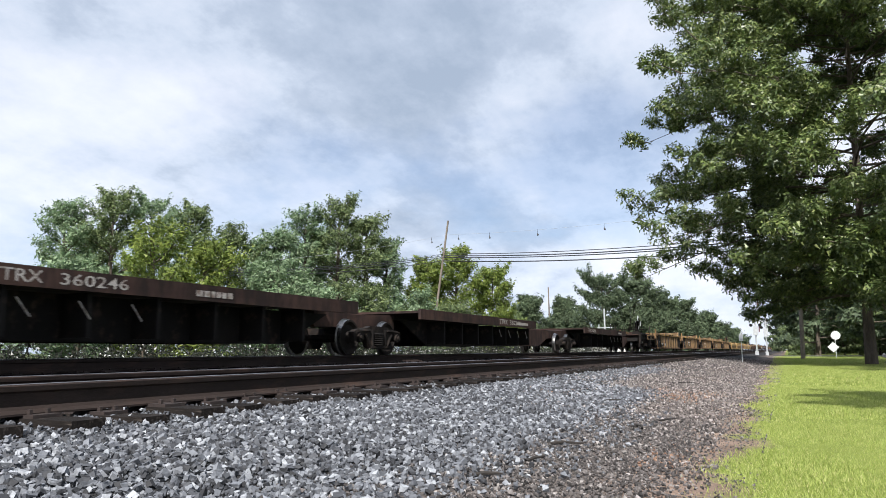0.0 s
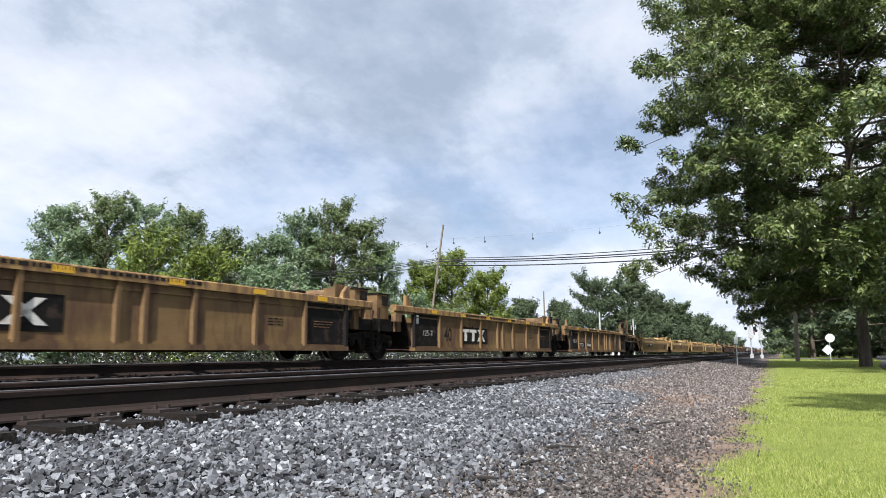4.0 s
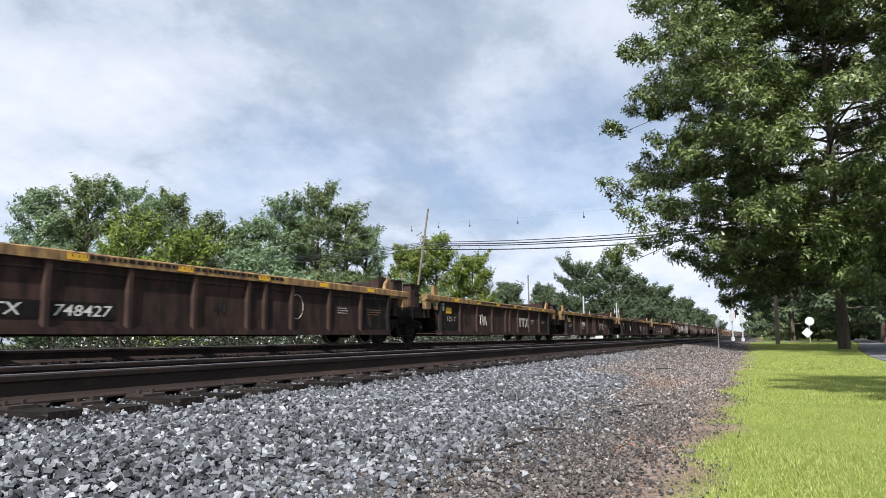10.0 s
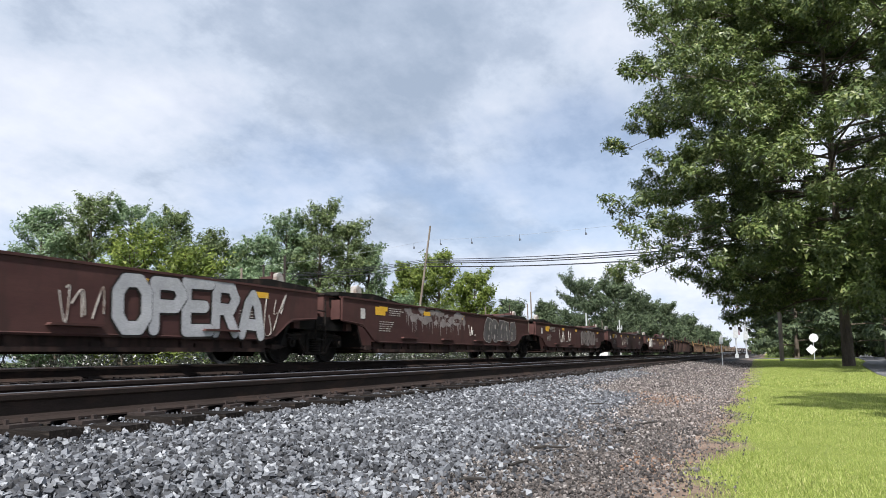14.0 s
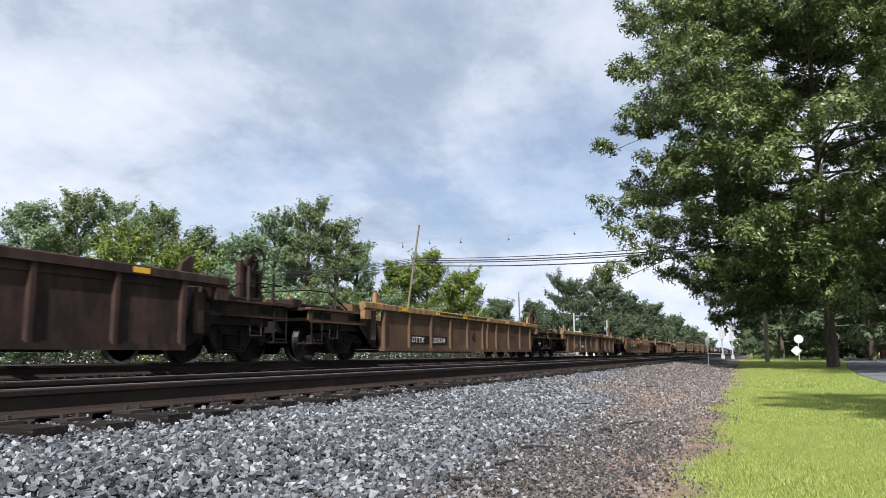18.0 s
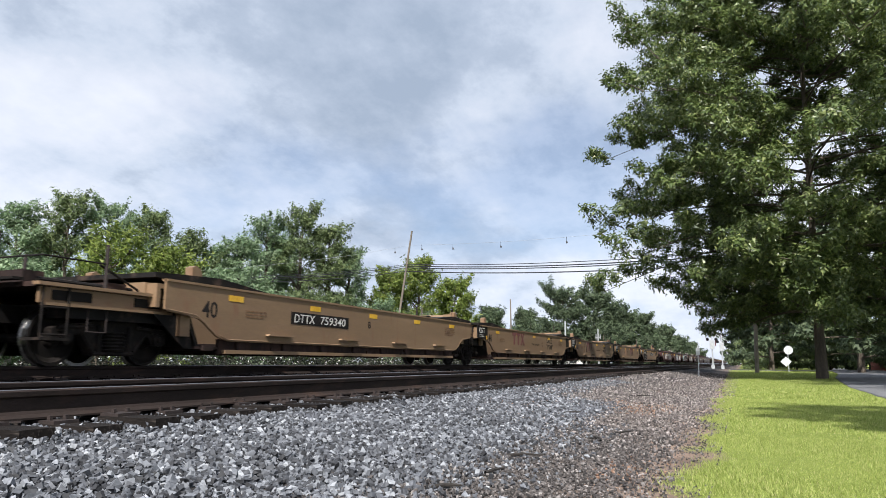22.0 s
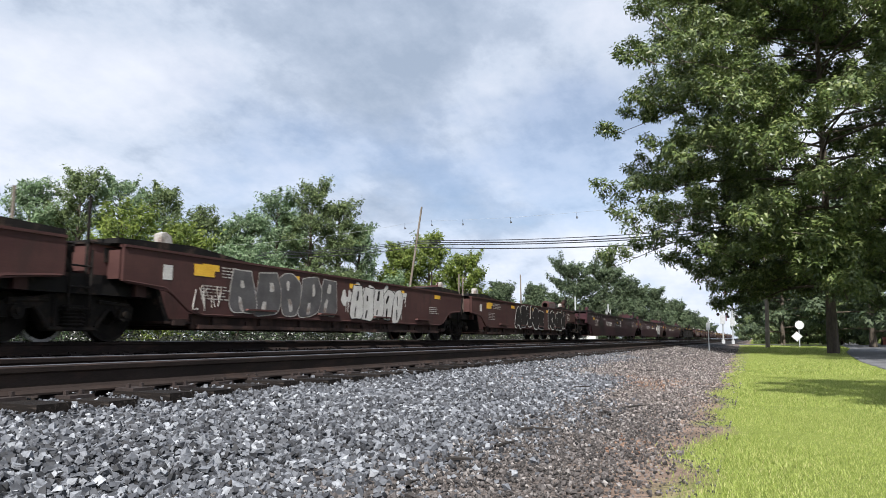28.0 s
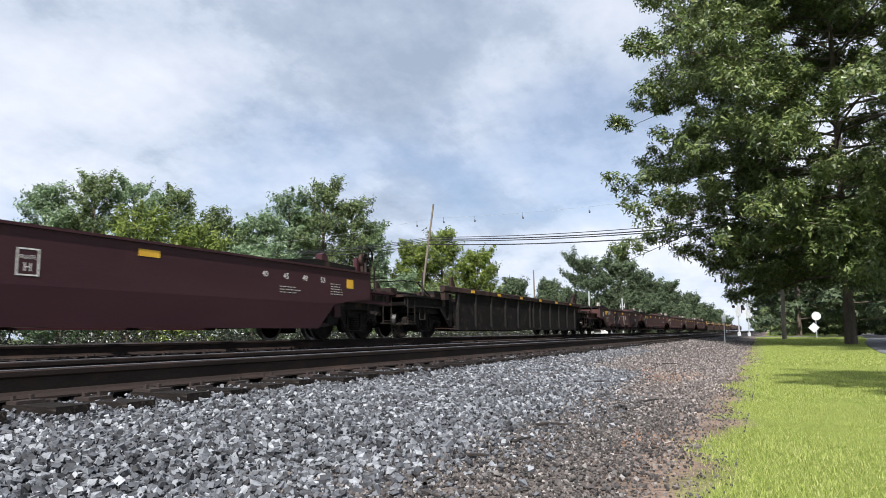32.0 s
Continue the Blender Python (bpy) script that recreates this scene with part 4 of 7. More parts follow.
def bolster_mesh(bm):
    box(bm, -0.95, 0.95, -0.17, 0.17, 0.42, 0.68)
    for y in (-0.89, 0.89):
        rod(bm, (-1.1, y, 0.42), (1.1, y, 0.42), 0.075, sides=10)
    for y in (-0.40, 0.40):
        box(bm, -0.85, 0.85, y - 0.05, y + 0.05, 0.33, 0.47)


def bearing_mesh(bm):
    rod(bm, (0.0, 0, 0), (0.11, 0, 0), 0.105, sides=14)
    rod(bm, (0.11, 0, 0), (0.15, 0, 0), 0.055, sides=10)
    box(bm, -0.06, 0.07, -0.14, 0.14, 0.09, 0.15)


def add_truck(car, y):
    t = part("truck", stock("truck", bolster_mesh, MAT["grime"]), None, car, "greasy black cast-steel freight truck", pose(0, y, 0))
    for s in (-1, 1):
        turn = 0 if s > 0 else 180
        part("side_frame", stock("side_frame", frame_mesh, MAT["grime"]), None, t, "", pose(s * 1.0, 0, 0, 0, 0, turn))
        part("frame_flange", stock("frame_flange", rim_mesh, MAT["grime"]), None, t, "", pose(s * 1.0, 0, 0, 0, 0, turn))
        part("spring_nest", stock("spring_nest", spring_mesh, MAT["wheel"]), None, t, "", pose(s * 1.05, 0, 0, 0, 0, turn))
        for a in (-0.89, 0.89):
            part("wheel", WHEEL, None, t, "steel wheel with a bright tread", pose(s * 0.7525, a, 0.42, 0, 0, turn))
            part("bearing", stock("bearing", bearing_mesh, MAT["grime"]), None, t, "", pose(s * 1.03, a, 0.42, 0, 0, turn))
    return t


ON_SIDE = Matrix(((0, 0, 1, 0), (1, 0, 0, 0), (0, 1, 0, 0), (0, 0, 0, 1)))     # writing that faces the camera's side


def letters(body, size, bold=0.0, slant=0.0, tight=1.0):
    """Writing as a flat mesh, its left end and foot on the origin."""
    key = ("letters", body, size, bold, slant, tight)
    if key not in MESHES:
        c = bpy.data.curves.new("writing", "FONT")
        c.body, c.size, c.offset, c.shear, c.space_character = body, size, bold, slant, tight
        c.resolution_u = 2
        c.extrude = 0.001
        ob = bpy.data.objects.new("writing", c)
        scene.collection.objects.link(ob)
        me = bpy.data.meshes.new_from_object(ob.evaluated_get(bpy.context.evaluated_depsgraph_get()))
        bpy.data.objects.remove(ob)
        bpy.data.curves.remove(c)
        MESHES[key] = me
    return MESHES[key]


def write(car, body, y, z, high, material, x, length=0, bold=0.0, slant=0.0, name="lettering", lift=0.0):
    """Writing of a given height, fitted to a length, on the side that faces the camera."""
    me = letters(body, 1.0, bold, slant).copy()
    co = np.empty(len(me.vertices) * 3)
    me.vertices.foreach_get("co", co)
    co = co.reshape(-1, 3)
    lo, hi = co.min(0), co.max(0)
    sx = (length / (hi[0] - lo[0])) if length else high / (hi[1] - lo[1])
    co = (co - [lo[0], lo[1], 0]) * [sx, high / (hi[1] - lo[1]), 1]
    me.vertices.foreach_set("co", co.ravel())
    me.materials.clear()
    me.materials.append(material)
    return part(name, me, None, car, "", pose(x + lift, y, z) @ ON_SIDE)


def patch(car, y, z, w, h, material, x, name="marking_panel"):
    bm = bmesh.new()
    box(bm, x, x + 0.004, y, y + w, z, z + h)
    return part(name, bm, material, car)


def logo(car, y, z, w, h, material, x, top=None):
    """The owner's mark as plain shapes: two barred posts and a cross."""
    bm = bmesh.new()
    a = w / 3.3
    for k in (0, 1):
        y0 = y + k * a * 1.05
        plate_x(bm, ((y0 + a * 0.32, z), (y0 + a * 0.66, z), (y0 + a * 0.70, z + h * 0.76), (y0 + a * 0.36, z + h * 0.76)), x, x + 0.005)
    part("owner_mark", bm, material, car)
    bm = bmesh.new()
    for k in (0, 1):
        y0 = y + k * a * 1.05
        box(bm, x, x + 0.005, y0, y0 + a * 0.98, z + h * 0.74, z + h)
    part("owner_mark", bm, top or material, car)
    bm = bmesh.new()
    y0 = y + 2.15 * a
    plate_x(bm, ((y0, z), (y0 + a * 0.3, z), (y0 + a * 1.12, z + h), (y0 + a * 0.82, z + h)), x, x + 0.005)
    plate_x(bm, ((y0 + a * 0.86, z), (y0 + a * 1.18, z), (y0 + a * 0.34, z + h), (y0 + a * 0.02, z + h)), x + 0.006, x + 0.010)
    part("owner_mark", bm, material, car)


def bars(car, y, z, w, rows, material, x, gap=0.055, high=0.022, seed=1):
    """Small writing that cannot be read."""
    rng, bm = random.Random(seed), bmesh.new()
    for r in range(rows):
        q = y
        end = y + w * rng.uniform(0.7, 1.0)
        while q < end:
            ln = rng.uniform(0.05, 0.16)
            box(bm, x, x + 0.004, q, min(q + ln, end), z - r * gap, z - r * gap + high)
            q += ln + 0.035
    return tagged(part("small_writing", bm, material, car), kind="stuff")


STROKES = dict(A=("00 13 24 33 40", "11 31"), B=("00 04 34 43 32 02", "32 41 30 00"), C=("43 34 14 03 01 10 30 41",), D=("00 04 24 43 41 20 00",), E=("44 04 00 40", "02 32"), H=("00 04", "40 44", "02 42"),
               J=("44 41 30 10 01",), K=("00 04", "44 02 40"), L=("04 00 40",), M=("00 04 22 44 40",), N=("00 04 40 44",), O=("14 03 01 10 30 41 43 34 14",), P=("00 04 34 43 32 02",), R=("00 04 34 43 32 02", "22 40"),
               S=("43 34 14 03 12 32 41 30 10 01",), T=("04 44", "24 20"), U=("04 01 10 30 41 44",), V=("04 20 44",), W=("04 10 22 30 44",), X=("00 44", "04 40"))


def fat_letter(char, wide, high, r, lift):
    """A letter of round brush strokes, flat against the side."""
    bm, n = bmesh.new(), 0
    for line in STROKES[char]:
        pts = [(r + int(p[0]) / 4 * (wide - 2 * r), r + int(p[1]) / 4 * (high - 2 * r)) for p in line.split()]
        for i, (y, z) in enumerate(pts):
            plate_x(bm, [(y + r * math.cos(t), z + r * math.sin(t)) for t in np.linspace(0, 6.2832, 15)[:-1]], lift - 0.002, lift + n * 0.00008)
            n += 1
            if i:
                a, b = Vector(pts[i - 1]), Vector((y, z))
                q = (b - a).normalized().orthogonal() * r
                plate_x(bm, [tuple(a - q), tuple(b - q), tuple(b + q), tuple(a + q)], lift - 0.002, lift + n * 0.00008)
                n += 1
    return bm


def graffiti(car, body, y, z, w, h, fill, x, edge="ink", bold=0.15):
    """Fat sprayed letters with an outline, each one leaning and sized in its own way."""
    rng = random.Random(sum(ord(c) for c in body))
    step = w / len(body)
    r = step * bold
    for k, c in enumerate(body):
        if c == " ":
            continue
        hh, yy, zz = h * rng.uniform(0.95, 1.08), y + k * step, z + rng.uniform(-0.02, 0.03)
        wide, lift = step * rng.uniform(1.02, 1.16), 0.004 * (len(body) - k)
        tilt = pose(x, yy, zz, rng.uniform(-4, 4), 0, 0)
        grow = 0.028
        for name, m, e, up, shift in (("spray_outline", edge, grow, 0.002, -grow), ("spray_letter", fill, 0.0, 0.0045, 0.0)):
            bm = fat_letter(c, wide + 2 * e, hh + 2 * e, r + e, lift + up)
            part(name, bm, MAT[m], car, "", tilt @ Matrix.Translation((0, shift - (0.015 if e else 0), shift - (0.01 if e else 0))))


def bubbles(car, y, z, w, h, fill, edge, x, seed, n=6):
    """Overlapping round throw-up letters, dark with a thin light outline."""
    rng = random.Random(seed)
    def blob(cy, cz, a, b, lift, m, name):
        bm = bmesh.new()
        plate_x(bm, [(cy + a * math.cos(t) * (1 + 0.06 * math.sin(2 * t + seed)), cz + b * math.sin(t) * (1 + 0.05 * math.cos(3 * t + cy))) for t in np.linspace(0, 6.2832, 33)[:-1]], x + lift, x + lift + 0.001)
        part(name, bm, MAT[m], car)
    step = w / n
    for k in range(n):
        low = ((y + step * (k + 0.5), z + h * 0.34, step * (0.9 if k == 0 else 0.7), h * 0.36 * rng.uniform(0.95, 1.08)))
        high = ((y + step * (k + 0.42), z + h * 0.76, step * rng.uniform(0.5, 0.66), h * rng.uniform(0.2, 0.26)))
        for j, (cy, cz, a, b) in enumerate((high, low)):
            lift = 0.003 * (2 * (n - k) + j)
            blob(cy, cz, a, b, lift, edge, "spray_outline")
            blob(cy, cz, a - 0.022, b - 0.022, lift + 0.0015, fill, "spray_letter")
        if k % 2 == 1:
            blob(high[0] + 0.05, high[1] + 0.02, 0.075, 0.10, 0.003 * (2 * (n - k) + 2), edge, "spray_outline")
            blob(high[0] + 0.05, high[1] + 0.02, 0.055, 0.08, 0.003 * (2 * (n - k) + 2) + 0.0015, fill, "spray_letter")


def throwup(car, y, z, w, h, fill, edge, x, seed, n=5):
    """Tall leaning sprayed letters that cannot be read, each with an outline and counters."""
    rng = random.Random(seed)
    step = w / n
    def shape(cy, cz, a, b, lean, t0, grow):
        pts = []
        for t in np.linspace(0, 6.2832, 41)[:-1]:
            c, q = math.cos(t), math.sin(t)
            py, pz = math.copysign(abs(c) ** 0.55, c) * (a * (1 + 0.16 * math.sin(3 * t + t0)) + grow), math.copysign(abs(q) ** 0.6, q) * (b * (1 + 0.07 * math.cos(4 * t + t0)) + grow)
            pts.append((cy + py + lean * pz, cz + pz))
        return pts
    def sheet(name, pts, lift, m):
        bm = bmesh.new()
        plate_x(bm, pts, x + lift, x + lift + 0.001)
        part(name, bm, MAT[m], car)
    for k in range(n):
        cy, cz = y + step * (k + 0.5), z + h * 0.5 + rng.uniform(-0.03, 0.03)
        a, b, lean, t0, lift = step * rng.uniform(0.46, 0.56), h * rng.uniform(0.42, 0.5), rng.uniform(-0.12, 0.3), rng.uniform(0, 6), 0.004 * (n - k)
        sheet("spray_outline", shape(cy, cz, a, b, lean, t0, 0.022), lift, edge)
        sheet("spray_letter", shape(cy, cz, a, b, lean, t0, 0.0), lift + 0.0015, fill)
        for j in range(2):
            dy, dz = rng.uniform(-0.25, 0.3) * a, b * ((0.42, -0.5)[j] + rng.uniform(-0.1, 0.1))
            sheet("spray_counter", shape(cy + dy + lean * dz, cz + dz, step * rng.uniform(0.04, 0.10), h * rng.uniform(0.08, 0.18), lean + rng.uniform(-0.3, 0.3), t0 + j, 0), lift + 0.0028, edge)


def drips(car, y, z, w, h, material, x, seed):
    """A smeared, half washed-off patch of sprayed paint with runs below it."""
    rng, bm = random.Random(seed), bmesh.new()
    n = int(w * 7)
    for k in range(n):
        cy, cz = y + w * (k + rng.random()) / n, z + h * rng.uniform(0.45, 0.95)
        a, b, t0 = rng.uniform(0.08, 0.24), h * rng.uniform(0.06, 0.2), rng.uniform(0, 6)
        plate_x(bm, [(cy + a * math.cos(t) * (1 + 0.25 * math.sin(3 * t + t0)), cz + b * math.sin(t) * (1 + 0.25 * math.cos(2 * t + t0))) for t in np.linspace(0, 6.2832, 15)[:-1]], x, x + 0.002 + k * 0.00012)
        for j in range(2):
            q, ln, r = cy + rng.uniform(-a, a), h * rng.uniform(0.15, 0.6), rng.uniform(0.006, 0.016)
            plate_x(bm, [(q - r, cz), (q - r * 0.5, cz - min(ln, cz - z)), (q + r * 0.5, cz - min(ln, cz - z)), (q + r, cz)], x, x + 0.0015 + (2 * k + j) * 0.00006)
    return part("spray_smear", bm, material, car, "washed-out smear of sprayed paint")


def scrawl(car, y, z, w, h, material, x, seed, strokes=5):
    """Quick strokes of a spray can, letter by letter."""
    rng, bm = random.Random(seed), bmesh.new()
    cell = w / strokes
    for k in range(strokes):
        y0 = y + cell * k
        keys = [(y0 + cell * rng.uniform(-0.05, 1.05), z + h * rng.choice((0.0, 0.1, 0.5, 0.9, 1.0)) + rng.uniform(-0.03, 0.03)) for _ in range(rng.choice((4, 5, 6)))]
        pts = []
        for i in range(len(keys) - 1):
            p0, p1, p2, p3 = keys[max(i - 1, 0)], keys[i], keys[i + 1], keys[min(i + 2, len(keys) - 1)]
            for j in range(5):
                t = j / 5
                pts.append([0.5 * (2 * p1[c] + (p2[c] - p0[c]) * t + (2 * p0[c] - 5 * p1[c] + 4 * p2[c] - p3[c]) * t * t + (3 * p1[c] - p0[c] - 3 * p2[c] + p3[c]) * t ** 3) for c in (0, 1)])
        tube(bm, [Vector((x + 0.003, *p)) for p in pts], [0.008] * len(pts), 4)
    return part("spray_scrawl", bm, material, car)


def rail_loop(car, pts, r=0.018, material="grime", name="handrail"):
    bm = bmesh.new()
    for p, q in zip(pts, pts[1:]):
        rod(bm, p, q, r, sides=6)
    return part(name, bm, MAT[material], car)


def ladder(car, y, x, z0, z1, w, material):
    bm = bmesh.new()
    for a in (-w / 2, w / 2):
        rod(bm, (x, y + a, z0), (x, y + a, z1), 0.017, sides=6)
    n = max(2, int((z1 - z0) / 0.3))
    for k in range(n):
        rod(bm, (x, y - w / 2, z0 + 0.06 + k * (z1 - z0) / n), (x, y + w / 2, z0 + 0.06 + k * (z1 - z0) / n), 0.015, sides=6)
    return part("ladder", bm, material, car)


def brake_wheel(car, x, y, z, material):
    bm = bmesh.new()
    n, r = 18, 0.27
    pts = [Vector((x, y + r * math.cos(k * 6.2832 / n), z + r * math.sin(k * 6.2832 / n))) for k in range(n)]
    for k in range(n):
        rod(bm, pts[k], pts[(k + 1) % n], 0.016, sides=5, caps=False)
    for k in range(0, n, 3):
        rod(bm, (x, y, z), pts[k], 0.011, sides=4)
    rod(bm, (x - 0.12, y, z), (x + 0.05, y, z), 0.04, sides=8)
    return part("brake_wheel", bm, material, car, "spoked hand-brake wheel")


def coupler_end(car, y, way, paint, rails=True, tall=False, gusset=None, flat=False):
    """Platform, fascias, steps, rails and coupler at the outer end of a car. way: -1 towards the head of the train."""
    def span(a, b):
        return sorted((y + way * a, y + way * b))
    lump(car, "end_platform", -1.24, 1.24, *span(-0.95, 1.55), 1.10, 1.17, MAT["rust"], "rusty steel deck over the end truck")
    lump(car, "centre_sill", -0.35, 0.35, *span(-1.9, 1.5), 0.62, 0.88, MAT["black"])
    lump(car, "body_bolster", -1.2, 1.2, *span(-1.5, 1.0), 0.69, 0.90, MAT["black"])
    for s in (-1, 1):
        bm = bmesh.new()
        box(bm, s * 1.22 - 0.02, s * 1.22 + 0.02, *span(-0.95, 1.5), 0.88, 1.12)
        part("platform_side", bm, paint, car)
        lump(car, "platform_flange", s * 1.27 - 0.07, s * 1.27 + 0.07, *span(-0.98, 1.58), 1.115, 1.165, paint)
        lump(car, "platform_flange", s * 1.25 - 0.06, s * 1.25 + 0.06, *span(-0.98, 1.45), 0.845, 0.885, paint)
        # thin black plates on the flat side stand for the shade inside recesses
        for a, b in ((-0.75, -0.2), (0.62, 1.3)):
            lump(car, "side_recess", s * 1.247 - 0.006, s * 1.247 + 0.006, *span(a, b), 0.93, 1.07, MAT["black"], edge=0.003)
        lump(car, "corner_post", s * 1.33 - 0.06, s * 1.33 + 0.06, *span(-1.32, -1.08), 0.50, 1.22, paint)
        bm = bmesh.new()
        pts = [(y + way * p, z) for p, z in ((-0.55, 0.84), (-1.32, 0.84), (-1.5, 0.30), (-1.28, 0.30))]
        plate_x(bm, pts if way < 0 else pts[::-1], s * 1.3 - 0.015, s * 1.3 + 0.015)
        part("end_gusset", bm, gusset or MAT["black"], car)
    lump(car, "control_box", 0.75, 1.2, *span(-0.9, -0.45), 1.17, 1.36, paint)
    for k, (x0, z, r) in enumerate(((0.95, 1.22, 0.04), (0.6, 1.24, 0.06), (0.2, 1.2, 0.035), (-0.4, 1.25, 0.07))):
        bm = bmesh.new()
        rod(bm, (x0, y + way * (-0.4 + 0.1 * k), z), (x0 - 0.15, y + way * (1.2 - 0.15 * k), z + 0.03), r, sides=8)
        part("brake_rod", bm, MAT["rust" if k % 2 else "grime"], car)
    bm = bmesh.new()
    e = y + way * 1.45
    rod(bm, (0, e - way * 0.1, 0.80), (0, e + way * 0.45, 0.80), 0.085, sides=8)
    box(bm, -0.13, 0.13, *sorted((e + way * 0.32, e + way * 0.65)), 0.64, 0.94)
    part("coupler", bm, MAT["grime"], car, "cast steel coupler")
    bm = bmesh.new()
    rod(bm, (0.35, e, 0.7), (0.3, e + way * 0.3, 0.42), 0.025, sides=6)
    rod(bm, (0.3, e + way * 0.3, 0.42), (0.15, e + way * 0.6, 0.5), 0.025, sides=6)
    part("air_hose", bm, MAT["ink"], car)
    ladder(car, y + way * 1.27, 1.30, 0.38, 1.14, 0.42, MAT["grime"])
    bm = bmesh.new()
    box(bm, 0.95, 1.33, *span(1.02, 1.5), 0.36, 0.40)
    part("step", bm, MAT["grime"], car)
    if rails:
        for k, (x, h) in enumerate(((1.2, 1.85), (0.25, 1.95), (-0.6, 1.8), (-1.2, 1.9))):
            q = y + way * (1.45 if k % 2 else 0.35)
            rail_loop(car, [(x, q, 1.15), (x, q, h + (0.35 if tall is True and k == 1 else 0))], 0.028, "grime" if k % 2 else "plate", "stanchion")
        rail_loop(car, [(1.2, y + way * 0.35, 1.55), (1.2, y + way * 1.45, 1.55), (-1.2, y + way * 1.45, 1.55)], 0.014)
    if tall == "vent":
        bm = bmesh.new()
        tube(bm, [Vector((0.95, y + way * q, z)) for q, z in ((1.0, 1.15), (1.0, 2.05), (1.03, 2.16), (1.12, 2.22), (1.22, 2.16), (1.25, 1.95))], [0.06, 0.06, 0.06, 0.06, 0.055, 0.05], 10)
        part("vent_pipe", bm, paint, car, "bent steel pipe over the end platform")
    for q in (0.35,):         # stirrup under the platform
        a, b = sorted((y + way * q, y + way * (q + 0.34)))
        rail_loop(car, [(1.27, a, 0.88), (1.27, a, 0.50), (1.27, b, 0.50), (1.27, b, 0.88)], 0.011, "plate", "stirrup")
    bm = bmesh.new()
    rod(bm, (1.05, y + way * -0.5, 1.2), (1.05, y + way * 0.35, 1.55), 0.02, sides=6)
    part("platform_brace", bm, MAT["grime"], car)
    for k, (x0, x1, a, b, h) in enumerate(((0.2, 0.75, 1.05, 1.4, 0.20), (-0.9, -0.35, 0.2, 0.9, 0.26), (0.45, 1.0, -0.25, 0.15, 0.13))):
        lump(car, "valve_box", x0, x1, *span(a, b), 1.17, 1.17 + h, MAT["rust"] if k != 1 else paint)
    lump(car, "running_board", -1.0, 1.0, *span(1.56, 1.74), 1.19, 1.225, MAT["grime"])
    if way > 0:
        brake_wheel(car, 0.92, y + 0.92, 2.04, MAT["grime"])
        lump(car, "brake_stand", 0.66, 0.78, y + 0.72, y + 1.10, 1.17, 1.95, paint if not flat else MAT["grime"], "upright steel stand of the hand brake")
        lump(car, "stand_post", 0.72, 0.82, y + 0.56, y + 0.66, 1.17, 2.02, paint)
        lump(car, "stand_post", 0.72, 0.82, y + 1.16, y + 1.26, 1.17, 1.86, MAT["rust"])
        bm = bmesh.new()
        rod(bm, (0.76, y + 0.90, 1.98), (0.88, y + 0.90, 1.98), 0.17, sides=16)
        box(bm, 0.78, 0.86, y + 0.80, y + 1.0, 1.5, 1.9)
        part("brake_gearbox", bm, MAT["rust"] if not flat else MAT["grime"], car, "round hand-brake gear housing")
        if not flat:
            bm = bmesh.new()
            tube(bm, [Vector((0.35, y + q, 1.40)) for q in (-0.75, -0.70, 0.30, 0.35)], [0.08, 0.15, 0.15, 0.08], 14)
            part("air_reservoir", bm, paint, car, "horizontal air reservoir drum")
            lump(car, "drum_saddle", 0.2, 0.5, y - 0.55, y - 0.45, 1.16, 1.30, paint)
            lump(car, "drum_saddle", 0.2, 0.5, y + 0.05, y + 0.15, 1.16, 1.30, paint)


def lump(car, name, x0, x1, y0, y1, z0, z1, paint, label="", edge=0.012):
    bm = bmesh.new()
    box(bm, x0, x1, y0, y1, z0, z1)
    soft_edges(bm, edge)
    return part(name, bm, paint, car, label)


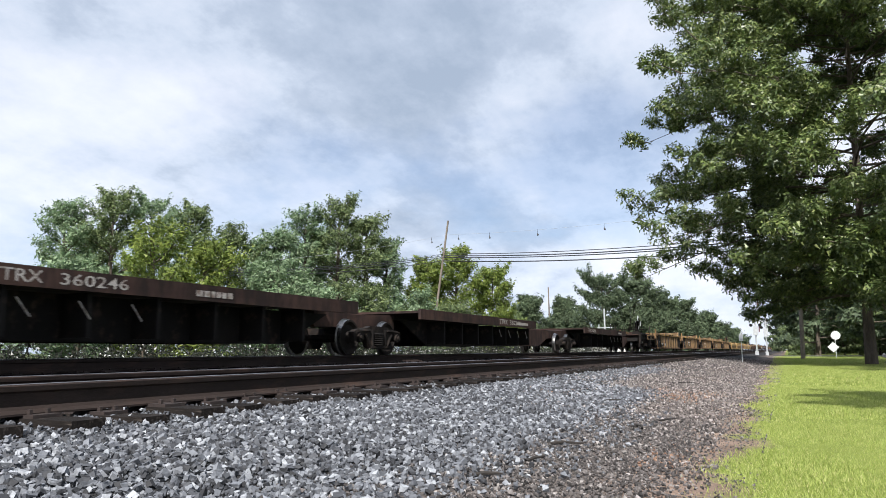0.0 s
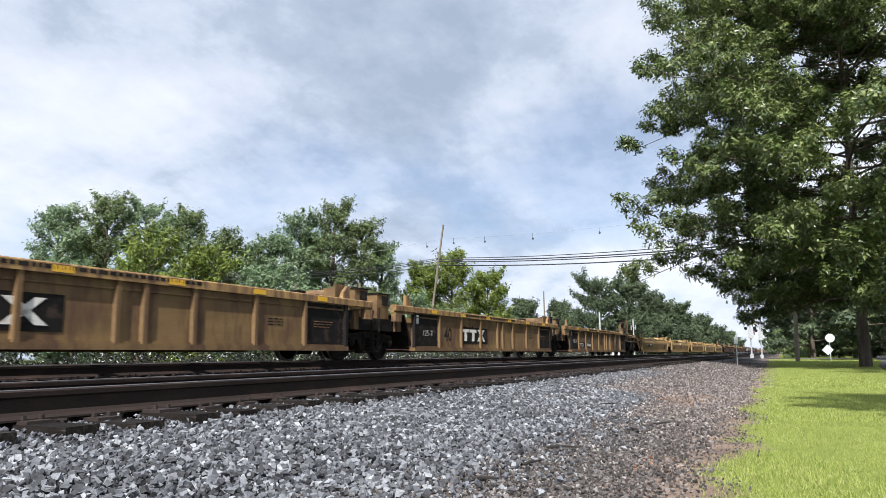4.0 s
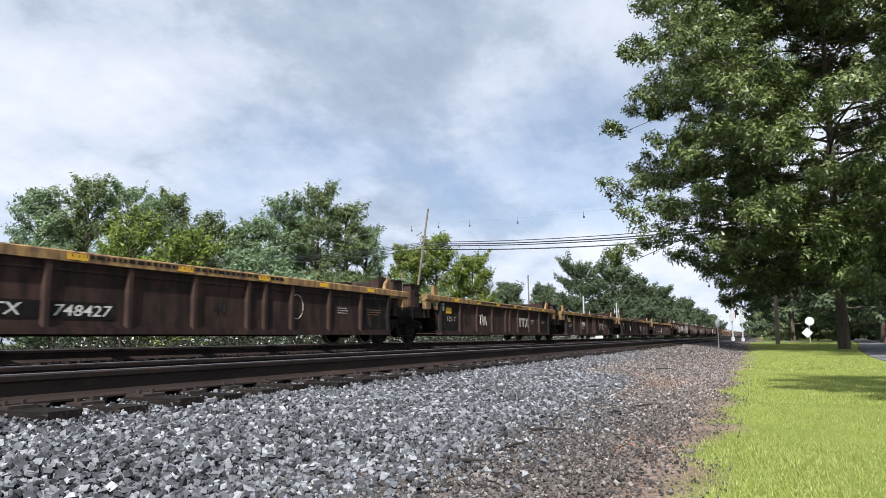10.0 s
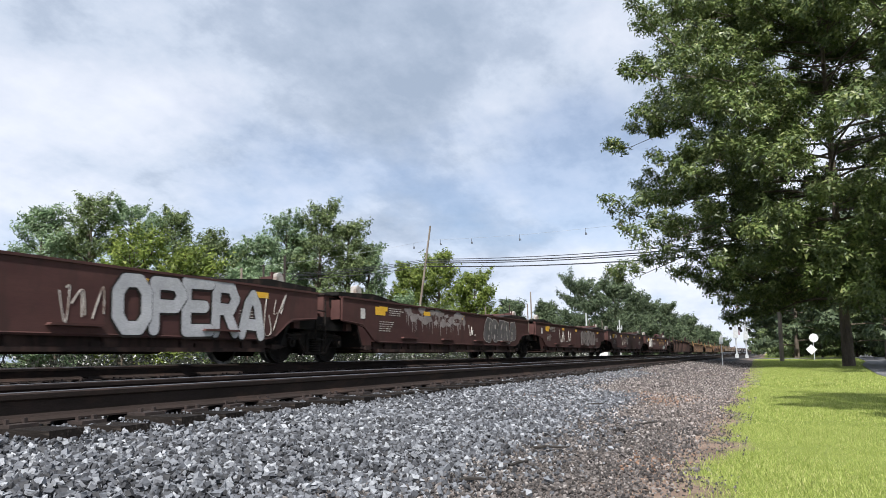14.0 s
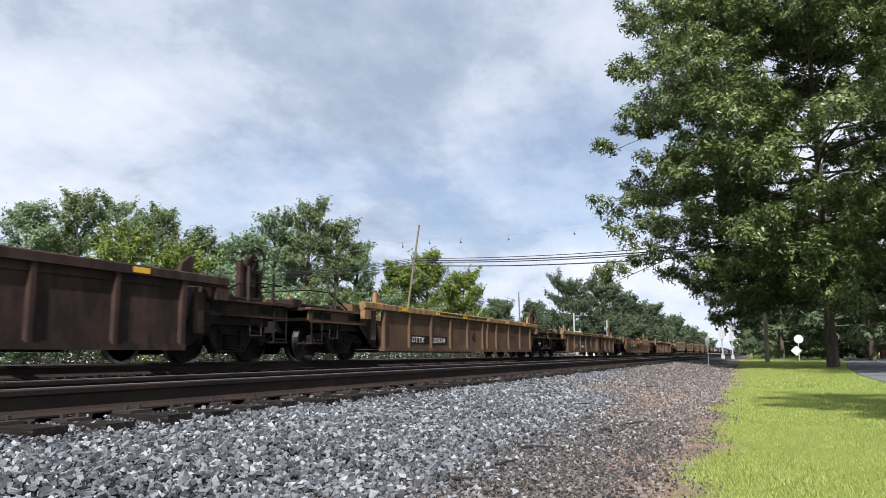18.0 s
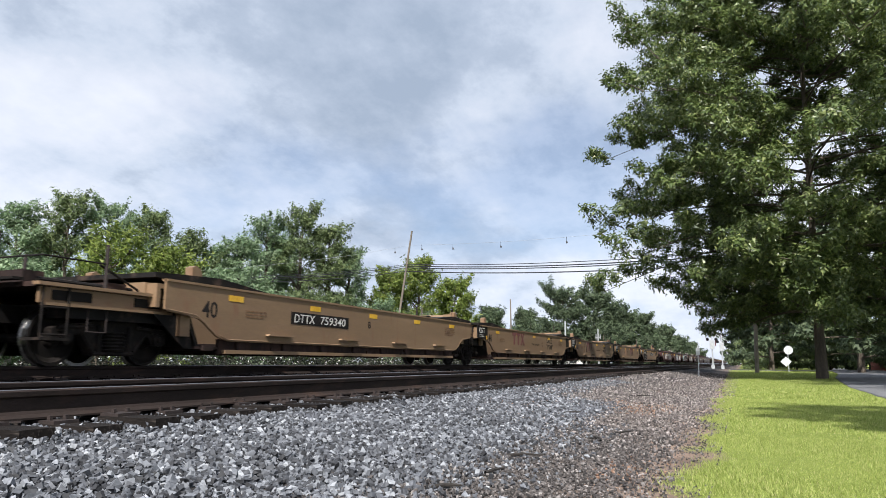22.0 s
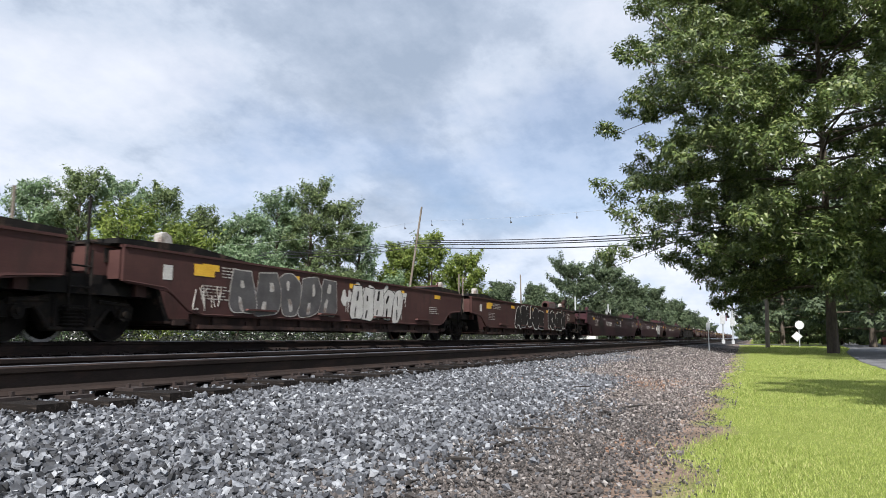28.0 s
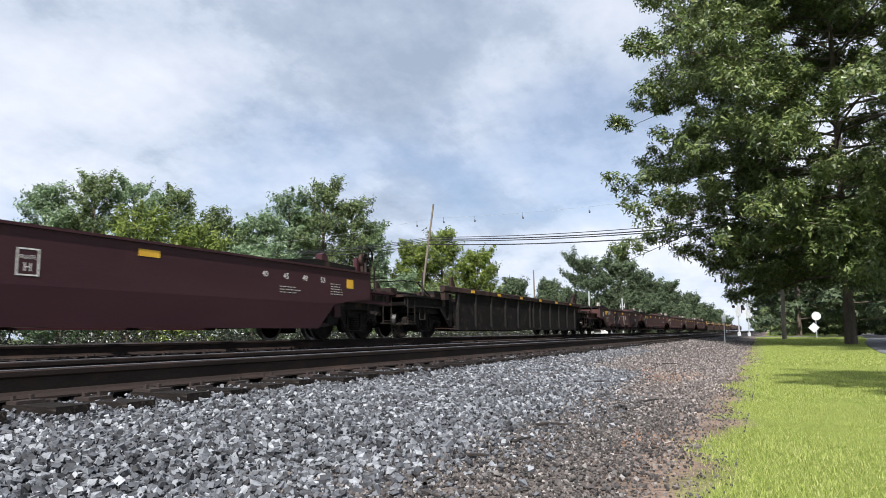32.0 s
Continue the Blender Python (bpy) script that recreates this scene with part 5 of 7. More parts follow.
def joint_gear(car, y, paint, seed, top):
    """Platforms, boxes, guides and valves where two units of an articulated car share a truck."""
    rng = random.Random(seed)
    lump(car, "articulation_platform", -1.15, 1.15, y - 0.95, y + 0.95, 0.86, 0.99, paint, "steel platform over the shared truck")
    lump(car, "draft_sill", -0.45, 0.45, y - 1.6, y + 1.6, 0.62, 0.86, MAT["black"])
    lump(car, "body_bolster", -1.22, 1.22, y - 1.5, y + 1.5, 0.70, 0.86, MAT["black"])
    up = 0.30 if top < 1.4 else 0.06
    for s in (-1, 1):
        for q, w in ((y - 1.12, 0.20), (y + 0.92, 0.20)):
            lump(car, "corner_post", s * 1.28 - 0.05, s * 1.28 + 0.05, q, q + w, 0.70, top - 0.02, paint)
        for a, b, c in ((y - 0.86, y - 0.30, top + up), (y + 0.18, y + 0.74, top + up - 0.05)):
            lump(car, "side_bearing_box", s * 1.0 - 0.18, s * 1.0 + 0.18, a, b, 0.99, c, paint)
            lump(car, "box_lid", s * 1.0 - 0.21, s * 1.0 + 0.21, a - 0.03, b + 0.03, c, c + 0.03, MAT["black"])
            # the box is closed; a black plate paints the dark of an opening
            lump(car, "box_opening", s * 1.19 - 0.006, s * 1.19 + 0.006, a + 0.22, b - 0.03, c - 0.26, c - 0.04, MAT["black"], edge=0.003)
        lump(car, "bearing_skirt", s * 1.14 - 0.05, s * 1.14 + 0.05, y - 0.9, y + 0.85, 0.70, 1.0, MAT["black"])
    lump(car, "buffer_box", -0.5, 0.75, y - 0.30, y + 0.18, 0.99, top + 0.02, MAT["black"])
    lump(car, "number_board", 1.16, 1.20, y - 1.72, y - 1.32, top - 0.06, top + 0.34, paint)
    lump(car, "board_brace", 0.9, 1.16, y - 1.70, y - 1.66, top - 0.04, top + 0.26, paint)
    bm = bmesh.new()
    rod(bm, (-0.55, y - 1.25, top + 0.12), (0.75, y - 1.25, top + 0.12), 0.15, sides=14)
    rod(bm, (0.75, y - 1.25, top + 0.12), (0.80, y - 1.25, top + 0.12), 0.11, sides=14)
    part("air_reservoir", bm, paint, car, "painted air reservoir drum")
    lump(car, "brake_valve", 0.2, 0.6, y - 1.75, y - 1.5, top - 0.02, top + 0.14, MAT["grime"])
    lump(car, "pipe_bracket", -0.1, 0.25, y - 1.68, y - 1.55, top - 0.05, top + 0.02, MAT["grime"])
    for k in range(rng.choice((2, 3, 3))):
        q, x = y + rng.choice((-0.62, -0.35, 0.1, 0.45)), rng.choice((1.18, 0.5, -0.7))
        rail_loop(car, [(x, q, 0.90), (x, q, top + (rng.uniform(0.55, 0.9) if top > 1.4 else rng.uniform(0.3, 0.62)))], 0.026, rng.choice(("plate", "grime", "pole")), "stanchion")
    lump(car, "brake_cylinder", -0.2, 0.5, y - 2.15, y - 1.85, top - 0.05, top + 0.20, MAT["grime"])
    bm = bmesh.new()
    for x0, y0, x1, y1 in ((0.9, -2.3, 0.6, -1.2), (0.3, -2.4, -0.2, 0.2), (0.7, -1.2, 0.9, 1.4), (-0.6, -1.6, -0.4, 1.2)):
        rod(bm, (x0, y + y0, top + 0.02), (x1, y + y1, top + 0.04), 0.022, sides=6)
    part("air_pipes", bm, MAT["grime"], car)
    ladder(car, y - 0.06, 1.27, 0.42, top - 0.1, 0.36, MAT["grime"])


def guides(car, ya, yb, top, paint):
    """Container guides standing on the corners of the well."""
    for y, s in ((ya, 1), (yb, -1)):
        def horn(bm, s=s):
            plate_x(bm, ((0, -0.02), (s * 0.32, -0.02), (s * 0.26, 0.16), (s * 0.08, 0.30), (0, 0.30)), -0.04, 0.04)
        for x in (-1.32, 1.32):
            part("container_guide", stock(("container_guide", s), horn, paint), None, car, "", pose(x, y, top))


def floor_and_ends(car, L, ya, top, paint):
    bm = bmesh.new()
    for k in range(7):
        y = ya + 0.3 + k * (L - 2 * ya - 0.6) / 6
        box(bm, -1.4, 1.4, y - 0.13, y + 0.13, 0.27, 0.36)
    box(bm, -1.36, -1.0, ya, L - ya, 0.30, 0.34)
    box(bm, 1.0, 1.36, ya, L - ya, 0.30, 0.34)
    part("well_floor", bm, MAT["rust"], car, "open floor of cross bearers")
    for y, s in ((ya, 1), (L - ya, -1)):
        bm = bmesh.new()
        plate_x(bm, ((y + s * 0.02, 0.34), (y + s * 0.10, 0.34), (y - s * 0.32, top - 0.22), (y - s * 0.40, top - 0.22)), -1.36, 1.36)
        part("end_bulkhead", bm, MAT["black"], car)


def ribbed_well(car, L, H, paint, cap, posts, ends="black", ya=1.6):
    zc = H - 0.15
    for s in (-1, 1):
        x = s * 1.40
        bm = bmesh.new()
        box(bm, x - 0.02, x + 0.02, ya, L - ya, 0.30, zc + 0.02)
        part("side_sheet", bm, paint, car, "ribbed steel side sheet")
        bm = bmesh.new()
        prism(bm, [(x - 0.06, zc), (x + s * 0.10 if s > 0 else x + 0.06, zc), (x + 0.10 if s > 0 else x + 0.06, H - 0.02), (x + 0.08 if s > 0 else x + 0.04, H), (x - 0.06, H)] if s > 0 else [(x - 0.10, zc), (x + 0.06, zc), (x + 0.06, H), (x - 0.10, H)], 0.55, L - 0.55)
        part("top_chord", bm, cap, car, "rust-stained yellow top chord")
        bm = bmesh.new()
        box(bm, x - 0.07, x + 0.09 if s > 0 else x + 0.07, ya, L - ya, 0.21, 0.30)
        box(bm, x - 0.05, x + 0.05, ya, L - ya, 0.30, 0.335)
        part("bottom_sill", bm, paint, car)
        for y in posts:
            w = 0.055 if y not in (posts[0], posts[-1]) else 0.07
            def post(bm, w=w, s=s, zc=zc):
                prism_pts = ((s * 0.02, -w), (s * 0.085, -w * 0.7), (s * 0.085, w * 0.7), (s * 0.02, w))
                a = [bm.verts.new((px, py, 0.30)) for px, py in prism_pts]
                b = [bm.verts.new((px, py, zc)) for px, py in prism_pts]
                for i in range(4):
                    bm.faces.new((a[i], a[(i + 1) % 4], b[(i + 1) % 4], b[i]))
                bm.faces.new(a[::-1]), bm.faces.new(b)
            part("post", stock(("post", s, w, round(zc, 2)), post, MAT["black"] if ends == "black" and y in (posts[0], posts[-1]) else paint), None, car, "", pose(x, y, 0))
        if ends == "black" and s > 0:
            for a, b in ((posts[0] + 0.09, posts[1] - 0.08), (posts[-2] + 0.08, posts[-1] - 0.09)):
                patch(car, a, 0.34, b - a, zc - 0.36, MAT["black"], 1.421, "end_panel")
        for a, b in ((0.55, ya), (L - ya, L - 0.55)):
            bm = bmesh.new()
            box(bm, x - 0.05, x + 0.05, a, b, zc - 0.05, zc)
            part("end_sill", bm, cap, car)
            lump(car, "sill_pad", x - 0.04, x + 0.085, *((a + 0.02, a + 0.34) if a < 1 else (b - 0.34, b - 0.02)), zc - 0.27, zc - 0.05, cap)
        bm = bmesh.new()
        box(bm, x + s * 0.02, x + s * 0.045, ya, L - ya, zc - 0.13, zc - 0.10)
        part("stiffener", bm, paint, car)
    floor_and_ends(car, L, ya, H, paint)
    guides(car, 1.35, L - 1.35, H, cap)
    for k, y in enumerate(np.linspace(2.6, L - 2.8, 6)):
        patch(car, float(y), zc + 0.025, 0.34, 0.09, MAT["yellow"], 1.5005, "reflector")
    bars(car, L * 0.30, zc + 0.06, L * 0.35, 1, MAT["ink"], 1.5005, high=0.055, seed=int(L * 10))


def smooth_well(car, L, H, paint, style, ya=1.5, last=False, fore=0.0):
    for s in (-1, 1):
        x = s * 1.46
        zb = {"low": 0.21, "tall": 0.47, "ledge": 0.48, "maroon": 0.24}[style]
        cut = {"low": 1.05, "tall": 0.92, "ledge": 0.92, "maroon": 0.95}[style]
        e = {"low": 1.36 + fore, "tall": 0.5, "ledge": 0.62, "maroon": 0.42}[style]
        er = (e if style != "low" else 1.36 - fore) if not last else {"low": 1.36, "tall": -0.55, "ledge": -0.5, "maroon": -0.1}[style]
        bm = bmesh.new()
        if style in ("low", "maroon"):
            zk = 0.83 if style == "low" else 0.78
            f = fore
            plate_x(bm, ((e, min(cut, H - 0.18)), (ya - 0.05 + f, zk), (L - ya + 0.05 + f, zk), (L - er, min(cut, H - 0.18)), (L - er, H), (e, H)), x - 0.025 - s * 0.015, x + 0.025 - s * 0.015)
            for v in bm.verts:
                if style == "low" and v.co.z > H - 0.01:
                    v.co.x -= s * 0.05
            part("upper_side", bm, paint, car, "smooth painted upper side")
            bm = bmesh.new()
            yc = 0.5 if style == "maroon" else 0.06
            plate_x(bm, ((ya - 0.05 + f, zk), (ya + yc + f, zb), (L - ya - yc + f, zb), (L - ya + 0.05 + f, zk)), x - 0.022, x + 0.022)
            for v in bm.verts:
                if v.co.z < zk - 0.01:
                    v.co.x -= s * (0.11 if style == "low" else 0.05)
            part("lower_side", bm, paint, car, "smooth painted lower side")
            if style == "low":
                bm = bmesh.new()
                box(bm, x - 0.06, x + 0.03, ya + 0.05 + f, L - ya - 0.05 + f, 0.21, 0.345)
                soft_edges(bm, 0.012)
                part("bottom_sill", bm, paint, car)
        else:
            plate_x(bm, ((e, cut), (ya, 0.80), (ya + 0.55, zb), (L - ya - 0.55, zb), (L - ya, 0.80), (L - er - 0.6 if last else L - er, cut), (L - er, cut), (L - er, H), (e, H)), x - 0.022, x + 0.022)
            part("side_sheet", bm, paint, car, "smooth painted side sheet")
            bm = bmesh.new()
            rim = [Vector((x, yy, zz)) for yy, zz in ((e + 0.05, cut), (ya - 0.12, 0.86), (ya + 0.08, 0.76), (ya + 0.42, zb + 0.06), (ya + 0.75, zb - 0.01), (L - ya - 0.75, zb - 0.01), (L - ya - 0.42, zb + 0.06), (L - ya - 0.08, 0.76), (L - ya + 0.12, 0.86), (L - (0.62 if last else er) - 0.05, cut))]
            tube(bm, rim, [0.032] * len(rim), 6)
            part("side_rim", bm, paint, car, "rounded rim along the foot of the side")
            def ledge(bm, s=s):
                plate_x(bm, ((-0.45, 0.0), (0.45, 0.0), (0.42, 0.035), (-0.42, 0.035)), 0, s * 0.11)
            for q in np.linspace(ya + 2.3, L - ya - 2.0, 4):
                part("side_ledge", stock(("side_ledge", s), ledge, paint), None, car, "", pose(x, float(q), zb + 0.10))
            bm = bmesh.new()
            box(bm, x - s * 0.12 - 0.03, x - s * 0.12 + 0.03, ya + 0.6, L - ya - 0.6, 0.22, zb)
            part("lower_beam", bm, MAT["rust"], car)
            bm = bmesh.new()
            box(bm, x - s * 0.06 - 0.03, x - s * 0.06 + 0.05, ya + 0.7, L - ya - 0.7, 0.22, 0.29)
            part("bottom_rail", bm, paint if style == "ledge" else MAT["rust"], car)
            def foot(bm, s=s):
                box(bm, -0.05 - s * 0.03, 0.05 - s * 0.03, -0.13, 0.13, 0.28, 0.46)
            for q in np.linspace(ya + 1.2, L - ya - 1.2, 8):
                part("rail_bracket", stock(("rail_bracket", s), foot, MAT["rust"]), None, car, "", pose(x - s * 0.05, float(q), 0))
        bm = bmesh.new()
        o = s * 0.055 if style == "low" else 0.0
        box(bm, x - 0.07 - o, x + 0.045 - o, e, L - er, H - 0.035, H + 0.005)
        part("top_flange", bm, paint, car)
    floor_and_ends(car, L, ya, H, paint)
    for y, s in ((0.5, 1), (L - 0.5, -1)):
        bm = bmesh.new()
        box(bm, -1.42, 1.42, *sorted((y, y + s * 1.25)), H - 0.16, H - 0.08)
        box(bm, -1.42, 1.42, *sorted((y - s * 0.02, y + s * 0.06)), 0.95, H - 0.08)
        part("end_deck", bm, paint, car)
    if last and style == "tall":
        bm = bmesh.new()
        tube(bm, [Vector((0.55, y, H + 0.27)) for y in (L - 2.0, L - 1.94, L - 0.5, L - 0.44)], [0.12, 0.21, 0.21, 0.12], 16)
        part("air_reservoir", bm, paint, car, "long painted air reservoir drum")
        for q in (L - 1.7, L - 0.8):
            lump(car, "drum_saddle", 0.35, 0.75, q - 0.05, q + 0.05, H, H + 0.14, paint)
        lump(car, "brake_bracket", 0.9, 1.2, L - 2.5, L - 2.2, H, H + 0.32, MAT["plate"])
    if style == "low":
        for s in (-1, 1):
            for q in (e - 0.02, L - er - 0.12):
                lump(car, "end_post", s * 1.44 - 0.07, s * 1.44 + 0.06, q, q + 0.14, 0.36, H + 0.06, paint)
        guides(car, 1.2, L - 1.2, H, paint)
    else:
        for y, s in ((0.45, 1), (L - 0.45, -1)):
            bm = bmesh.new()
            plate_x(bm, ((y, H + 0.10), (y + s * 1.6, H + 0.16), (y + s * 3.1, H + 0.02), (y + s * 3.1, H - 0.01), (y, H + 0.02))[::s], -1.40, 1.40)
            part("end_cover", bm, MAT["black"], car, "dark sloping cover plate over the end")
            def stop(bm):
                plate_x(bm, ((-0.12, 0), (0.14, 0), (0.10, 0.14), (-0.02, 0.20), (-0.12, 0.16)), -0.08, 0.08)
            for x in (-1.2, 1.2):
                part("container_stop", stock("container_stop", stop, MAT["grey_mark"] if style == "tall" else paint), None, car, "", pose(x, y + s * 1.1, H + 0.14))
    for y in (np.linspace(2.2, L - 2.6, 5) if style != "maroon" else (12.3,)):
        patch(car, float(y), H - 0.24, 0.42, 0.11, MAT["yellow"], 1.452 if style == "low" else 1.4725 if style == "maroon" else 1.484, "reflector")


def flat_unit(car, L, flip):
    """A deck on a deep girder, and a narrow neck towards the next unit. flip: the neck leads."""
    def at(*ys):
        return sorted((L - y if flip else y) for y in ys)
    def along(*pts):
        return [((L - y if flip else y), z) for y, z in pts][::-1 if flip else 1]
    bm = bmesh.new()
    box(bm, -1.42, 1.42, *at(1.55, 11.15), 1.10, 1.16)
    soft_edges(bm, 0.012)
    part("deck", bm, MAT["rust"], car, "worn dark steel deck")
    for s in (-1, 1):
        bm = bmesh.new()
        box(bm, s * 1.45 - 0.04, s * 1.45 + 0.04, *at(1.5, 11.2), 0.93, 1.20)
        soft_edges(bm, 0.01)
        part("side_sill", bm, MAT["rust"], car, "rust-stained side sill")
        bm = bmesh.new()
        plate_x(bm, along((1.7, 0.93), (3.2, 0.25), (9.6, 0.25), (11.6, 0.34), (11.6, 0.93)), s * 0.75 - 0.03, s * 0.75 + 0.03)
        part("girder", bm, MAT["black"], car, "deep black centre girder")
        for k in range(7):
            def brace(bm, s=s):
                plate_x(bm, ((-0.04, 0.93), (0.04, 0.93), (0.04, 0.30), (-0.04, 0.30)), 0, s * 0.55)
            part("bracket", stock(("bracket", s), brace, MAT["black"]), None, car, "", pose(s * 0.78, at(3.3 + k * 1.25)[0], 0))
    bm = bmesh.new()
    plate_x(bm, along((11.1, 0.30), (L - 2.6, 0.30), (L - 1.5, 0.62), (L - 0.35, 0.68), (L - 0.35, 0.98), (11.1, 0.98)), -0.5, 0.5)
    soft_edges(bm, 0.015)
    part("neck", bm, MAT["rust"], car, "narrow rusty draw-bar neck")
    bm = bmesh.new()
    plate_x(bm, along((-0.4, 0.70), (1.8, 0.66), (1.8, 1.08), (-0.4, 0.98)), -0.5, 0.5)
    soft_edges(bm, 0.015)
    part("draft_sill", bm, MAT["rust"], car)
    bm = bmesh.new()
    a, b = at(10.9, 12.0)
    rod(bm, (0.72, a, 0.62), (0.72, b, 0.62), 0.19, sides=14)
    part("air_reservoir", bm, MAT["grime"], car, "grey air reservoir drum")
    for k in range(4):
        def hook(bm):
            rod(bm, (0, 0, 0.80), (0, 0.2, 0.56), 0.014, sides=5)
        part("hook", stock("hook", hook, MAT["grey_mark"]), None, car, "", pose(1.35, at(7.6 + k * 0.9)[0], 0))


def new_unit(kind, u, label):
    car = thing(kind, pose(FAR_X, u, FAR_Z), label, "rail car", "cars of the freight train")
    UNITS.append((car, u))
    return car


def articulated(trucks, build, label, gear, top, decor=None, fore=0.0):
    """A car of several units between trucks; the last unit carries the truck at its rear end too."""
    n = len(trucks) - 1
    for i in range(n):
        L = trucks[i + 1] - trucks[i]
        car = new_unit("well_car", trucks[i], label)
        build(car, L, i)
        add_truck(car, fore)
        if i == 0:
            coupler_end(car, fore, -1, MAT["tan_old"] if fore else gear, True, "vent" if fore else False, gear if fore else None)
        else:
            joint_gear(car, fore, gear, i + int(trucks[i]), top)
        if i == n - 1:
            add_truck(car, L + fore)
            coupler_end(car, L + fore, 1, gear, gusset=gear if fore else None)
        if decor:
            decor(car, L, i)


def post_places(L, ya=1.6, double=True):
    n = round((L - 2 * ya) / 1.46)
    p = [ya + 0.06 + k * (L - 2 * ya - 0.12) / n for k in range(n + 1)]
    if double:
        m = len(p) // 2
        p.insert(m + 1, p[m] + 0.5)
    return [round(q, 2) for q in p]


# flats at the head
for k, u in enumerate((-19.2, -1.9, 15.4, 32.6)):
    car = new_unit("flat_car", u, "dark rusty drawbar-connected flat car unit, empty")
    L = 17.9 if k == 3 else 17.2
    flat_unit(car, L, k == 1)
    add_truck(car, 0)
    if k == 3:
        add_truck(car, L)
        coupler_end(car, L, 1, MAT["grime"], True, True, None, True)
        write(car, "TTRX 360246", 2.0, 0.99, 0.16, MAT["grey_mark"], 1.492, 1.7, 0.004)
    else:
        write(car, "TTRX", 7.3, 0.99, 0.16, MAT["grey_mark"], 1.492, 0.75, 0.004)
        write(car, "360246", 8.3, 0.99, 0.16, MAT["grey_mark"], 1.492, 1.1, 0.004)
    bars(car, 10.75 if k == 1 else 9.0, 1.0, 1.2, 1, MAT["grey_mark"], 1.492, high=0.10, seed=k)


def tan_ribbed(marks, paint, cap, ends="black", H=1.36, single=False):
    def build(car, L, i):
        ribbed_well(car, L, H, paint, cap, post_places(L), ends)
    def decor(car, L, i):
        x = 1.4225
        p = post_places(L)
        m = len(p) // 2
        num = "40"
        if ends == "black":
            write(car, "125-T", p[0] + 0.55, 0.62, 0.15, MAT["grey_mark"], 1.427, 0.62, 0.003)
            bars(car, p[-2] + 0.35, 0.8, 0.7, 3, MAT["orange"], 1.427, seed=i)
            patch(car, p[0] + 0.12, 0.92, 0.17, 0.24, MAT["sheet"], 1.427, "placard")
        lone = single or i in (0, 4)
        if lone:
            patch(car, p[1] + 0.1, 0.42, 2 * (p[2] - p[1]) - 0.3, 0.24, MAT["black"], x, "number_panel")
            write(car, marks[0], p[1] + 0.2, 0.46, 0.16, MAT["white"], x + 0.006, 0.85, 0.004, 0.15)
            write(car, marks[1], p[2] + 0.15, 0.46, 0.16, MAT["white"], x + 0.006, 0.95, 0.004, 0.15)
            write(car, num, p[m - 1] + 0.5, 0.52, 0.32, MAT["ink"], x, 0.36, 0.02)
        else:
            write(car, num, p[1] + 0.38, 0.48, 0.42, MAT["ink"], x, 0.52, 0.02)
            if paint is MAT["tan_old"] and not single:
                patch(car, p[2] - 0.05, 0.44, 2.25, 0.50, MAT["black"], 1.424, "number_panel")
            logo(car, (p[2] - 0.05 if paint is MAT["tan_old"] and not single else p[m + 1]) + 0.15, 0.52, 1.85 if paint is MAT["tan_old"] and not single else 1.3, 0.36, MAT["white" if paint is not MAT["rust"] else "grey_mark"], x + 0.008)
        if paint is not MAT["rust"]:
            scrawl(car, p[2] + 0.25, 0.5, 1.0, 0.45, MAT["ink"], x, i * 7 + int(L * 3), 3)
        elif i == 0:
            bm = bmesh.new()
            c = 10.12
            tube(bm, [Vector((x + 0.003, c + 0.22 * math.cos(a), 0.78 + 0.25 * math.sin(a))) for a in np.linspace(0, 6.5, 26)], [0.008] * 26, 4)
            part("spray_ring", bm, MAT["grey_mark"], car)
        elif i == 4:
            scrawl(car, 5.75, 0.5, 1.8, 0.42, MAT["grey_mark"], x, 71, 5)
            bm = bmesh.new()
            tube(bm, [Vector((x + 0.003, 9.25 + 0.27 * math.cos(a), 0.76 + 0.24 * math.sin(a))) for a in np.linspace(0, 6.5, 26)], [0.008] * 26, 4)
            part("spray_ring", bm, MAT["grey_mark"], car)
            bm = bmesh.new()
            for a, b, c, e in ((10.57, 11.04, 0.62, 0.635), (10.57, 11.04, 0.98, 0.995), (10.57, 10.585, 0.62, 0.995), (11.025, 11.04, 0.62, 0.995)):
                box(bm, x, x + 0.004, a, b, c, e)
            part("stencil_frame", bm, MAT["grey_mark"], car)
        else:
            scrawl(car, p[2] + 0.2, 0.55, 0.8, 0.35, MAT["grey_mark"], x, i * 7 + int(L * 3), 5)
        bars(car, p[-3] + 0.4, 0.8, 0.5, 3, MAT["grey_mark" if paint is MAT["rust"] else "ink"], x, seed=i + 3)
        if paint is MAT["rust"]:
            patch(car, p[0] + 0.42, 0.86, 0.42, 0.18, MAT["yellow"], 1.427, "reflector")
    return build, decor


b, d = tan_ribbed(("DTTX", "749344"), MAT["tan_old"], MAT["chord"])
articulated((54.4, 69.4, 84.9, 100.4, 116.0, 131.8), b, "weathered tan ribbed well car unit, empty", MAT["tan_old"], 1.36, d)


def low_build(car, L, i):
    smooth_well(car, L, 1.15, MAT["tan"], "low", fore=-0.4)


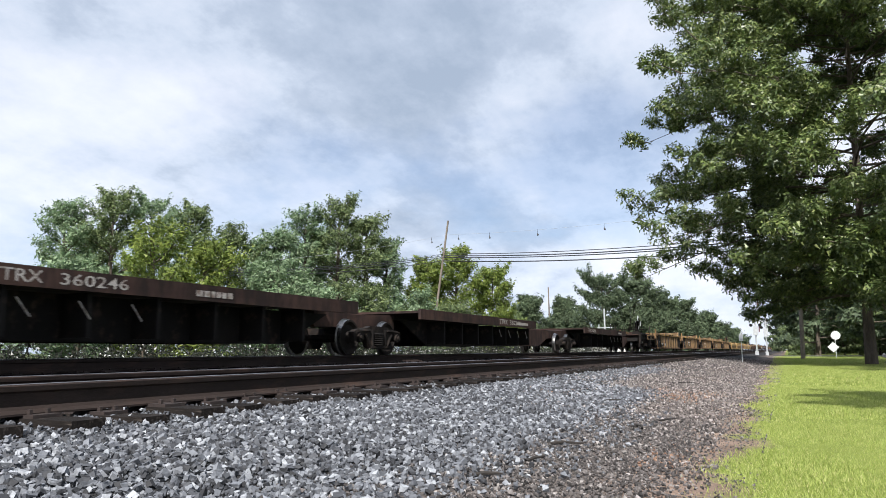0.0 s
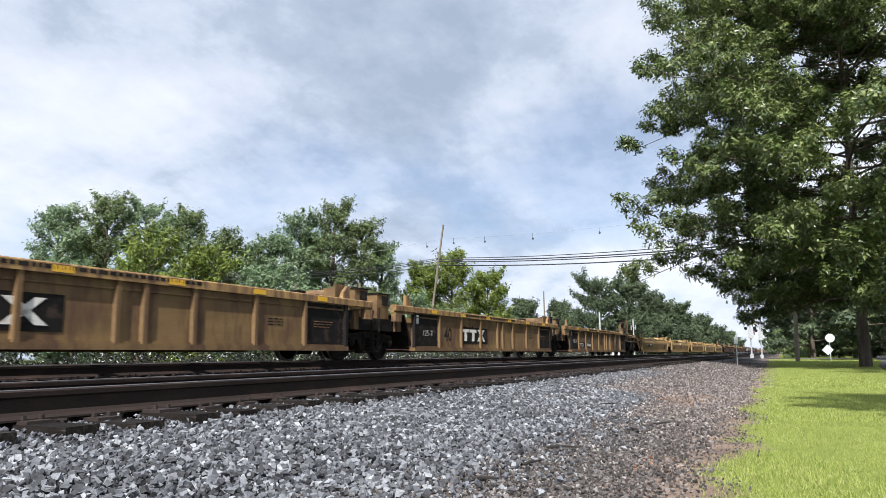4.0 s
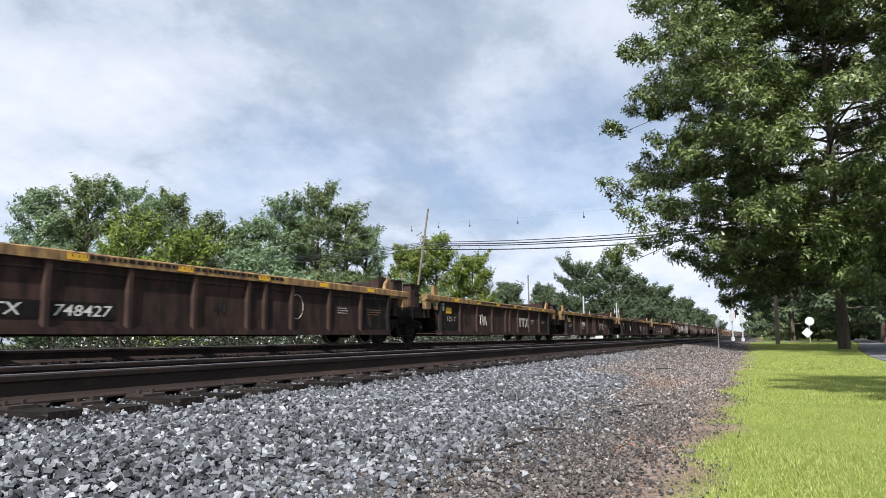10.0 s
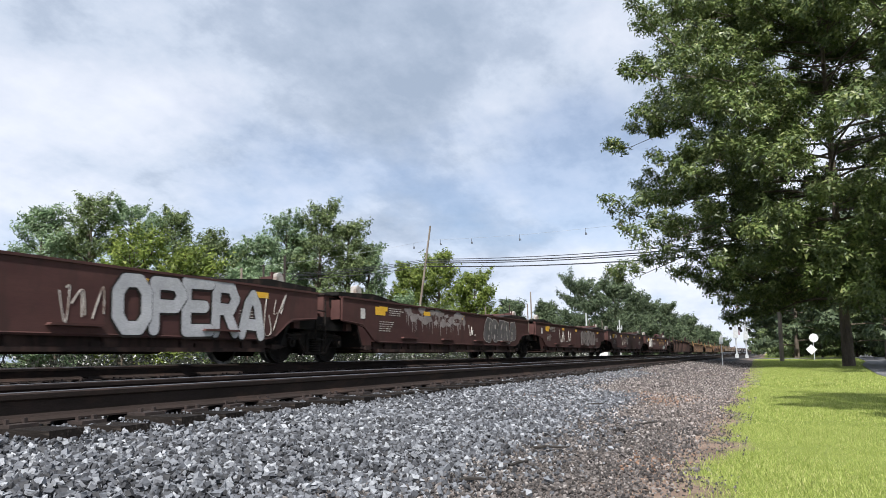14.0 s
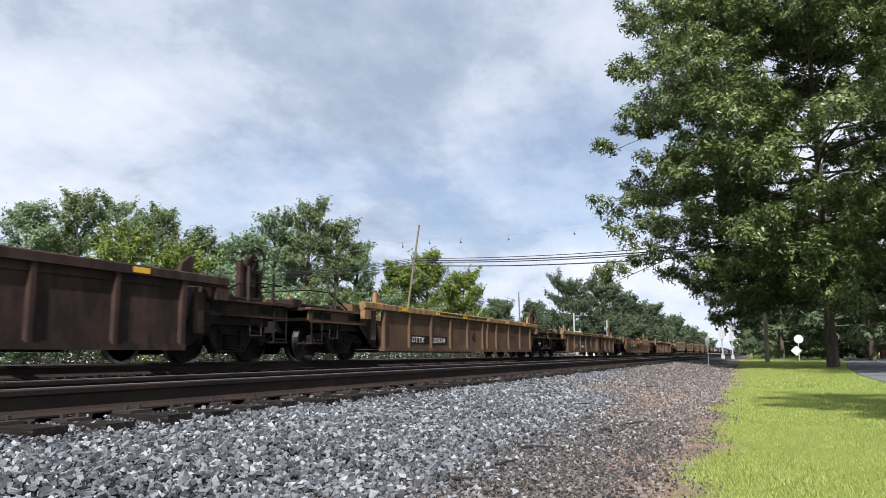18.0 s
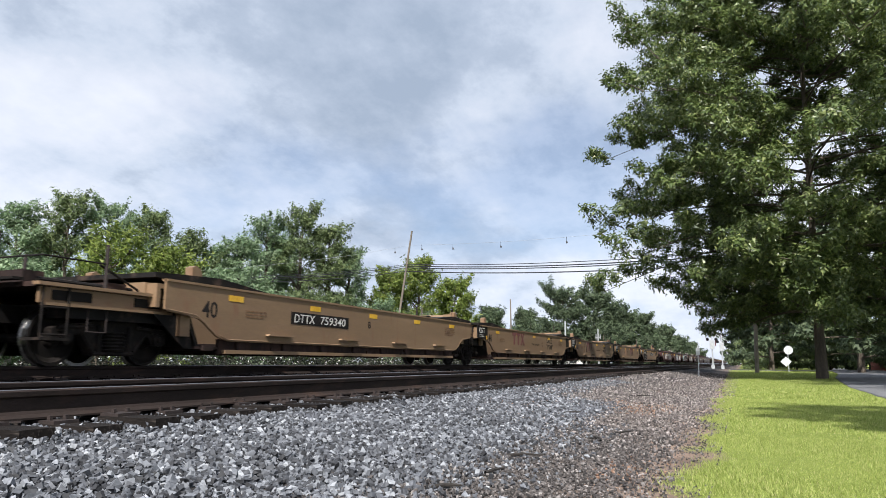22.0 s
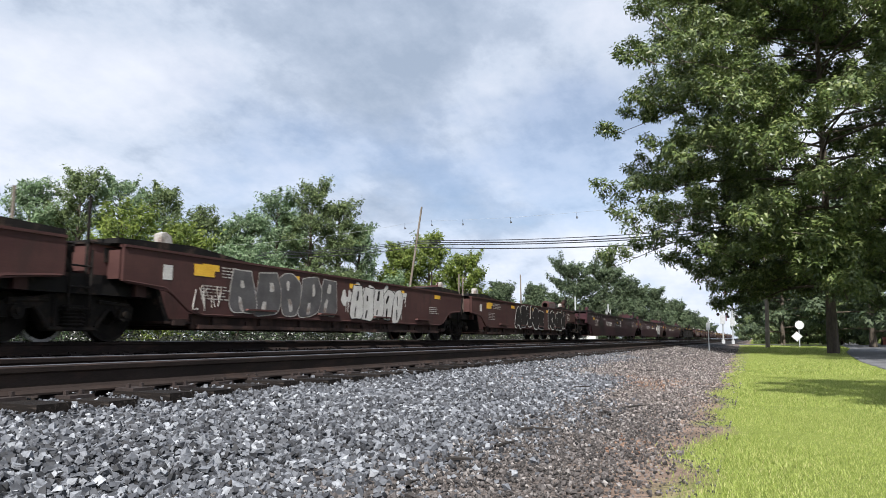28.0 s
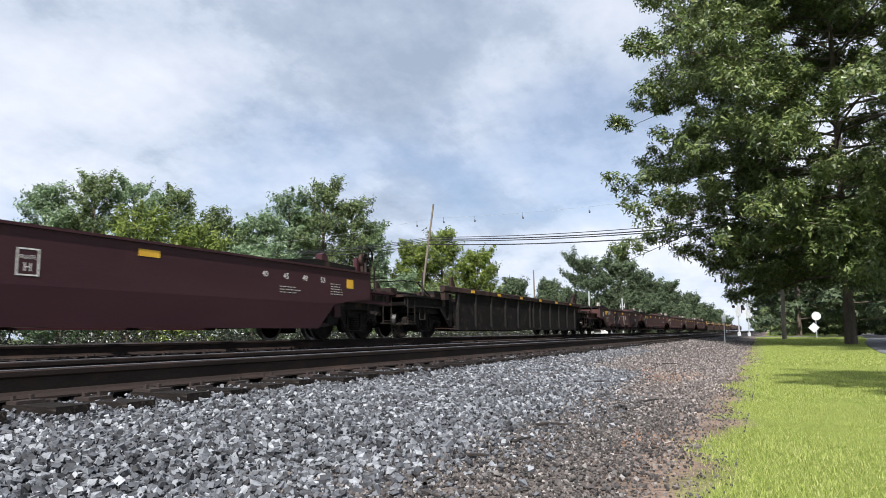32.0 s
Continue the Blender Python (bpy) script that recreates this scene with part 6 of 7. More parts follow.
def low_decor(car, L, i):
    x = 1.485
    if i in (0, 4):
        y = 3.0 if i == 0 else 8.75
        patch(car, y, 0.62, 2.3, 0.19, MAT["black"], x, "number_panel")
        write(car, "DTTX", y + 0.1, 0.65, 0.13, MAT["white"], x + 0.006, 0.6, 0.003, 0.15)
        write(car, "74564", y + 1.2, 0.65, 0.13, MAT["white"], x + 0.006, 0.7, 0.003, 0.15)
    if i > 0:
        write(car, "40", 2.08, 0.45, 0.34, MAT["ink"], x, 0.55, 0.03)
        if i < 4:
            logo(car, 6.3, 0.52, 1.9, 0.52, MAT["burgundy" if i < 3 else "grey_mark"], 1.488, MAT["white"])
        else:
            bars(car, 5.2, 0.74, 0.8, 2, MAT["burgundy"], x, seed=61)
        patch(car, 1.55, 0.42, 0.45, 0.18, MAT["black"], x, "number_panel")
        write(car, "125-T", 1.58, 0.45, 0.12, MAT["grey_mark"], x + 0.006, 0.38, 0.003)
    else:
        write(car, "40", 11.1, 0.45, 0.34, MAT["ink"], x, 0.55, 0.03)
    patch(car, 1.1, 1.0, 1.1, 0.09, MAT["yellow"], 1.447, "reflector")
    bars(car, 4.4, 1.04, 0.9, 1, MAT["ink"], 1.447, high=0.04, seed=i)
    bars(car, L - 3.6, 0.7, 0.7, 3, MAT["orange"], x, seed=i + 9)
    bars(car, L - 6.2, 1.02, 1.3, 1, MAT["orange"], 1.447, high=0.045, seed=i + 19)


articulated((135.2, 150.2, 165.7, 181.1, 196.4, 211.7), low_build, "tan smooth-sided well car unit, empty", MAT["tan"], 1.15, low_decor, -0.4)

b, d = tan_ribbed(("DTTX", "748427"), MAT["rust"], MAT["chord"])
articulated((215.2, 230.9, 246.0, 261.3, 277.1, 293.0), b, "dark rusty brown ribbed well car unit, empty", MAT["rust"], 1.36, d)


def tall_build(car, L, i):
    smooth_well(car, L, 1.47, MAT["brown"], "tall", 1.5, i == 4)


def tall_decor(pieces):
    def decor(car, L, i):
        x = 1.484
        patch(car, 2.0, 1.12, 0.5, 0.2, MAT["yellow"], x, "reflector")
        patch(car, 1.3, 1.0, 0.2, 0.24, MAT["chalk"], x, "placard")
        bars(car, 2.7, 1.3, 0.9, 4, MAT["grey_mark"], x, seed=i)
        bars(car, 2.2, 0.95, 0.8, 5, MAT["grey_mark"], x, seed=i + 5)
        bars(car, L - 3.0, 0.95, 0.7, 4, MAT["grey_mark"], x, seed=i + 8)
        if i == 4:
            bars(car, 10.6, 0.62, 1.6, 2, MAT["grey_mark"], x, seed=77)
            write(car, "L 2161-6", 13.3, 0.72, 0.075, MAT["grey_mark"], x, 0.3)
            bm = bmesh.new()
            for a, b, c, e in ((14.2, 14.62, 0.98, 1.0), (14.2, 14.62, 1.28, 1.3), (14.2, 14.22, 0.98, 1.3), (14.6, 14.62, 0.98, 1.3), (14.40, 14.42, 1.02, 1.3)):
                box(bm, x, x + 0.004, a, b, c, e)
            part("stencil_frame", bm, MAT["white"], car)
        for p in pieces.get(i, ()):
            if p[0] == "scrawl":
                scrawl(car, *p[1:5], MAT[p[5]], x, p[6], p[7])
            elif p[0] == "swoosh":
                bm = bmesh.new()
                for k in range(4):
                    plate_x(bm, ((p[1] + k * 0.85, p[2]), (p[1] + k * 0.85 + 0.62, p[2]), (p[1] + k * 0.85 + 0.74, p[2] + p[4]), (p[1] + k * 0.85 + 0.12, p[2] + p[4])), x, x + 0.005)
                plate_x(bm, ((p[1], p[2] - 0.12), (p[1] + p[3], p[2] - 0.06), (p[1] + p[3], p[2] - 0.03), (p[1], p[2] - 0.05)), x, x + 0.005)
                part("owner_mark", bm, MAT["chord"], car)
            elif p[0] == "drips":
                drips(car, *p[1:5], MAT[p[5]], x, p[6])
            elif p[0] == "letters":
                throwup(car, *p[1:7], x, *p[7:])
            elif p[0] == "plain":
                write(car, p[1], p[2], p[3], p[5], MAT[p[6]], x, p[4], 0.004)
            else:
                graffiti(car, *p[:5], p[5], x, *p[6:])
    return decor


articulated((295.6, 311.6, 326.6, 341.6, 356.6, 372.0), tall_build, "brown smooth-sided well car unit with sprayed writing, empty", MAT["brown"], 1.47, tall_decor({
    0: (("OPERA", 10.2, 0.46, 3.45, 0.94, "silver"), ("scrawl", 3.4, 0.6, 2.2, 0.6, "chalk", 3, 5), ("DXKH", 6.0, 0.7, 2.3, 0.6, "chalk"), ("scrawl", 13.7, 0.6, 0.7, 0.75, "grey_mark", 4, 3), ("scrawl", 9.2, 0.62, 1.0, 0.5, "grey_mark", 8, 3)),
    1: (("drips", 3.6, 0.7, 4.2, 0.72, "smear", 6), ("scrawl", 8.0, 0.75, 0.7, 0.3, "grey_mark", 9, 4), ("letters", 9.5, 0.54, 3.3, 0.84, "smoke", "grey_mark", 5, 5)),
    2: (("letters", 8.4, 0.55, 3.4, 0.8, "smear", "ink", 8, 5), ("scrawl", 4.0, 0.7, 2.4, 0.5, "grey_mark", 9, 5)),
    3: (("scrawl", 5.0, 0.7, 3.0, 0.5, "grey_mark", 10, 6),),
    4: (("scrawl", 2.4, 0.62, 1.8, 0.72, "chalk", 12, 8), ("plain", "238431 B", 4.5, 0.86, 1.5, 0.17, "grey_mark"), ("scrawl", 10.6, 0.5, 1.6, 0.3, "tealed", 13, 4), ("swoosh", 8.3, 0.92, 3.4, 0.22)),
}))


def lone_ribbed(front, rear, marks, paint, cap, H, ends, label, decorated=True):
    b, d = tan_ribbed(marks, paint, cap, ends, H, True)
    articulated((front, rear), b, label, paint, H, d if decorated else None)


lone_ribbed(375.8, 394.4, ("DTTX", "456031"), MAT["rust"], MAT["rust"], 1.52, "", "tall dark brown ribbed well car, empty", False)
lone_ribbed(398.3, 415.0, ("DTTX", "35934"), MAT["tan_rusty"], MAT["chord"], 1.42, "", "weathered tan ribbed well car, empty")
lone_ribbed(418.6, 435.2, ("DTTX", "149839"), MAT["tan_rusty"], MAT["chord"], 1.30, "", "tan ribbed well car with sprayed scrawls, empty")


def faded_build(car, L, i):
    smooth_well(car, L, 1.25, MAT["orange"], "low")


def faded_decor(car, L, i):
    x = 1.485
    logo(car, 8.7, 0.5, 1.6, 0.5, MAT["brown"], 1.488)
    patch(car, 2.9, 0.60, 3.1, 0.22, MAT["black"], x, "number_panel")
    write(car, "DTTX", 3.0, 0.64, 0.15, MAT["grey_mark"], x + 0.006, 0.9, 0.003, 0.15)
    write(car, "458898", 4.4, 0.64, 0.15, MAT["grey_mark"], x + 0.006, 1.3, 0.003, 0.15)
    patch(car, 8.75, 0.98, 0.9, 0.16, MAT["chalk"], 1.452, "paint_patch")
    scrawl(car, 6.6, 0.5, 1.6, 0.45, MAT["ink"], x, 31, 6)
    scrawl(car, 11.6, 0.92, 1.2, 0.2, MAT["chalk"], 1.452, 32, 3)
    bars(car, 2.6, 0.7, 1.0, 3, MAT["brown"], x, seed=33)


articulated((437.8, 453.6), faded_build, "faded orange-brown smooth well car, empty", MAT["orange"], 1.25, faded_decor)
lone_ribbed(457.0, 473.2, ("DTTX", "53049"), MAT["tan_rusty"], MAT["chord"], 1.36, "", "tan ribbed well car with an owner's mark, empty")


def ledge_build(car, L, i):
    smooth_well(car, L, 1.42, MAT["beige"], "ledge", 1.5, i == 4)


def ledge_decor(car, L, i):
    x = 1.484
    if i in (0, 4):
        y = 4.2 if i == 0 else 7.6
        patch(car, y, 0.86, 2.4, 0.26, MAT["black"], x, "number_panel")
        write(car, "DTTX", y + 0.12, 0.90, 0.18, MAT["white"], x + 0.006, 0.8, 0.004, 0.1)
        write(car, "759340", y + 1.15, 0.90, 0.18, MAT["white"], x + 0.006, 1.1, 0.004, 0.1)
        write(car, "B" if i == 0 else "A", y + (3.4 if i == 0 else -0.45), 0.92, 0.17, MAT["ink"], x, 0.14, 0.01)
    else:
        logo(car, 7.4 if i == 3 else 4.35, 0.82, 1.8, 0.50, MAT["burgundy"], x)
        write(car, "LD LMT 121600 PER UNIT", 3.9 if i == 3 else 7.35, 0.86, 0.08, MAT["ink"], x, 1.3, 0.002)
        write(car, "CED"[i - 1], 6.0 if i == 3 else 9.1, 0.84, 0.19, MAT["ink"], x, 0.15, 0.012)
    write(car, "40", 1.5 if i == 0 else 1.3, 0.84, 0.30, MAT["ink"], x, 0.40, 0.012)
    bars(car, 2.7, 1.02, 0.7, 3, MAT["orange"], x, seed=i)
    bars(car, L - 3.0, 1.15, 0.9, 5, MAT["orange"], x, seed=i + 4)
    if i:
        bm = bmesh.new()
        plate_x(bm, ((0.12, 0.97), (0.9, 0.90), (1.2, 0.86), (1.2, 1.40), (0.12, 1.40)), x - 0.03, x + 0.004)
        part("end_panel", bm, MAT["black"], car)
        write(car, "125 T", 0.30, 1.14, 0.19, MAT["white"], x + 0.006, 0.56, 0.006)
        bars(car, 0.32, 1.06, 0.5, 2, MAT["white"], x + 0.006, gap=0.05, high=0.02, seed=i + 70)
        patch(car, 1.02, 0.92, 0.12, 0.14, MAT["yellow"], x + 0.006, "reflector")
        patch(car, L - 1.35, 0.90, 0.72, 0.50, MAT["black"], x, "end_panel")
    if i == 1:
        write(car, "DAZE", 10.05, 1.02, 0.28, MAT["ink"], x, 1.0, 0.008)
        write(car, '"PSM"', 10.0, 0.72, 0.24, MAT["ink"], x, 1.2, 0.003)
    if i == 2:
        scrawl(car, 3.6, 0.68, 1.9, 0.62, MAT["ink"], x, 41, 5)
        write(car, "DAZE", 9.9, 1.02, 0.28, MAT["ink"], x, 1.0, 0.008)
        write(car, '"PSM"', 9.8, 0.72, 0.24, MAT["ink"], x, 1.2, 0.003)
    if i == 3:
        scrawl(car, 4.2, 0.68, 1.5, 0.6, MAT["orange"], x, 43, 4)
        scrawl(car, 8.0, 0.75, 0.9, 0.5, MAT["ink"], x, 44, 4)
    if i == 4:
        bubbles(car, 1.85, 0.46, 2.9, 0.92, "ink", "white", x, 3)
        patch(car, 4.1, 0.98, 0.3, 0.10, MAT["yellow"], x + 0.04, "reflector")
        patch(car, 1.32, 1.14, 0.45, 0.2, MAT["yellow"], x, "reflector")
        scrawl(car, 12.1, 0.9, 0.4, 0.45, MAT["ink"], x, 45, 2)
        write(car, "GWB52G", 8.9, 1.22, 0.10, MAT["ink"], x, 0.6, 0.003)


articulated((477.1, 492.8, 508.3, 523.7, 538.3, 553.0), ledge_build, "beige smooth-sided well car unit with a side ledge, empty", MAT["beige"], 1.42, ledge_decor)

articulated((556.9, 572.6, 588.2, 603.9, 618.6, 634.0), tall_build, "brown smooth-sided well car unit with large sprayed letters, empty", MAT["brown"], 1.45, tall_decor({
    0: (("scrawl", 4.0, 0.6, 3.0, 0.6, "grey_mark", 21, 6), ("drips", 6.4, 0.6, 1.5, 0.8, "chalk", 14), ("letters", 8.6, 0.55, 3.4, 0.8, "smoke", "chalk", 4, 5)),
    1: (("letters", 4.2, 0.5, 4.6, 0.85, "silver", "ink", 9, 6), ("scrawl", 10.6, 0.6, 2.0, 0.6, "chalk", 22, 5)),
    2: (("HARVST KNEW", 5.15, 0.50, 7.9, 0.86, "ink", "white", 0.19), ("scrawl", 2.7, 0.5, 2.2, 0.85, "tealed", 23, 3)),
    3: (("letters", 2.9, 0.5, 3.7, 0.86, "smoke", "grey_mark", 7, 5), ("scrawl", 2.0, 0.55, 0.7, 0.4, "grey_mark", 31, 5), ("drips", 6.9, 0.52, 3.3, 0.85, "chalk", 32), ("letters", 7.2, 0.5, 2.7, 0.84, "chalk", "ink", 11, 5)),
    4: (("ABUSE KNEW", 5.2, 0.5, 8.6, 0.84, "ink", "white", 0.19),),
}))


def maroon_build(car, L, i):
    smooth_well(car, L, 1.57, MAT["maroon"], "maroon", 1.5, i == 2)


def maroon_decor(car, L, i):
    x, xu = 1.484, 1.4725
    o = 1.15 if i == 0 else 0.0
    write(car, "53", 1.55 + o, 0.80, 0.42, MAT["grey_mark"], xu, 0.62, 0.008, 0.15)
    for n, q in (("125 T", 0.55), ("53", 1.35), ("48", 2.15), ("45", 2.75), ("40", 3.45)):
        write(car, n, q + o, 1.33, 0.13, MAT["grey_mark"], xu, 0.11 * len(n), 0.003)
    patch(car, 0.95 + o, 1.18, 0.34, 0.12, MAT["yellow"], xu, "reflector")
    bars(car, 2.1 + o, 1.18, 0.5, 3, MAT["grey_mark"], xu, gap=0.05, high=0.018, seed=i + 40)
    write(car, "UCRY 57289", 5.1 + o, 0.90, 0.25, MAT["white"], xu, 1.9, 0.008)
    write(car, ("A", "C", "B")[i], 8.25 + o, 0.95, 0.16, MAT["white"], xu, 0.15, 0.004)
    write(car, "WELL LD LMT 117,900", 8.77 + o, 0.93, 0.085, MAT["white"], xu, 1.15, 0.003)
    write(car, "UCRY 57289", 8.94 + o, 1.36, 0.085, MAT["white"], xu, 0.56, 0.003)
    write(car, "C", 9.58 + o, 1.36, 0.085, MAT["white"], xu, 0.06, 0.003)
    patch(car, 9.1 + o, 1.10, 0.44, 0.10, MAT["yellow"], xu, "reflector")
    bars(car, 4.2 + o, 1.30, 0.8, 2, MAT["grey_mark"], xu, seed=i)
    bm = bmesh.new()
    for a, b, c, e in ((10.35 + o, 10.67 + o, 0.90, 0.92), (10.35 + o, 10.67 + o, 1.24, 1.26), (10.35 + o, 10.37 + o, 0.90, 1.26), (10.65 + o, 10.67 + o, 0.90, 1.26)):
        box(bm, xu, xu + 0.004, a, b, c, e)
    part("stencil_frame", bm, MAT["white"], car)
    write(car, "H", 10.46 + o, 0.96, 0.11, MAT["white"], xu, 0.1, 0.002)
    write(car, "PLATE", 10.40 + o, 1.12, 0.05, MAT["white"], xu, 0.22)
    for k, n in enumerate(("40", "45", "48", "53")):
        write(car, n, L - 3.95 + k * 0.65, 1.22, 0.11, MAT["white"], xu, 0.17, 0.002)
    bars(car, L - 3.4, 1.05, 0.7, 3, MAT["grey_mark"], xu, seed=i + 2)
    patch(car, L - 0.95, 1.15, 0.28, 0.2, MAT["yellow"], xu, "reflector")
    bars(car, L - 1.6, 1.2, 0.5, 5, MAT["grey_mark"], xu, seed=i + 6)
    if i < 2:
        for x0, q in ((1.2, L - 0.95), (1.2, L - 0.62), (0.3, L - 0.45), (-0.8, L - 0.9)):
            lump(car, "corner_stanchion", x0 - 0.05, x0 + 0.05, q, q + 0.11, 1.50, 2.22, MAT["black"])
        lump(car, "brake_box", 0.55, 1.15, L - 2.25, L - 1.55, 1.57, 1.90, MAT["maroon"], "maroon steel brake box")
        lump(car, "brake_box", 0.2, 0.9, L - 1.5, L - 1.2, 1.57, 2.02, MAT["rust"])
    if i == 1:
        throwup(car, 12.7, 0.42, 2.1, 1.0, "chalk", "ink", 1.486, 12, 5)
        scrawl(car, 12.05, 0.85, 0.6, 0.3, MAT["chalk"], 1.486, 63, 4)


articulated((637.4, 658.0, 677.3, 696.5), maroon_build, "clean dark maroon smooth-sided well car unit, empty", MAT["maroon"], 1.57, maroon_decor)
lone_ribbed(700.4, 718.4, ("DTTX", "456122"), MAT["black"], MAT["rust"], 1.52, "", "tall black-brown ribbed well car, empty", False)
articulated((722.0, 737.0, 752.0, 767.0, 782.0, 797.0), tall_build, "brown smooth-sided well car unit, empty", MAT["brown"], 1.47, tall_decor({0: (("scrawl", 4.0, 0.6, 5.0, 0.5, "grey_mark", 51, 6),)}))
b, d = tan_ribbed(("DTTX", "748960"), MAT["rust"], MAT["chord"])
articulated((800.6, 816.2, 831.6, 847.0, 862.4, 877.8), b, "dark rusty brown ribbed well car unit, empty", MAT["rust"], 1.36)
articulated((881.4, 897.0, 912.4, 927.8, 943.2, 958.6), tall_build, "brown smooth-sided well car unit, empty", MAT["brown"], 1.45)

# ---- poles, wires, signs, buildings ----
def wire(name, pts_from, pts_to, sag, r, label, n=18, m="cable"):
    a, b = Vector(pts_from), Vector(pts_to)
    pts = []
    for k in range(n + 1):
        q = k / n
        p = a.lerp(b, q)
        p.z -= 4 * sag * q * (1 - q)
        pts.append(p)
    bm = bmesh.new()
    tube(bm, pts, [r] * (n + 1), 5)
    ob = part(name, bm, MAT[m], None)
    tagged(ob, label, "cable", "overhead cables")
    return pts


def utility_pole(x, y, z, h, r, lean, label, arms=()):
    p = thing("utility_pole", pose(x, y, z, lean[0], lean[1], 0), label, "utility pole", "utility poles")
    bm = bmesh.new()
    rod(bm, (0, 0, 0), (0, 0, h), r, r * 0.62, 12)
    part("post", bm, MAT["pole"], p)
    for zz, w, turn in arms:
        bm = bmesh.new()
        c, s = math.cos(radians(turn)), math.sin(radians(turn))
        rod(bm, (-w * c, -w * s, zz), (w * c, w * s, zz), 0.06, sides=6)
        part("crossarm", bm, MAT["pole"], p)
        for q in (-0.9, -0.4, 0.4, 0.9):
            bm = bmesh.new()
            rod(bm, (w * c * q, w * s * q, zz + 0.05), (w * c * q, w * s * q, zz + 0.24), 0.05, 0.03, 8)
            part("insulator", bm, MAT["galv"], p)
    return p


px, py, pz = spot(-26.5, 62)
utility_pole(px, py, pz, 12.4, 0.125, (0, 8.7), "tall weathered wooden utility pole leaning over the trees")
top = Vector((px + 1.82, py, 11.8))
east = Vector((12.0, 46.0, 9.0))
west = Vector(spot(-44.0, 41.0))
for drop, end, sag, r in ((-2.75, -0.85, 0.7, 0.03), (-2.9, -1.05, 0.75, 0.045), (-3.05, -1.2, 0.75, 0.04), (-3.35, -1.65, 0.75, 0.045)):
    at = Vector((top.x + drop * 0.153, top.y, top.z + drop))
    wire("overhead_cable", at, east + Vector((0, 0, end)), sag, r, "thick black overhead cable across the tracks")
    wire("overhead_cable", at, west + Vector((0, 0, 6.9 + drop * 0.5)), 0.35, r * 0.6, "black overhead cable running down past the trees")
line = wire("overhead_wire", top - Vector((0.17, 0, 1.1)), east + Vector((0, 0, 1.6)), 0.8, 0.008, "thin overhead wire hung with small line markers", 18, "galv")
line = wire("overhead_wire", west + Vector((0, 0, 5.7)), top - Vector((0.17, 0, 1.1)), 0.3, 0.008, "thin overhead wire hung with small line markers", 18, "galv") + line
for az in (-26.3, -24.1, -21.7, -17.7, -12.4):
    q = [(p, abs(math.degrees(math.atan2(p.x, p.y)) - az)) for a, b in zip(line, line[1:]) for p in [a.lerp(b, f / 8) for f in range(8)]]
    p = min(q, key=lambda e: e[1])[0]
    mk = thing("line_marker", pose(*p), "small hanging line marker on the overhead wire", "line marker", "line markers")
    bm = bmesh.new()
    rod(bm, (0, 0, 0.03), (0, 0, -0.3), 0.014, sides=6)
    part("hanger", bm, MAT["cable"], mk)
    bm = bmesh.new()
    rod(bm, (0.04, 0, -0.44), (0, 0, -0.28), 0.085, 0.04, 8)
    part("bell", bm, MAT["cable"], mk)
utility_pole(west.x, west.y, west.z, 5.9, 0.12, (0, 0), "short wooden utility pole among the trees")
x, y, z = spot(-16.95, 112)
utility_pole(x, y, z, 10.8, 0.15, (0, -0.6), "grey wooden utility pole beyond the tracks")
x, y, z = spot(1.0, 62)
utility_pole(x, y, 0, 11.0, 0.17, (0, 1.2), "brown wooden utility pole on the lawn under the trees")
utility_pole(12.0, 46.0, 0, 13.6, 0.17, (0, 0), "wooden utility pole beside the road", ((12.9, 0.9, 90),))


def mast(az, dist, h, arms, label):
    x, y, z = spot(az, dist)
    m = thing("signal_mast", pose(x, y, z), label, "signal mast", "signal masts")
    bm = bmesh.new()
    rod(bm, (0, 0, 0), (0, 0, h), 0.12, 0.09, 10)
    part("post", bm, MAT["galv"], m)
    for zz, w in arms:
        bm = bmesh.new()
        box(bm, -w, w, -0.05, 0.05, zz, zz + 0.1)
        part("crossarm", bm, MAT["galv"], m)
        for s in (-1, 1):
            bm = bmesh.new()
            rod(bm, (s * w * 0.8, 0, zz - 0.2), (s * w * 0.8, 0, zz + 0.45), 0.06, sides=8)
            part("lamp_housing", bm, MAT["galv"], m)


mast(-12.75, 92, 6.2, ((3.8, 0.9),), "white steel signal mast with a crossarm beyond the tracks")
mast(-10.25, 100, 5.6, ((4.4, 0.35),), "white steel signal mast beyond the tracks")


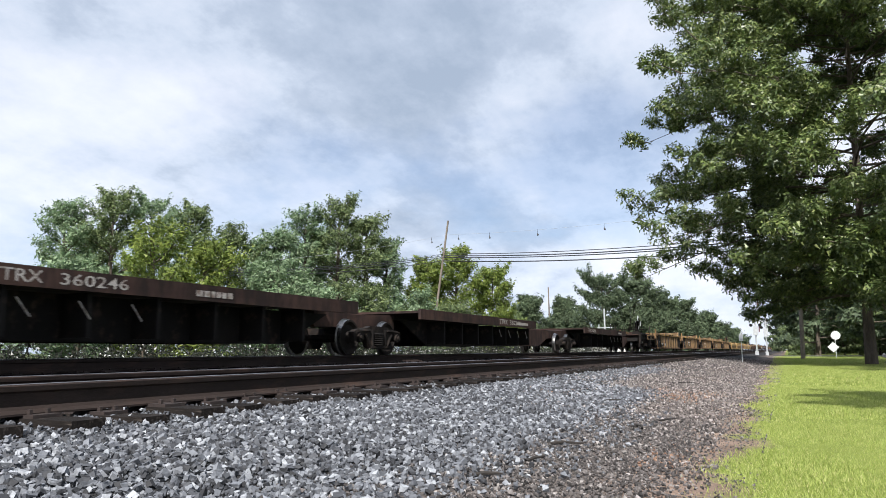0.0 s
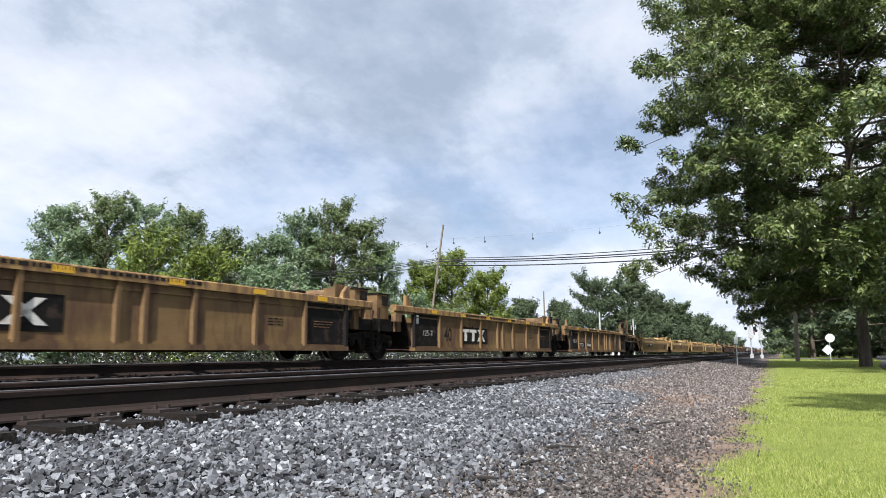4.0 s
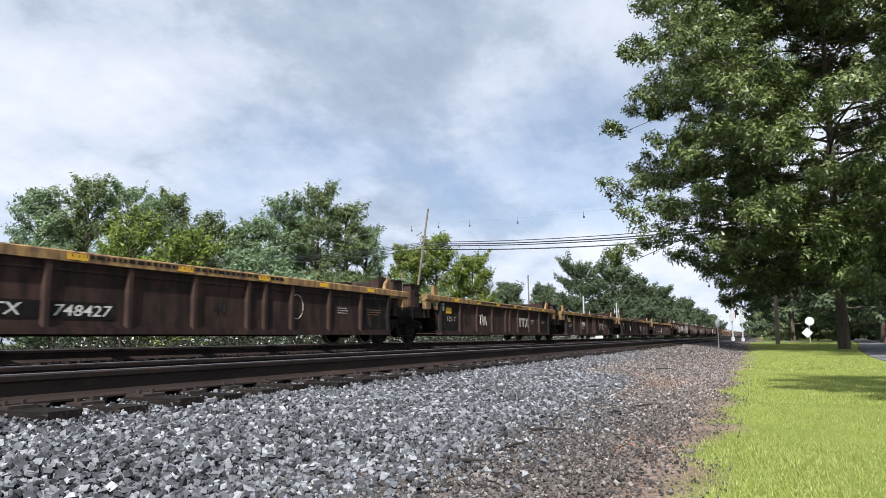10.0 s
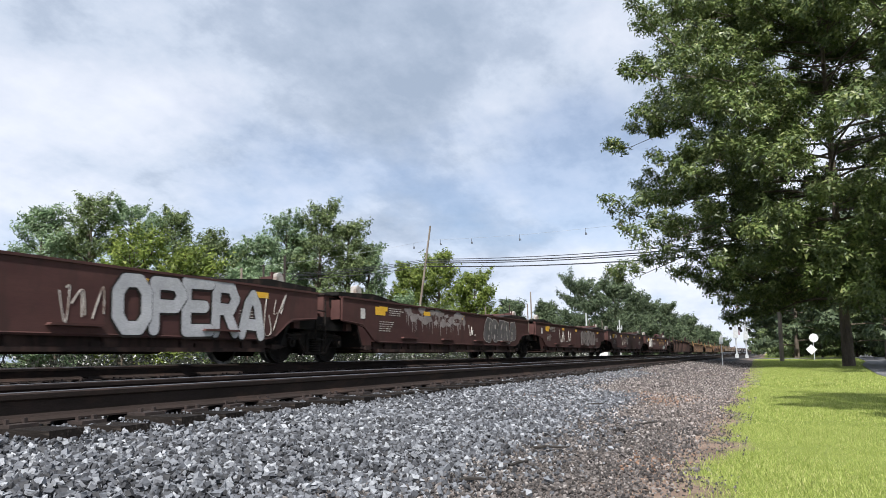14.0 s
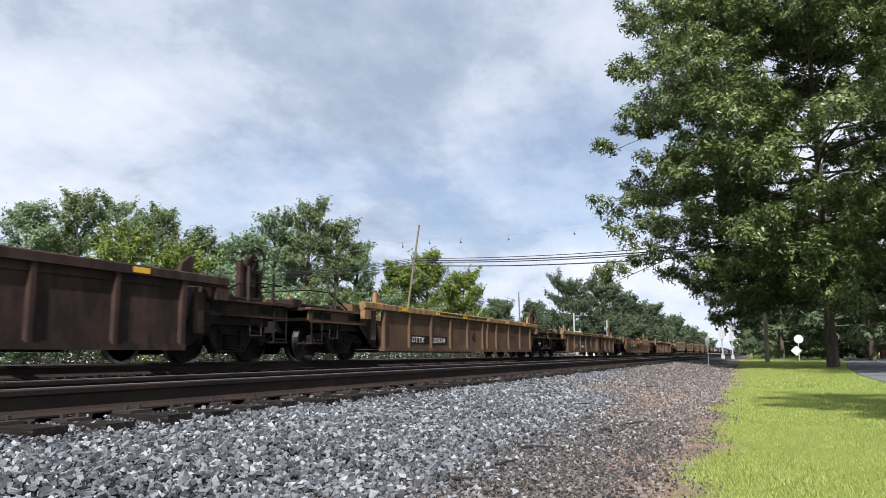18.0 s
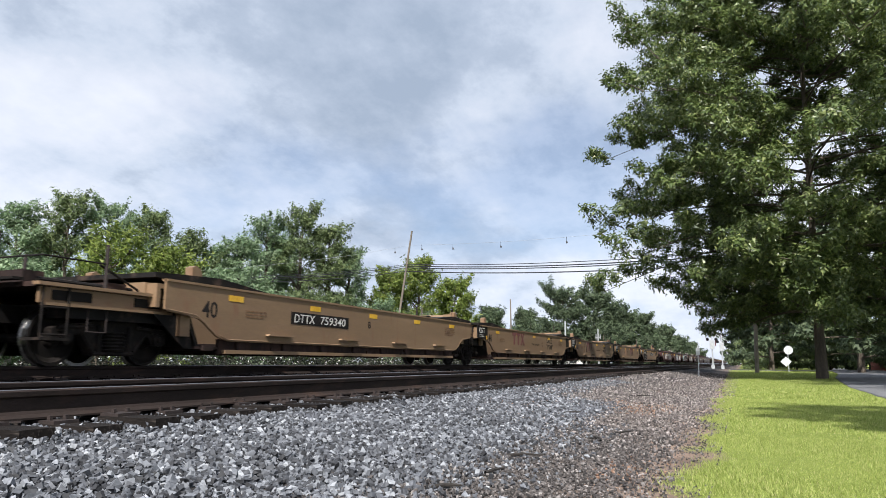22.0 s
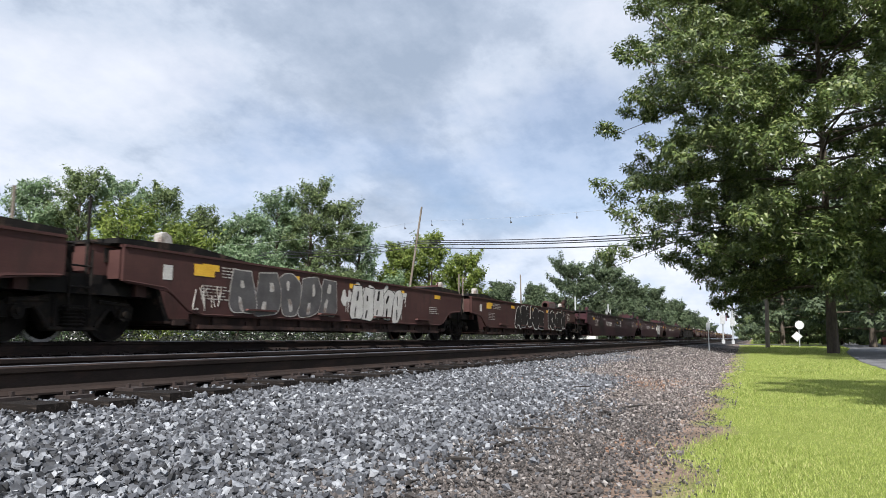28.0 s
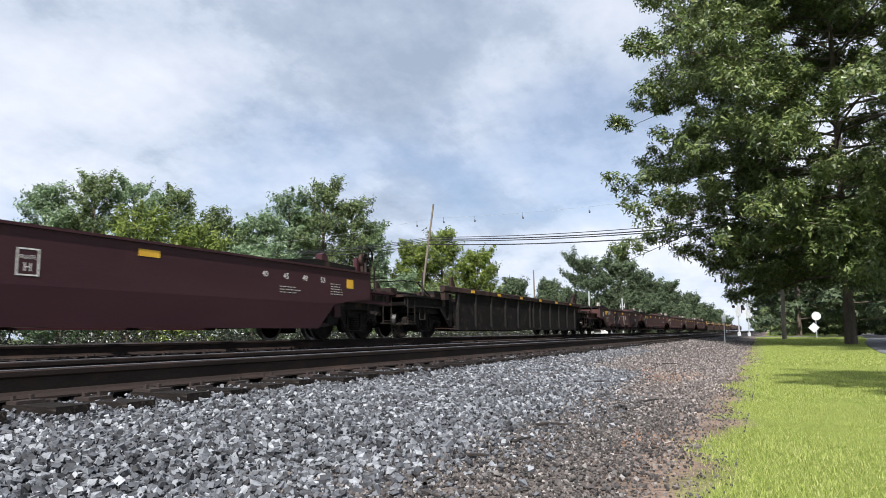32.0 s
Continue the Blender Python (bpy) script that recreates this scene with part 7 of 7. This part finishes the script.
def crossing_gate(x, y, arm, turn):
    g = thing("crossing_signal", pose(x, y, lie(x), 0, 0, turn), "white level-crossing signal with its gate arm raised", "crossing signal", "crossing signals")
    bm = bmesh.new()
    rod(bm, (0, 0, 0.3), (0, 0, 4.2), 0.075, sides=12)
    part("mast", bm, MAT["galv"], g)
    bm = bmesh.new()
    box(bm, -0.16, 0.16, -0.16, 0.16, 0, 0.4)
    soft_edges(bm, 0.03)
    part("base", bm, MAT["galv"], g)
    bm = bmesh.new()
    box(bm, -0.24, 0.24, -0.2, 0.2, 2.0, 2.9)
    soft_edges(bm, 0.03)
    part("gate_mechanism", bm, MAT["galv"], g, "white gate mechanism housing")
    for s in (-0.42, 0.42):
        bm = bmesh.new()
        rod(bm, (s, -0.2, 3.0), (s, 0.12, 3.0), 0.16, sides=16)
        part("lamp_head", bm, MAT["black"], g, "black lamp head")
    bm = bmesh.new()
    for a in (-1, 1):
        plate_pts = ((-0.62, 3.42 + 0.42 * a), (-0.56, 3.5 + 0.42 * a), (0.62, 3.42 - 0.42 * a + 0.08), (0.56, 3.42 - 0.42 * a))
        prism(bm, plate_pts, 0.13 + a * 0.012, 0.15 + a * 0.012)
    part("crossbuck", bm, MAT["galv"], g, "bare metal back of the crossbuck")
    if arm:
        for k in range(8):
            bm = bmesh.new()
            box(bm, 0.29, 0.40, -0.02, 0.02, 2.3 + k * 0.62, 2.3 + k * 0.62 + 0.62)
            part("gate_arm_segment", bm, MAT["galv" if k % 2 else "burgundy"], g, "red and white gate arm" if k == 0 else "")
    return g


crossing_gate(-2.75, 80, True, 0)
crossing_gate(-1.95, 86, False, 0)
x, y = -1.93, 37.0
s = thing("trackside_sign", pose(x, y, lie(x) - 0.02), "small grey trackside sign on a thin post", "sign")
bm = bmesh.new()
rod(bm, (0, 0, 0), (0, 0, 1.5), 0.022, sides=8)
part("post", bm, MAT["galv"], s)
bm = bmesh.new()
box(bm, -0.09, 0.09, -0.035, -0.022, 1.05, 1.38)
part("panel", bm, MAT["galv"], s)

x, y, z = spot(3.08, 68)
s = thing("road_sign", pose(x, y, 0, 0, 0, -4), "two road signs seen from their bare metal backs", "road sign")
bm = bmesh.new()
box(bm, -0.03, 0.03, -0.02, 0.02, 0, 2.25)
part("post", bm, MAT["galv"], s)
bm = bmesh.new()
rod(bm, (0.06, -0.035, 1.86), (0.06, -0.03, 1.86), 0.355, sides=32)
part("round_sign", bm, MAT["sheet"], s, "round aluminium sign back")
bm = bmesh.new()
prism(bm, ((0, 0.47), (0.43, 0.90), (0, 1.33), (-0.43, 0.90)), -0.035, -0.03)
for v in bm.verts:
    v.co.x -= 0.18
part("diamond_sign", bm, MAT["sheet"], s, "diamond-shaped aluminium sign back")


def road():
    bm = bmesh.new()
    pts = tuple(zip(ROAD_X, ROAD_Y))
    a = [bm.verts.new((x, y, 0.02)) for x, y in pts]
    b = [bm.verts.new((x + 6.5, y - 1.0, 0.02)) for x, y in pts]
    c = [bm.verts.new((x - 0.05, y, -0.05)) for x, y in pts]
    for i in range(len(pts) - 1):
        bm.faces.new((a[i], b[i], b[i + 1], a[i + 1]))
        bm.faces.new((c[i], a[i], a[i + 1], c[i + 1]))
    tagged(part("road", bm, MAT["asphalt"], None), "narrow grey asphalt road beside the lawn", "road", kind="structure")
    bm = bmesh.new()
    box(bm, -9, 20, 82.2, 89, -0.02, 0.045)
    tagged(part("crossing_road", bm, MAT["asphalt"], None), "asphalt road over the level crossing", "road", kind="structure")


road()


def building(name, x, y, w, d, h, wall, label, roof_h=0.0, turn=0, windows=0, z=0.0):
    b = thing(name, pose(x, y, z, 0, 0, turn), label, "building")
    bm = bmesh.new()
    box(bm, -w / 2, w / 2, -d / 2, d / 2, 0, h)
    part("wall", bm, MAT[wall], b)
    bm = bmesh.new()
    if roof_h:
        plate_x(bm, ((-d / 2 - 0.4, h), (d / 2 + 0.4, h), (0, h + roof_h)), -w / 2 - 0.4, w / 2 + 0.4)
    else:
        box(bm, -w / 2 - 0.15, w / 2 + 0.15, -d / 2 - 0.15, d / 2 + 0.15, h, h + 0.25)
    part("roof", bm, MAT["roof"], b)
    for k in range(windows):
        q = -w / 2 + (k + 0.5) * w / windows
        bm = bmesh.new()
        box(bm, q - 0.55, q + 0.55, -d / 2 - 0.04, -d / 2 + 0.02, 1.0, 2.2)
        wd = part("window", bm, MAT["sheet"], b)
        bm = bmesh.new()
        box(bm, q - 0.46, q + 0.46, -d / 2 - 0.05, -d / 2 - 0.03, 1.08, 2.12)
        part("pane", bm, MAT["glass"], wd)
    return b


building("warehouse", -27, 96, 16, 8, 2.6, "whitewall", "long low white building beyond the tracks", 0, 8, 5, -0.35)
building("brick_house", 20.6, 98, 12, 9, 2.6, "brick", "low red brick house among the trees", 1.8, 0, 4)
building("white_garage", 24, 150, 5, 5, 2.3, "whitewall", "small white garage among the trees", 0.9, 0, 1)


def sticks():
    rng = random.Random(9)
    for az, d, ln, turn in ((-12.4, 9.0, 0.32, 60), (-18.3, 4.55, 0.22, 75), (-7.2, 14, 0.5, 40), (-16.0, 5.2, 0.25, 20), (-10.5, 6.6, 0.3, 110), (-22, 3.9, 0.16, 30), (-25.5, 3.3, 0.14, 100), (-8.4, 7.4, 0.28, 65), (-14, 12, 0.4, 80)):
        x, y = d * math.sin(radians(az)), d * math.cos(radians(az))
        st = thing("stick", pose(x, y, ground_height(x, y) + 0.025, 0, 0, turn), "dark broken stick lying on the gravel", "stick", "sticks on the gravel")
        bm = bmesh.new()
        tube(bm, [Vector((-ln / 2, 0, 0)), Vector((-ln * 0.1, rng.uniform(-0.02, 0.02), 0.01)), Vector((ln / 2, 0, 0.005))], [0.012, 0.011, 0.005], 6)
        part("wood", bm, MAT["wood"], st)


sticks()


def motions():
    """The train comes on at an even pace."""
    for car, u in UNITS:
        walk(car, [(t, pose(FAR_X, u - SPEED * t, FAR_Z)) for t in (0, 8, 16, 24, 32)])


motions()
